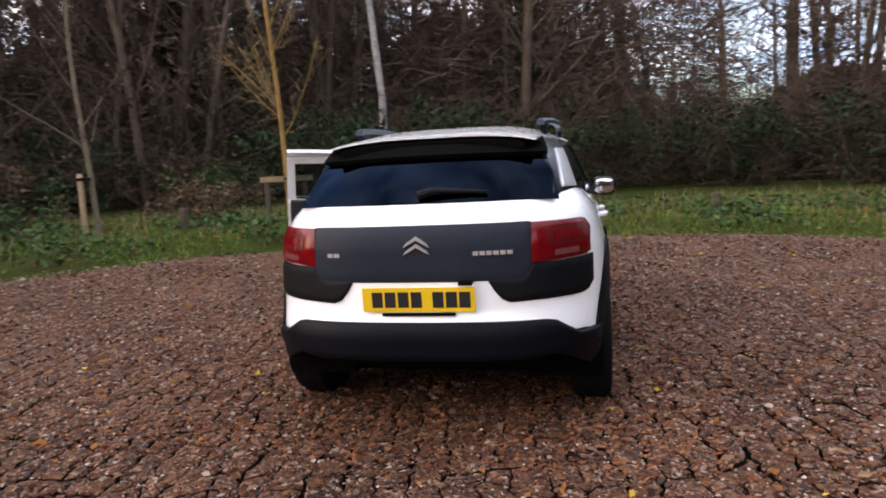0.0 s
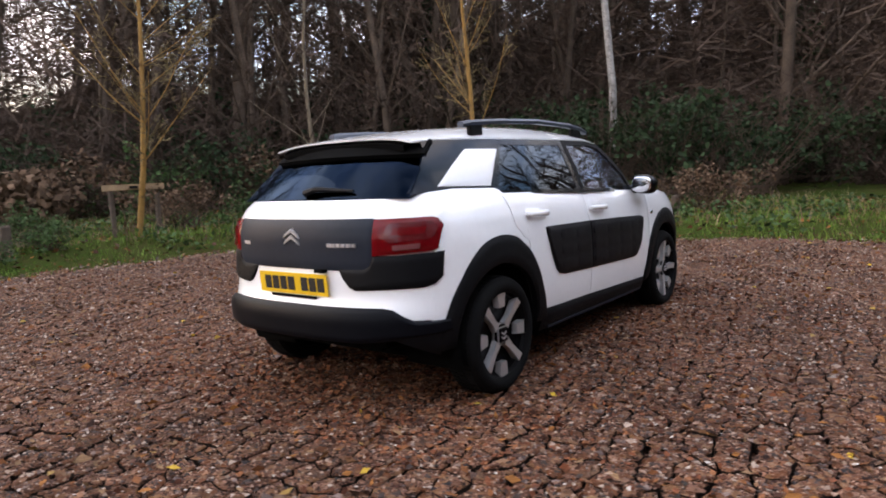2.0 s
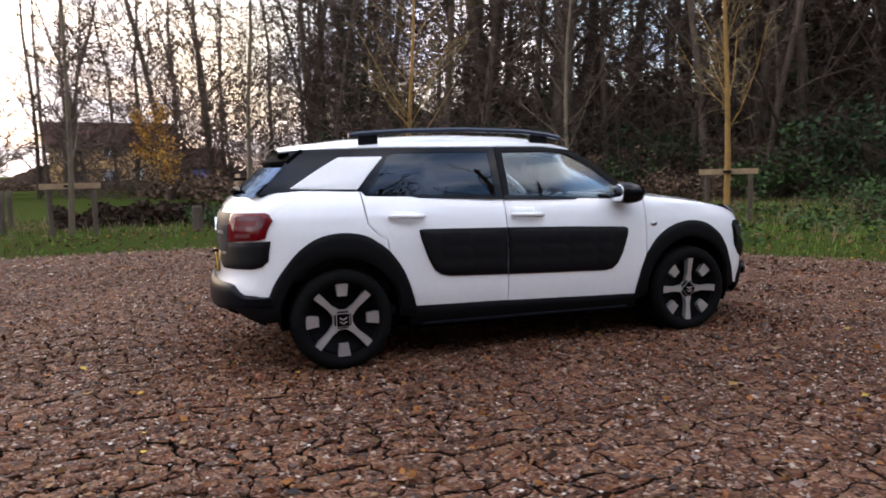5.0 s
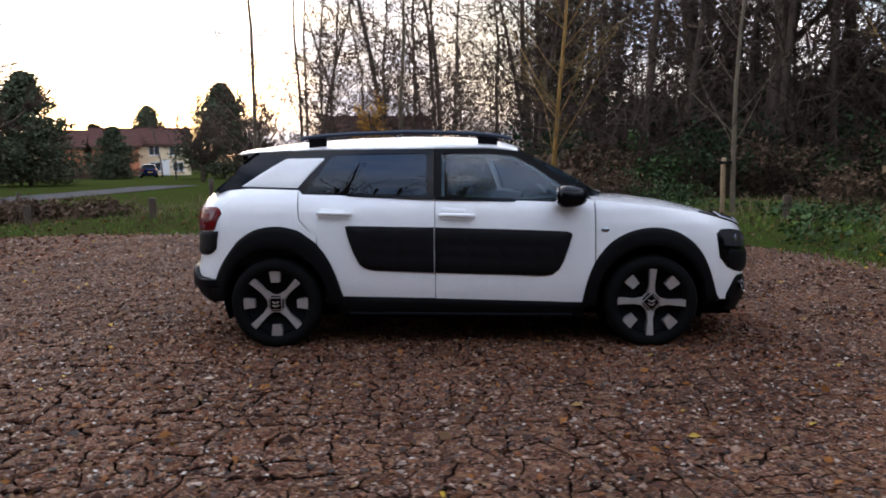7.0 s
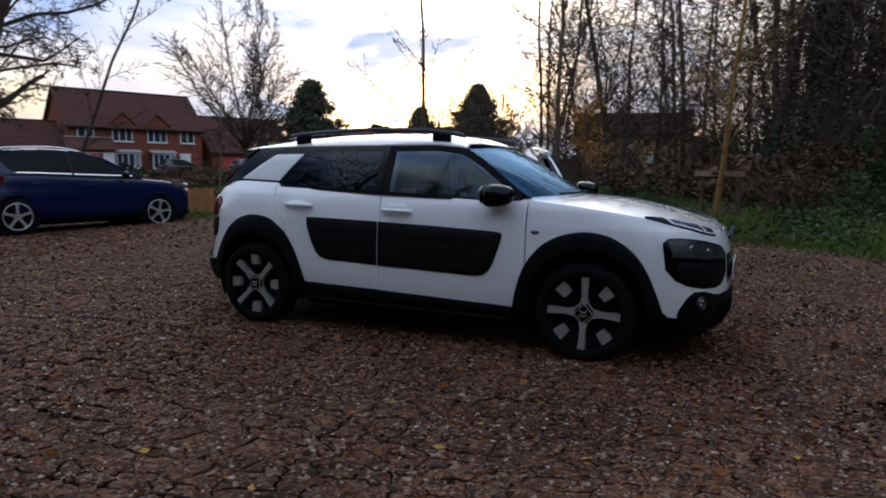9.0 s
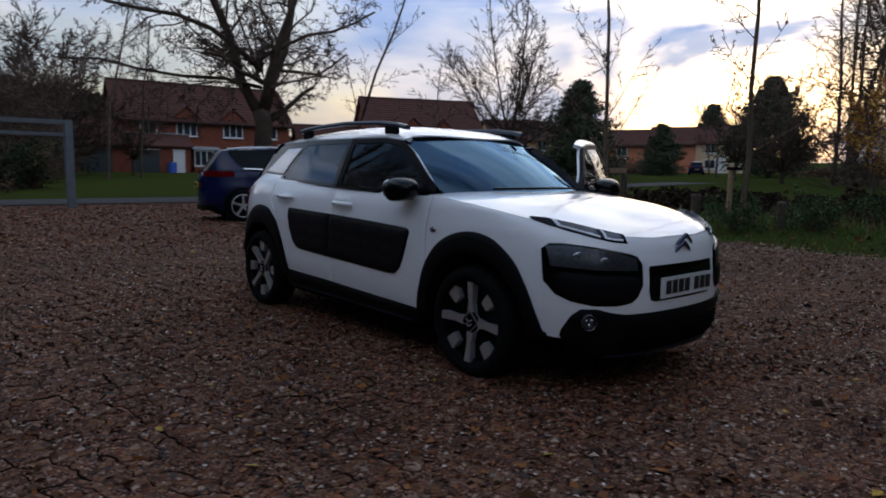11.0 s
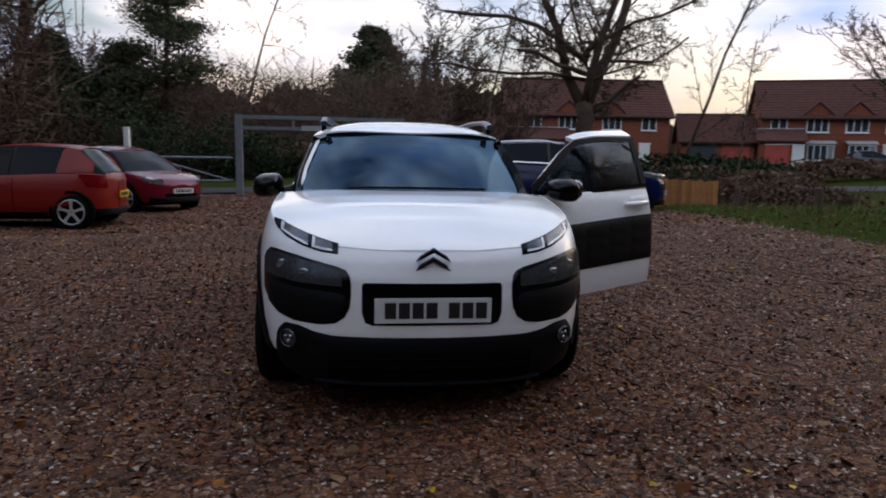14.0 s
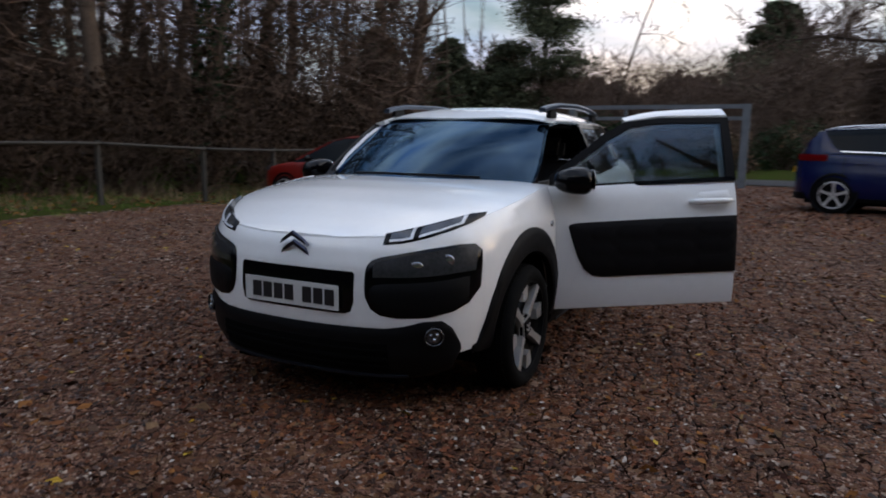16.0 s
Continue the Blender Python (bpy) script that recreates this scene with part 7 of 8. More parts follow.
HATCH = dict(half=0.85, base=2.51, rear=-0.62, front=3.35, wheel=0.31, lean=0.42,
             top=[(-0.62, 0.86), (-0.55, 0.97), (-0.3, 1.02), (0.5, 0.99), (1.6, 0.94), (2.25, 0.93), (2.7, 0.87), (3.1, 0.76), (3.35, 0.60)],
             roof=[(-0.50, 1.0), (-0.30, 1.22), (-0.12, 1.42), (0.1, 1.462), (0.7, 1.485), (1.1, 1.465), (1.45, 1.39), (1.9, 1.16), (2.35, 0.90)],
             roof_span=(-0.12, 1.42), cpillar=([(-0.34, 1.0), (0.24, 0.985)], [(-0.34, 1.15), (-0.30, 1.20), (-0.12, 1.375), (0.0, 1.415), (0.10, 1.425), (0.16, 1.36), (0.20, 1.20), (0.24, 1.0)]), pillars=[((2.25, 0.95), (1.45, 1.36), 0.07), ((0.98, 0.97), (0.93, 1.43), 0.05, True)],
             seams=(0.92, 2.05), handles=(1.02,), mirror=1.85, head=(0.45, 0.76, 0.66, 0.76, 0.05), tail=(0.52, 0.76, 0.72, 0.95, 0.02), plate=0.60, grille=(0.52, 0.58, 0.4), mirror_paint=M["gloss"])
SMALL = dict(HATCH, half=0.86, base=2.46, rear=-0.65, front=3.30, arch=M["under"], head=(0.46, 0.77, 0.63, 0.76, 0.07), grille=(0.30, 0.44, 0.42), trim=M["chrome"])
SUV = dict(half=0.903, base=2.646, rear=-0.82, front=3.62, wheel=0.345, lean=0.40,
           top=[(-0.82, 0.92), (-0.74, 1.05), (-0.5, 1.12), (0.4, 1.10), (1.6, 1.05), (2.3, 1.03), (2.8, 0.99), (3.28, 0.90), (3.62, 0.72)],
           roof=[(-0.72, 1.08), (-0.52, 1.34), (-0.40, 1.52), (-0.2, 1.555), (0.7, 1.59), (1.2, 1.57), (1.55, 1.48), (2.0, 1.24), (2.42, 1.0)],
           roof_span=(-0.42, 1.52), cpillar=([(-0.56, 1.09), (0.10, 1.09)], [(-0.56, 1.27), (-0.50, 1.35), (-0.40, 1.485), (-0.28, 1.515), (-0.22, 1.40), (-0.08, 1.22), (0.10, 1.105)]), pillars=[((2.32, 1.05), (1.57, 1.45), 0.07), ((1.02, 1.07), (0.97, 1.54), 0.05, True)],
           seams=(0.12, 1.0, 2.1), handles=(0.30, 1.15), mirror=1.95, head=(0.42, 0.82, 0.80, 0.90, 0.05), tail=(0.45, 0.82, 0.96, 1.08, 0.0), plate=0.78, grille=(0.55, 0.75, 0.42), arch=M["clad"], rails=True,
           line=([(-0.30, 1.135), (0.5, 1.118), (1.5, 1.085), (2.15, 1.07)], [(-0.30, 1.155), (0.5, 1.138), (1.5, 1.105), (2.15, 1.09)]), trim=BLUE, mirror_paint=M["gloss"])


def stand(x, y, yaw, lift=0.0):
    return pose(x, y, height(x, y) + lift, 0, 0, yaw)


parked_car("hatchback", "orange-red hatchback parked on gravel by the fence", stand(5.39, -6.98, -88), RED, HATCH)
parked_car("small_car", "dark crimson small hatchback parked with its nose out", stand(7.0, -11.9, 52), CRIMSON, SMALL)
parked_car("suv", "deep blue compact SUV with a chrome window strip on gravel", stand(-3.06, -9.35, 75), BLUE, SUV)
FAR_WHITE = material("distant_white_car_paint", (0.7, 0.7, 0.7), 0.3, coat=0.5)
FAR_DARK = material("distant_dark_car_paint", (0.02, 0.025, 0.04), 0.3, coat=0.5)
for x, y, yaw, paint, lab in ((-66.7, -33.2, 120, BLUE, "distant blue hatchback by the estate road"), (-77.9, -45.4, 120, FAR_WHITE, "distant white hatchback by the estate road"), (-44.5, -40.3, 70, FAR_DARK, "distant dark hatchback before the houses"), (-37.2, -41.5, 70, FAR_DARK, "distant dark hatchback before the houses")):
    parked_car("distant_car", lab, stand(x, y, yaw), paint, HATCH)


# ---- the brick houses beyond the green ----
def window_unit(parent, at, w, h, lights, pane):
    """White casement window: outer frame, mullions, panes and sill."""
    o = new("window")
    o.parent = parent
    o.matrix_basis = at
    bm = bmesh.new()
    t = 0.07
    for x0, x1, z0, z1 in ((-w / 2, w / 2, 0, t), (-w / 2, w / 2, h - t, h), (-w / 2, -w / 2 + t, t, h - t), (w / 2 - t, w / 2, t, h - t)) + tuple((-w / 2 + w * k / lights - t / 2, -w / 2 + w * k / lights + t / 2, t, h - t) for k in range(1, lights)):
        box(bm, x0, x1, -0.06, 0.03, z0, z1)
    part("window_frame", bm, M["frame_white"], o)
    for k in range(lights):
        box_part("pane", (-w / 2 + w * k / lights + 0.03, -w / 2 + w * (k + 1) / lights - 0.03, -0.01, 0.01, 0.05, h - 0.05), M["curtain"] if (k + int(w * 10)) % 4 == 0 else pane, o)
    box_part("sill", (-w / 2 - 0.08, w / 2 + 0.08, -0.14, 0.0, -0.07, -0.003), M["frame_white"], o)


def building(name, label, p, q, deep, eave, ridge, base, wall, upper=(), lower=(), doors=()):
    """A gabled house whose front runs from p to q as seen from the green. Openings at fractions of the front."""
    p, q = Vector((*p, base)), Vector((*q, base))
    u = (q - p).normalized()
    n = Vector((u.y, -u.x, 0))
    if n.dot(-p) < 0:
        n = -n
    L = (q - p).length
    at = Matrix(((u.x, -n.x, 0, p.x), (u.y, -n.y, 0, p.y), (0, 0, 1, base), (0, 0, 0, 1)))
    h = thing(name, label, "house", at, "brick houses")
    bm = bmesh.new()
    pts = [(0, 0, -0.8), (L, 0, -0.8), (L, deep, -0.8), (0, deep, -0.8), (0, 0, eave), (L, 0, eave), (L, deep, eave), (0, deep, eave), (0, deep / 2, ridge - 0.1), (L, deep / 2, ridge - 0.1)]
    v = [bm.verts.new(a) for a in pts]
    for f in ((0, 1, 5, 4), (2, 3, 7, 6), (1, 2, 6, 9, 5), (3, 0, 4, 8, 7), (4, 5, 9, 8), (6, 7, 8, 9)):
        bm.faces.new([v[i] for i in f])
    part("wall", bm, wall, h)
    over, th = 0.35, 0.14
    for s, nm in ((0, "roof_slope"), (1, "roof_slope")):
        y0, y1 = (-over, deep / 2) if s == 0 else (deep + over, deep / 2)
        drop = (ridge - eave) * over / (deep / 2)
        bm = bmesh.new()
        a = [(-over, y0, eave - drop), (L + over, y0, eave - drop), (L + over, y1, ridge), (-over, y1, ridge)]
        lo_ = [bm.verts.new(c) for c in a]
        hi_ = [bm.verts.new((c[0], c[1], c[2] + th)) for c in a]
        bm.faces.new(lo_)
        bm.faces.new(hi_[::-1])
        for i in range(4):
            bm.faces.new((lo_[i], lo_[(i + 1) % 4], hi_[(i + 1) % 4], hi_[i]))
        slope = part(nm, bm, M["tile"], h, "brown tiled roof slope")
        if s == 0:
            courses = 14
            for k in range(courses):
                t = (k + 0.5) / courses
                yy, zz = y0 + (y1 - y0) * t, eave - drop + (ridge - eave + drop) * t + th
                box_part("tile_course", (-over, L + over, yy - 0.03, yy + 0.03, zz - 0.015, zz + 0.03), M["tile"], slope)
    box_part("ridge_tiles", (-over, L + over, deep / 2 - 0.12, deep / 2 + 0.12, ridge + th - 0.02, ridge + th + 0.08), M["tile"], h)
    box_part("gutter", (-0.2, L + 0.2, -over - 0.1, -over, eave - 0.38, eave - 0.27), M["clad"], h)
    for fx, w, hh, k in upper:
        window_unit(h, pose(L * fx, -0.02, eave - 1.42), w, hh, k, M["pane"])
    for fx, w, hh, k in lower:
        window_unit(h, pose(L * fx, -0.02, 0.75), w, hh, k, M["pane"])
    for fx, w, hh, mat in doors:
        d = new("door")
        d.parent = h
        box_part("door_leaf", (L * fx - w / 2, L * fx + w / 2, -0.05, 0.02, -0.1, hh), M[mat], d)
        box_part("door_frame", (L * fx - w / 2 - 0.07, L * fx + w / 2 + 0.07, -0.03, 0.01, hh + 0.003, hh + 0.10), M["frame_white"], d)
    return h


def slab(name, corners, thick, mat, parent, label=""):
    """A sloping sheet of roof with thickness."""
    bm = bmesh.new()
    lo_, hi_ = [bm.verts.new(c) for c in corners], [bm.verts.new((c[0], c[1], c[2] + thick)) for c in corners]
    bm.faces.new(lo_)
    bm.faces.new(hi_[::-1])
    for i in range(len(corners)):
        k = (i + 1) % len(corners)
        bm.faces.new((lo_[i], lo_[k], hi_[k], hi_[i]))
    return part(name, bm, mat, parent, label)


def bays(h, L, fracs):
    """Square bay windows on the ground floor, each with a pale flat lead roof."""
    for fx in fracs:
        x = L * fx
        box_part("bay_wall", (x - 1.1, x + 1.1, -0.70, -0.012, -0.6, 0.72), M["brick"], h)
        window_unit(h, pose(x, -0.66, 0.75), 2.1, 1.35, 4, M["pane"])
        slab("bay_roof", [(x - 1.2, -0.85, 2.14), (x + 1.2, -0.85, 2.14), (x + 1.2, -0.012, 2.40), (x - 1.2, -0.012, 2.40)], 0.08, M["lead"], h, "pale grey lead bay roof")


def gablets(h, L, fracs, eave, pitch, wall):
    """Small brick gables that break the eaves over upper windows."""
    for fx in fracs:
        x, w, rise = L * fx, 1.25, 1.15
        back_ = rise / pitch
        bm = bmesh.new()
        v = [bm.verts.new(c) for c in ((x - w, -0.05, eave - 0.30), (x + w, -0.05, eave - 0.30), (x + w, -0.05, eave - 0.05), (x, -0.05, eave + rise - 0.05), (x - w, -0.05, eave - 0.05))]
        bm.faces.new(v)
        e = bmesh.ops.extrude_face_region(bm, geom=bm.faces[:])
        bmesh.ops.translate(bm, vec=(0, 0.20, 0), verts=[q for q in e["geom"] if isinstance(q, bmesh.types.BMVert)])
        part("gable_wall", bm, wall, h)
        for q in (-1, 1):
            slab("gable_roof", [(x + q * (w + 0.16), -0.22, eave - 0.16), (x, -0.22, eave + rise), (x, back_, eave + rise), (x + q * (w + 0.16), 0.05, eave - 0.16)][::q], 0.10, M["tile"], h)


def lean_to(h, L, f0, f1, wall, doors):
    """A projecting ground floor under one sloping roof, with its doors."""
    x0, x1 = L * f0 - 0.3, L * f1
    box_part("porch_wall", (x0, x1, -1.5, -0.012, -0.6, 2.35), wall, h)
    slab("porch_roof", [(x0 - 0.25, -1.85, 2.28), (x1 + 0.25, -1.85, 2.28), (x1 + 0.25, -0.012, 3.35), (x0 - 0.25, -0.012, 3.35)], 0.12, M["tile"], h, "brown tiled lean-to roof")
    box_part("flashing", (x0, x1 + 0.25, -0.07, -0.012, 3.44, 3.53), M["lead"], h)
    for fx, w, mat in doors:
        d = new("door")
        d.parent = h
        box_part("door_leaf", (L * fx - w / 2, L * fx + w / 2, -1.55, -1.48, -0.1, 2.02), M[mat], d)
        box_part("door_frame", (L * fx - w / 2 - 0.07, L * fx + w / 2 + 0.07, -1.53, -1.49, 2.023, 2.11), M["frame_white"], d)


W2, W3 = (1.35, 1.15, 2), (1.75, 1.15, 3)
near_a = building("house", "red brick house with a brown tiled roof and white windows", (-13.1, -55.4), (-27.9, -53.6), 8.0, 4.75, 8.1, 0.55, M["brick"],
         upper=((0.16, *W2), (0.37, *W3), (0.64, *W3), (0.87, *W2)), lower=(), doors=((0.85, 1.0, 2.1, "door_white"),))
building("garage", "brick garage with a dark door beside the house", (-9.2, -53.6), (-12.6, -53.3), 6.0, 2.6, 4.9, 0.45, M["brick"], doors=((0.5, 2.3, 2.1, "garage_dark"),))
building("garage", "brick garage with a dark door beside the house", (-28.6, -52.6), (-34.4, -50.4), 6.0, 2.5, 4.8, 0.6, M["brick"], doors=((0.3, 2.3, 2.1, "garage_dark"), (0.75, 2.3, 2.1, "garage_red")))
near_b = building("house", "red brick house with a brown tiled roof and white windows", (-35.2, -50.9), (-46.1, -46.2), 8.0, 4.6, 7.9, 0.7, M["brick"],
         upper=((0.12, *W2), (0.38, *W3), (0.64, *W3), (0.88, *W2)), lower=(), doors=((0.86, 1.0, 2.1, "door_white"),))
building("garage", "brick garage with a red door beside the house", (-46.8, -45.5), (-50.5, -43.6), 6.0, 2.5, 4.6, 0.75, M["brick"], doors=((0.5, 2.4, 2.1, "garage_red"),))
building("house", "buff brick house behind bare trees", (-77.6, -16.4), (-79.6, -3.4), 8.0, 4.9, 7.4, 1.2, M["brick_buff"],
         upper=((0.15, *W2), (0.45, *W2), (0.75, *W2)), lower=((0.45, 1.6, 1.3, 2), (0.2, 1.6, 1.3, 2)), doors=((0.66, 1.0, 2.1, "door_white"),))
building("garage", "buff brick garage with a blue door", (-79.6, -2.6), (-79.8, 1.4), 6.0, 2.5, 4.4, 1.2, M["brick_buff"], doors=((0.4, 2.2, 2.1, "blue_bin"),))
building("house", "orange brick house with cream upper storey far off", (-79.8, -40.7), (-82.3, -35.1), 9.0, 4.2, 6.4, 1.3, M["render"],
         upper=((0.3, *W2), (0.7, *W2)), lower=((0.3, *W2), (0.75, *W2)), doors=((0.5, 1.0, 2.1, "door_white"),))
building("house", "red brick house far off by the estate road", (-73.8, -43.4), (-76.4, -39.0), 9.0, 3.8, 6.0, 1.3, M["brick_far"], upper=((0.5, *W2),), lower=((0.4, *W2),))
building("house", "red brick house far off by the estate road", (-70.0, -48.6), (-72.5, -43.7), 9.0, 3.6, 5.6, 1.3, M["brick_far"], upper=((0.5, *W2),), lower=((0.5, *W2),))
building("house", "buff brick house half hidden by trees", (-57.0, -55.2), (-65.2, -51.0), 8.0, 4.4, 6.8, 1.0, M["brick_buff"], upper=((0.3, *W2), (0.7, *W2)), lower=((0.3, 1.5, 1.2, 3), (0.72, 1.5, 1.2, 3)), doors=((0.1, 1.0, 2.1, "door_white"),))
building("house", "orange brick house far off behind trees", (-87.0, -58.8), (-90.5, -53.8), 8.0, 4.0, 6.6, 1.5, M["brick_far"], upper=((0.5, *W2),), lower=((0.4, *W2),))
building("house", "orange brick house far off behind trees", (-86.6, -50.3), (-88.8, -45.2), 8.0, 4.0, 6.6, 1.5, M["brick_far"], upper=((0.5, *W2),), lower=((0.4, *W2),))
bays(near_a, 14.9, (0.47, 0.68))
gablets(near_a, 14.9, (0.37, 0.64), 4.75, 0.84, M["brick"])
lean_to(near_a, 14.9, 0.0, 0.36, M["brick"], ((0.12, 2.2, "garage_dark"), (0.30, 0.95, "door_white")))
bays(near_b, 11.9, (0.40, 0.67))
gablets(near_b, 11.9, (0.38, 0.64), 4.6, 0.82, M["brick"])
lean_to(near_b, 11.9, 0.0, 0.28, M["brick"], ((0.10, 1.9, "garage_red"), (0.24, 0.95, "door_white")))
bin_ = thing("wheelie_bin", "blue plastic wheelie bin by the house wall", "bin", pose(-16.6, -52.9, 0.5))
box_part("bin_body", (-0.28, 0.28, -0.3, 0.3, 0, 1.0), M["blue_bin"], bin_, bevel=0.04)
box_part("bin_lid", (-0.3, 0.3, -0.33, 0.3, 1.003, 1.07), M["blue_bin"], bin_, bevel=0.02)


def hedge(name, a, b, tall, wide, n, seed, mat, label, leaf=0.11):
    g = np.random.default_rng(seed)
    a, b = np.array(a, float), np.array(b, float)
    d = (b - a) / np.linalg.norm(b - a)
    s = g.random(n)
    p = a + (b - a) * s[:, None] + np.stack([-d[1], d[0]])[None] * (g.normal(size=n) * wide * 0.3)[:, None]
    z = np.array([height(x, y) for x, y in p[:: max(1, n // 60)]]).mean()
    q = np.stack([p[:, 0], p[:, 1], z + tall * g.random(n) ** 0.9 * (0.78 + 0.22 * np.sin(s * 40 + seed) + 0.25 * np.sin(s * 17 + 2 * np.sin(s * 29)))], 1)
    v, f = flakes(g, q, leaf)
    tagged(new(name, array_mesh(name, v, f, mat)), label, "hedge", kind="stuff")


hedge("hedge", (-9.5, -14.5), (-21, -24), 0.75, 1.6, 9000, 1, M["hedge"], "low brown hedge along the green")
hedge("hedge", (-21, -24), (-45, -36), 0.8, 2.0, 8000, 2, M["hedge"], "low brown hedge along the green")
hedge("hedge", (-48, -38), (-68, -40), 1.5, 2.4, 6000, 3, M["hedge"], "red-brown hedge before the houses")
hedge("hedge", (-52, -16), (-70, -4), 0.6, 2.6, 6000, 4, M["hedge"], "brown hedge before the buff house")
hedge("hedge", (-2.5, -29.3), (12, -26.5), 1.6, 2.5, 9000, 5, M["holly"], "dark evergreen hedge beyond the lane")
hedge("scrub", (-9.5, -6.4), (-9.6, -9.2), 0.40, 1.2, 2200, 11, M["hedge"], "brown bramble scrub along the verge", 0.06)
hedge("scrub", (-9.6, -9.0), (-9.2, -14.0), 0.58, 1.3, 5000, 12, M["hedge"], "brown bramble scrub along the verge", 0.06)
hedge("scrub", (-11.5, 1.5), (-10.2, -3.6), 0.5, 1.5, 5000, 13, M["murk"], "dark brown scrub behind the verge", 0.06)
hedge("hedge", (-12.5, 3.5), (-30, -3.0), 0.9, 2.0, 7000, 6, M["hedge"], "brown scrub at the edge of the green")
hedge("hedge", (-10.5, -17.5), (-22, -27), 1.15, 1.8, 9000, 8, M["holly"], "dark evergreen hedge before the houses")


# ---- loose stones, fallen leaves, grass: far too many to count ----
HGRID_X, HGRID_Y = np.arange(-14, 14.01, 0.35), np.arange(-17.5, 14.01, 0.35)
HGRID = np.array([[height(a, b) for b in HGRID_Y] for a in HGRID_X])
SGRID = np.array([[outside(a, b) for b in HGRID_Y] for a in HGRID_X])


def grid_at(grid, px, py):
    """Bilinear reading of a grid of heights."""
    fx, fy = np.clip((px - HGRID_X[0]) / 0.35, 0, len(HGRID_X) - 1.001), np.clip((py - HGRID_Y[0]) / 0.35, 0, len(HGRID_Y) - 1.001)
    i, j = fx.astype(int), fy.astype(int)
    a, b = fx - i, fy - j
    return grid[i, j] * (1 - a) * (1 - b) + grid[i + 1, j] * a * (1 - b) + grid[i, j + 1] * (1 - a) * b + grid[i + 1, j + 1] * a * b


cover = np.random.default_rng(88)


def scatter(n, x0, x1, y0, y1, s0, s1, near=None):
    px, py = cover.uniform(x0, x1, n), cover.uniform(y0, y1, n)
    s = grid_at(SGRID, px, py)
    ok = (s > s0) & (s < s1)
    if near is not None:
        d = np.hypot(px - near[0], py - near[1])
        ok &= d < near[2]
        ok &= ~((np.abs(px) < 0.75) & (py > -0.5) & (py < 3.1) & (cover.random(n) < 0.6))
    return px[ok], py[ok]


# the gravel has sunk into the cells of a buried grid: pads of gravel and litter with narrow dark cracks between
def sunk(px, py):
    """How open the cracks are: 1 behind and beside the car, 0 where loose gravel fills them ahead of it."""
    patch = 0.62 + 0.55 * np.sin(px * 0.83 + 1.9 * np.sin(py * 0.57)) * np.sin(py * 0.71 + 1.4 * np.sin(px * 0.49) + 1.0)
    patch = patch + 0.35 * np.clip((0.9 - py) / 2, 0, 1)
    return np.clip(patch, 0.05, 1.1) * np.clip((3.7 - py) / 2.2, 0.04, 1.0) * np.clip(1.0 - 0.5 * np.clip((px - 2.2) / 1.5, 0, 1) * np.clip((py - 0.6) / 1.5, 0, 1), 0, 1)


PITCH, TILT = 0.152, math.radians(9)
NX, NY = 120, 100
gi, gj = np.meshgrid(np.arange(NX + 1), np.arange(NY + 1), indexing="ij")
shift = 0.34 * (gi % 2) + 0.2 * np.sin(gi * 1.7)
corner = np.stack([(gi - NX / 2) * PITCH * 0.92, (gj - NY / 2 + shift) * PITCH], -1) + cover.normal(size=(NX + 1, NY + 1, 2)) * PITCH * 0.16
corner = corner @ np.array(((math.cos(TILT), math.sin(TILT)), (-math.sin(TILT), math.cos(TILT)))) + (0.7, 0.9)


def wavy(a, b):
    """Four places along each edge, the inner ones pushed out of line."""
    d = b - a
    side_ = np.stack([-d[..., 1], d[..., 0]], -1)
    rows_ = [a] + [a + d * t + side_ * (cover.normal(size=a.shape[:-1] + (1,)) * 0.075) for t in (0.27, 0.5, 0.74)] + [b]
    return np.stack(rows_, -2)


flat_e, up_e = wavy(corner[:-1], corner[1:]), wavy(corner[:, :-1], corner[:, 1:])
open_f, open_u = cover.gamma(1.1, 0.6, flat_e.shape[:2]), 0.1 + cover.gamma(1.5, 0.6, up_e.shape[:2])
loop_ = np.concatenate([flat_e[:, :-1, :4], up_e[1:, :, :4], flat_e[:, 1:, :0:-1], up_e[:-1, :, :0:-1]], 2).reshape(-1, 16, 2)
gap = np.concatenate([np.repeat(open_f[:, :-1, None], 4, 2), np.repeat(open_u[1:, :, None], 4, 2), np.repeat(open_f[:, 1:, None], 4, 2), np.repeat(open_u[:-1, :, None], 4, 2)], 2).reshape(-1, 16)
hub_ = loop_.mean(1)
rim = np.clip((6.9 - np.hypot(hub_[:, 0] - 0.6, hub_[:, 1] - 1.2)) / 0.6, 0, 1) * np.clip((-grid_at(SGRID, hub_[:, 0], hub_[:, 1]) + 0.05) / 0.4, 0, 1)
keep = rim > 0.03
loop_, gap, hub_, rim = loop_[keep], gap[keep], hub_[keep], rim[keep]
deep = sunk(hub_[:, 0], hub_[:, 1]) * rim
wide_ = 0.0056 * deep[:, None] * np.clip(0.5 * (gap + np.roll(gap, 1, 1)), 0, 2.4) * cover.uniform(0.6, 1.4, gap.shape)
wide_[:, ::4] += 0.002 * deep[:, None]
inward = hub_[:, None] - loop_
inward /= np.linalg.norm(inward, axis=2, keepdims=True)
lift = 0.008 * rim + cover.normal(size=len(hub_)) * 0.0022 * deep
slant = cover.normal(size=(len(hub_), 2)) * 0.014 * deep[:, None]


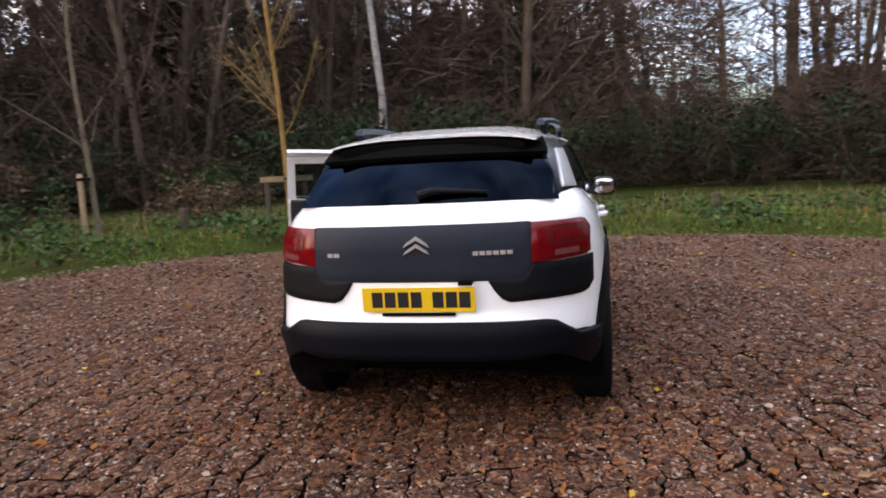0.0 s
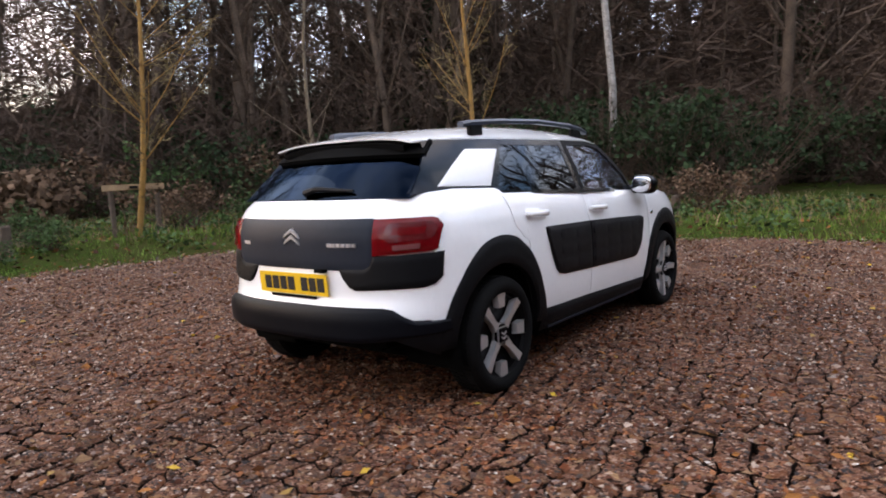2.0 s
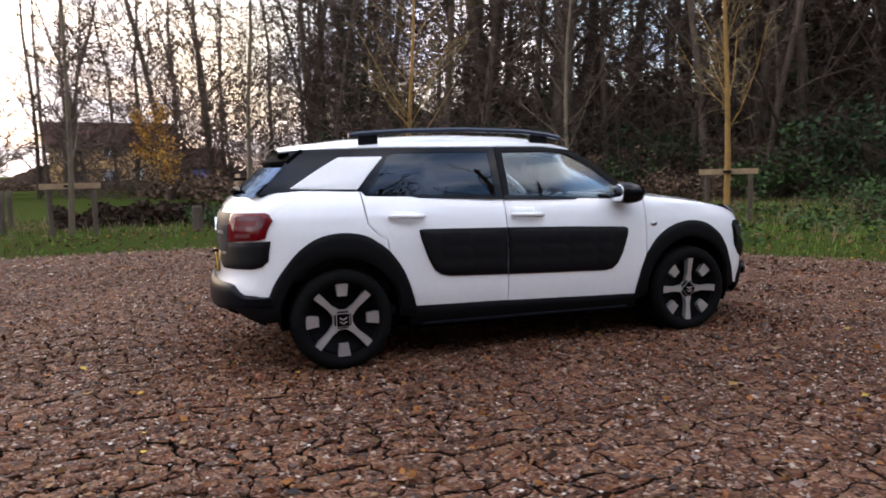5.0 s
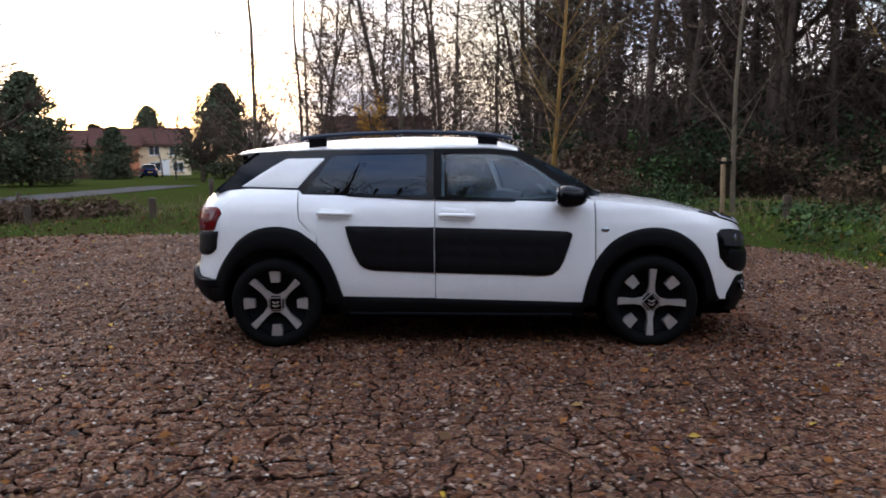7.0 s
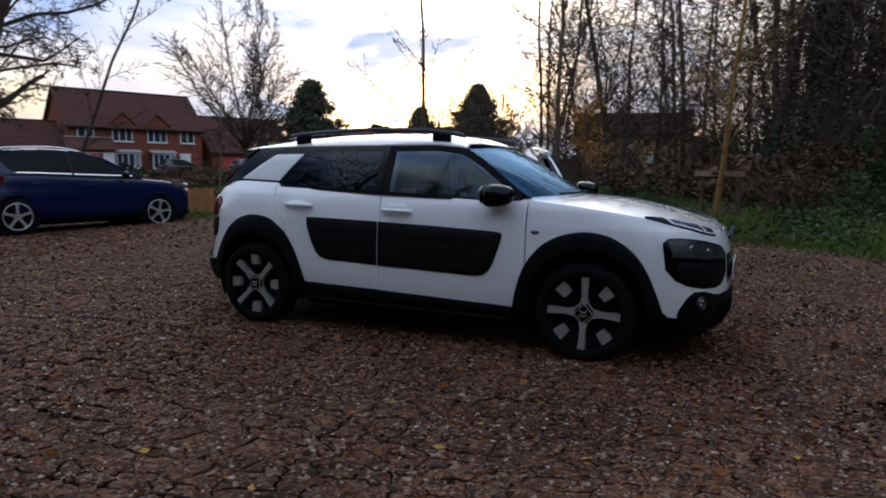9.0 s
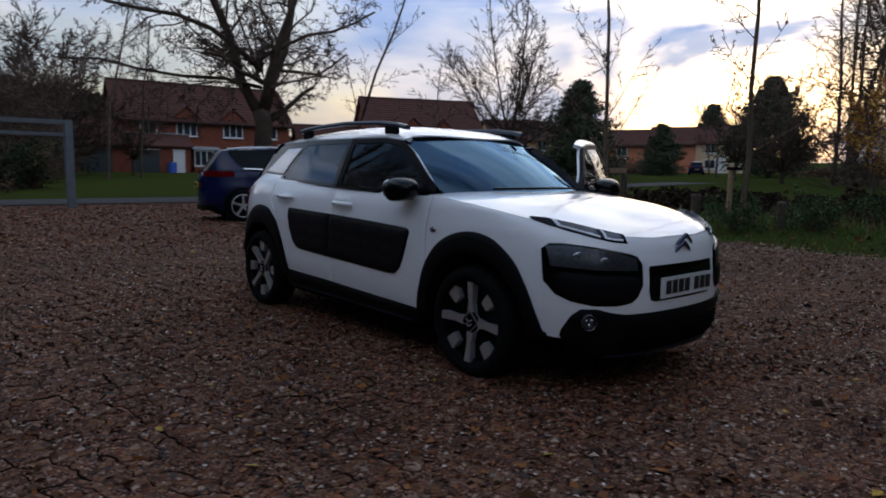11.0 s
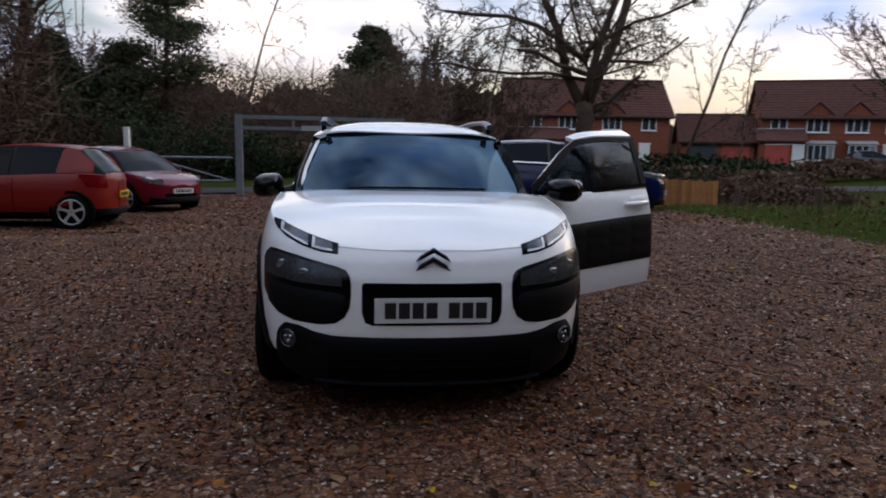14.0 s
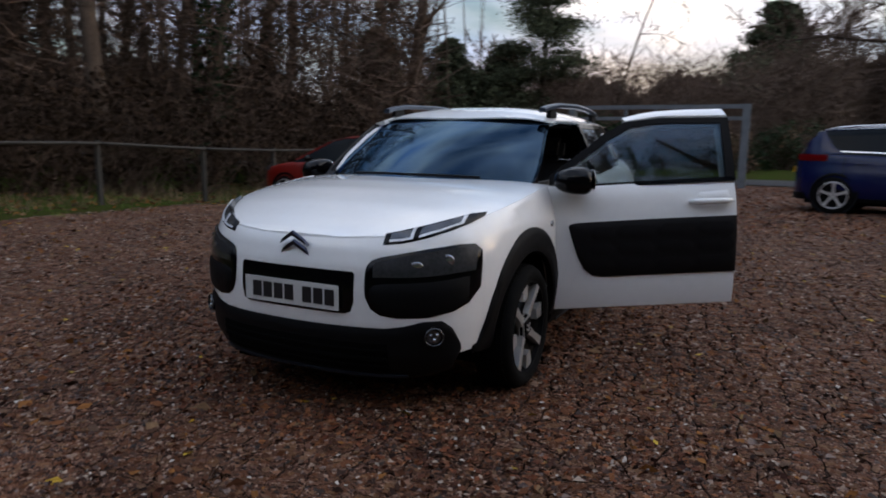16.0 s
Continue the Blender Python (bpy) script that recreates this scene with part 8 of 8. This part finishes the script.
def pad_ring(inset, drop, rough_):
    """One ring of each pad, drawn in from its outline and let down from its top."""
    p = loop_ + inward * (wide_ + inset)[..., None]
    z = grid_at(HGRID, p[..., 0].ravel(), p[..., 1].ravel()).reshape(p.shape[:2]) + lift[:, None] + ((p - hub_[:, None]) * slant[:, None]).sum(2) - drop + cover.normal(size=p.shape[:2]) * rough_
    return np.concatenate([p, z[..., None]], 2)


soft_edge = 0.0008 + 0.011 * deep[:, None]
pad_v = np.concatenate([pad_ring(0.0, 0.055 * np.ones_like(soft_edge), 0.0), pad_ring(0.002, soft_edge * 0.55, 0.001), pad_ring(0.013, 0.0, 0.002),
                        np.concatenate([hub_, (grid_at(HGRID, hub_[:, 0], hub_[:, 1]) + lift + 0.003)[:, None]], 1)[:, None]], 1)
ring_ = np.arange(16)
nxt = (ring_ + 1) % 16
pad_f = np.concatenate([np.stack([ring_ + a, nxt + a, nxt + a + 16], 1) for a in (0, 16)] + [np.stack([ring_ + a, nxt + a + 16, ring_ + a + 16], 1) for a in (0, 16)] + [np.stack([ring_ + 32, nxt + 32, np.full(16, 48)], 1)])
# index 1: pad walls coloured dark, shade painted into the cracks
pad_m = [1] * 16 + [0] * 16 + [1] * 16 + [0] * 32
near_pad = (hub_[:, 0] > 1.0) & (hub_[:, 0] < 3.4) & (hub_[:, 1] > -2.6) & (hub_[:, 1] < 0.0)
far_v = pad_v[~near_pad]
tagged(new("gravel_pads", array_mesh("gravel_pads", far_v.reshape(-1, 3), (np.arange(len(far_v))[:, None, None] * 49 + pad_f[None]).reshape(-1, 3), (M["gravel"], M["crack_shade"]), pad_m * len(far_v), smooth=True)), "close-set pads of brown gravel with dark cracks between", "gravel", kind="stuff")
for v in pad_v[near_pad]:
    o = new("gravel_pad", array_mesh("gravel_pad", v, pad_f, (M["gravel"], M["crack_shade"]), pad_m, smooth=True))
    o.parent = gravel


def stones(name, scale, count, thin=0.0):
    """Flat chips lying on the pads, or on the plain gravel where thin is given."""
    if thin:
        px, py = scatter(count, -7.2, 9.0, -16.5, 7.4, -30, 0.2)
        ok = np.hypot(px - 0.6, py - 1.2) > 6.4
        px, py = px[ok], py[ok]
        pz = grid_at(HGRID, px, py) + 0.006
    else:
        k, e = cover.integers(0, len(hub_), count), cover.integers(0, 16, count)
        a, b = pad_v[k, 32 + e], pad_v[k, 32 + (e + 1) % 16]
        out_ = pad_v[k, 16 + e]
        t, r = cover.random((count, 1)), np.sqrt(cover.random((count, 1)))
        p = pad_v[k, 48] + (a + (b - a) * t - pad_v[k, 48]) * r
        edge_ = cover.random(count) < 0.12
        p[edge_] = out_[edge_] + (a - out_)[edge_] * t[edge_]
        px, py, pz = p[:, 0], p[:, 1], p[:, 2] + 0.0005
    n = len(px)
    size = cover.gamma(3.2, 0.0031 * scale, n).clip(0.0035, 0.034)
    ax = np.array([(1, 0, 0), (-0.5, 0.87, 0), (-0.5, -0.87, 0), (0.1, 0.1, 0.5)], float)
    yaw = cover.uniform(0, 2 * np.pi, n)
    shape = ax[None] * cover.uniform(0.55, 1.45, (n, 4, 1)) * size[:, None, None]
    shape[:, :3, 2] = cover.normal(size=(n, 3)) * 0.16 * size[:, None]
    c, s = np.cos(yaw)[:, None], np.sin(yaw)[:, None]
    v = np.stack([shape[..., 0] * c - shape[..., 1] * s, shape[..., 0] * s + shape[..., 1] * c, shape[..., 2]], -1) + np.stack([px, py, pz], 1)[:, None]
    tri = np.array([(0, 1, 3), (1, 2, 3), (2, 0, 3)])
    f = (np.arange(n)[:, None, None] * 4 + tri[None]).reshape(-1, 3)
    tagged(new(name, array_mesh(name, v.reshape(-1, 3), f, M["stone"])), "loose brown, tan and grey gravel chips", "gravel", kind="stuff")


stones("gravel_stones", 0.84, 205000)
stones("gravel_stones", 2.0, 80000, 1.0)


def litter(name, count, size, mat, label, near, s1=0.6):
    px, py = scatter(count, -7.6, 8.2, -14, 8.0, -30, s1, near=near)
    pz = grid_at(HGRID, px, py) + 0.010 + 0.014 * cover.random(len(px))
    v, f = flakes(cover, np.stack([px, py, pz], 1), size, flat=0.78, ratio=0.55)
    tagged(new(name, array_mesh(name, v, f, mat)), label, "leaves", kind="stuff")


def drifts(name, n, size, mat, label, category, thick):
    """Pieces gathered in uneven drifts ahead of the car and beside it."""
    px, py = scatter(n, -6.5, 6.5, -3.0, 7.4, -30, 0.1, near=(0.6, 1.2, 7.5))
    drift = np.sin(px * 2.3 + 1.7 * np.sin(py * 1.9)) * np.sin(py * 2.7 + 1.3 * np.sin(px * 1.6 + 2.0)) + 0.5 * np.sin(px * 5.1 + py * 3.3) + cover.normal(size=len(px)) * 0.35
    ok = (drift > thick) & (cover.random(len(px)) < np.where(py > 3.0, 1.0, 0.35))
    px, py = px[ok], py[ok]
    v, f = flakes(cover, np.stack([px, py, grid_at(HGRID, px, py) + 0.012 + 0.008 * cover.random(len(px))], 1), size, flat=0.8, ratio=0.7)
    tagged(new(name, array_mesh(name, v, f, mat)), label, category, kind="stuff")


drifts("leaf_mould", 60000, 0.016, M["mould"], "dark red-brown leaf mould in drifts over the gravel", "leaves", 0.25)
drifts("pale_chips", 26000, 0.011, M["pale_chip"], "pale grey and tan stone chips on the gravel", "gravel", -0.2)
drifts("fallen_leaves", 2600, 0.034, M["leaf"], "larger dull russet leaves lying on the gravel", "leaves", -0.3)
litter("fallen_leaves", 20000, 0.020, M["leaf"], "fallen brown and russet leaves on the gravel", (0.6, 1.0, 9.0))
litter("fallen_leaves", 9000, 0.027, M["leaf"], "fallen russet leaves on the gravel", (0.6, 1.0, 12.0))
litter("yellow_leaves", 900, 0.026, M["leaf_yellow"], "scattered yellow fallen leaves", (0.6, 1.0, 9.0))
# dry litter gathered beside and under the car
px, py = cover.normal(0, 1.05, 15000), cover.uniform(-1.0, 3.7, 15000)
pz = grid_at(HGRID, px, py) + 0.008 + 0.012 * cover.random(len(px))
v, f = flakes(cover, np.stack([px, py, pz], 1), 0.017, flat=0.8, ratio=0.6)
tagged(new("fallen_leaves", array_mesh("fallen_leaves", v, f, M["leaf_dry"])), "dry red-brown leaf litter gathered round the car", "leaves", kind="stuff")


# extra leaves spread to darken the gravel towards the entrance
px, py = scatter(18000, -7.0, 8.8, -16.5, -4.5, -30, 0.3)
v, f = flakes(cover, np.stack([px, py, grid_at(HGRID, px, py) + 0.016], 1), 0.034, flat=0.8, ratio=0.6)
tagged(new("fallen_leaves", array_mesh("fallen_leaves", v, f, M["leaf_dry"])), "added red-brown leaf litter that darkens the gravel towards the entrance", "leaves", kind="stuff")


def blades(n, s0, s1, tall, mat, name, label, wide=0.006, box_=(-13.5, 12, -14, 13.5)):
    px, py = scatter(n, *box_, s0, s1)
    thin = cover.random(len(px)) < np.where(px > 6.5, 0.07, np.where((px < -5.5) & (py < 2), 0.55, 1.0))
    if mat is M["dry"]:
        thin = np.full(len(px), True)
    px, py = px[thin], py[thin]
    m = len(px)
    pz = grid_at(HGRID, px, py)
    patch = np.array([0.55 + 0.75 * noise.noise((a * 0.9, b * 0.9, 3.0)) for a, b in zip(px, py)]).clip(0.15, 1.6)
    h = tall * cover.uniform(0.5, 1.3, m) * patch
    a = cover.uniform(0, 2 * np.pi, m)
    lean = cover.normal(size=(m, 2)) * 0.35 * h[:, None]
    w = wide * cover.uniform(0.7, 1.5, m)
    base = np.stack([px, py, pz - 0.02], 1)
    dx = np.stack([np.cos(a) * w, np.sin(a) * w, 0 * w], 1)
    midp = base + np.stack([lean[:, 0] * 0.35, lean[:, 1] * 0.35, h * 0.6], 1)
    tip = base + np.stack([lean[:, 0], lean[:, 1], h], 1)
    v = np.stack([base - dx, base + dx, midp + dx * 0.7, tip, midp - dx * 0.7], 1)
    f = np.array([(0, 1, 2), (0, 2, 4), (4, 2, 3)])
    f = (np.arange(m)[:, None, None] * 5 + f[None]).reshape(-1, 3)
    tagged(new(name, array_mesh(name, v.reshape(-1, 3), f, mat)), label, "grass", kind="stuff")


blades(130000, -0.25, 3.2, 0.16, M["blade"], "verge_grass", "rough green grass along the car park's edge")
blades(60000, 1.0, 7.5, 0.20, M["blade"], "rank_grass", "uneven rank grass on the verge", 0.008)
blades(17000, 0.9, 8.0, 0.42, M["dry"], "dry_stalks", "dry brown stalks among the verge grass", 0.005)
# broad green weeds
px, py = scatter(26000, -11, 6, 2.5, 11, 0.25, 3.6)
keep = np.array([noise.noise((a * 0.8, b * 0.8, 9.0)) > 0.02 for a, b in zip(px, py)])
px, py = px[keep], py[keep]
pz = grid_at(HGRID, px, py) + cover.uniform(0.02, 0.28, len(px))
v, f = flakes(cover, np.stack([px, py, pz], 1), 0.045, flat=0.3)
tagged(new("weeds", array_mesh("weeds", v, f, M["nettle"])), "broad-leaved green weeds on the verge", "weeds", kind="stuff")
# leaf litter on the wood's floor and verge
px, py = scatter(17000, -13.5, 13, -12, 13.5, 0.5, 9)
pz = grid_at(HGRID, px, py) + 0.02
v, f = flakes(cover, np.stack([px, py, pz], 1), 0.04, flat=0.6)
tagged(new("verge_leaves", array_mesh("verge_leaves", v, f, M["leaf"])), "brown fallen leaves in the verge grass", "leaves", kind="stuff")
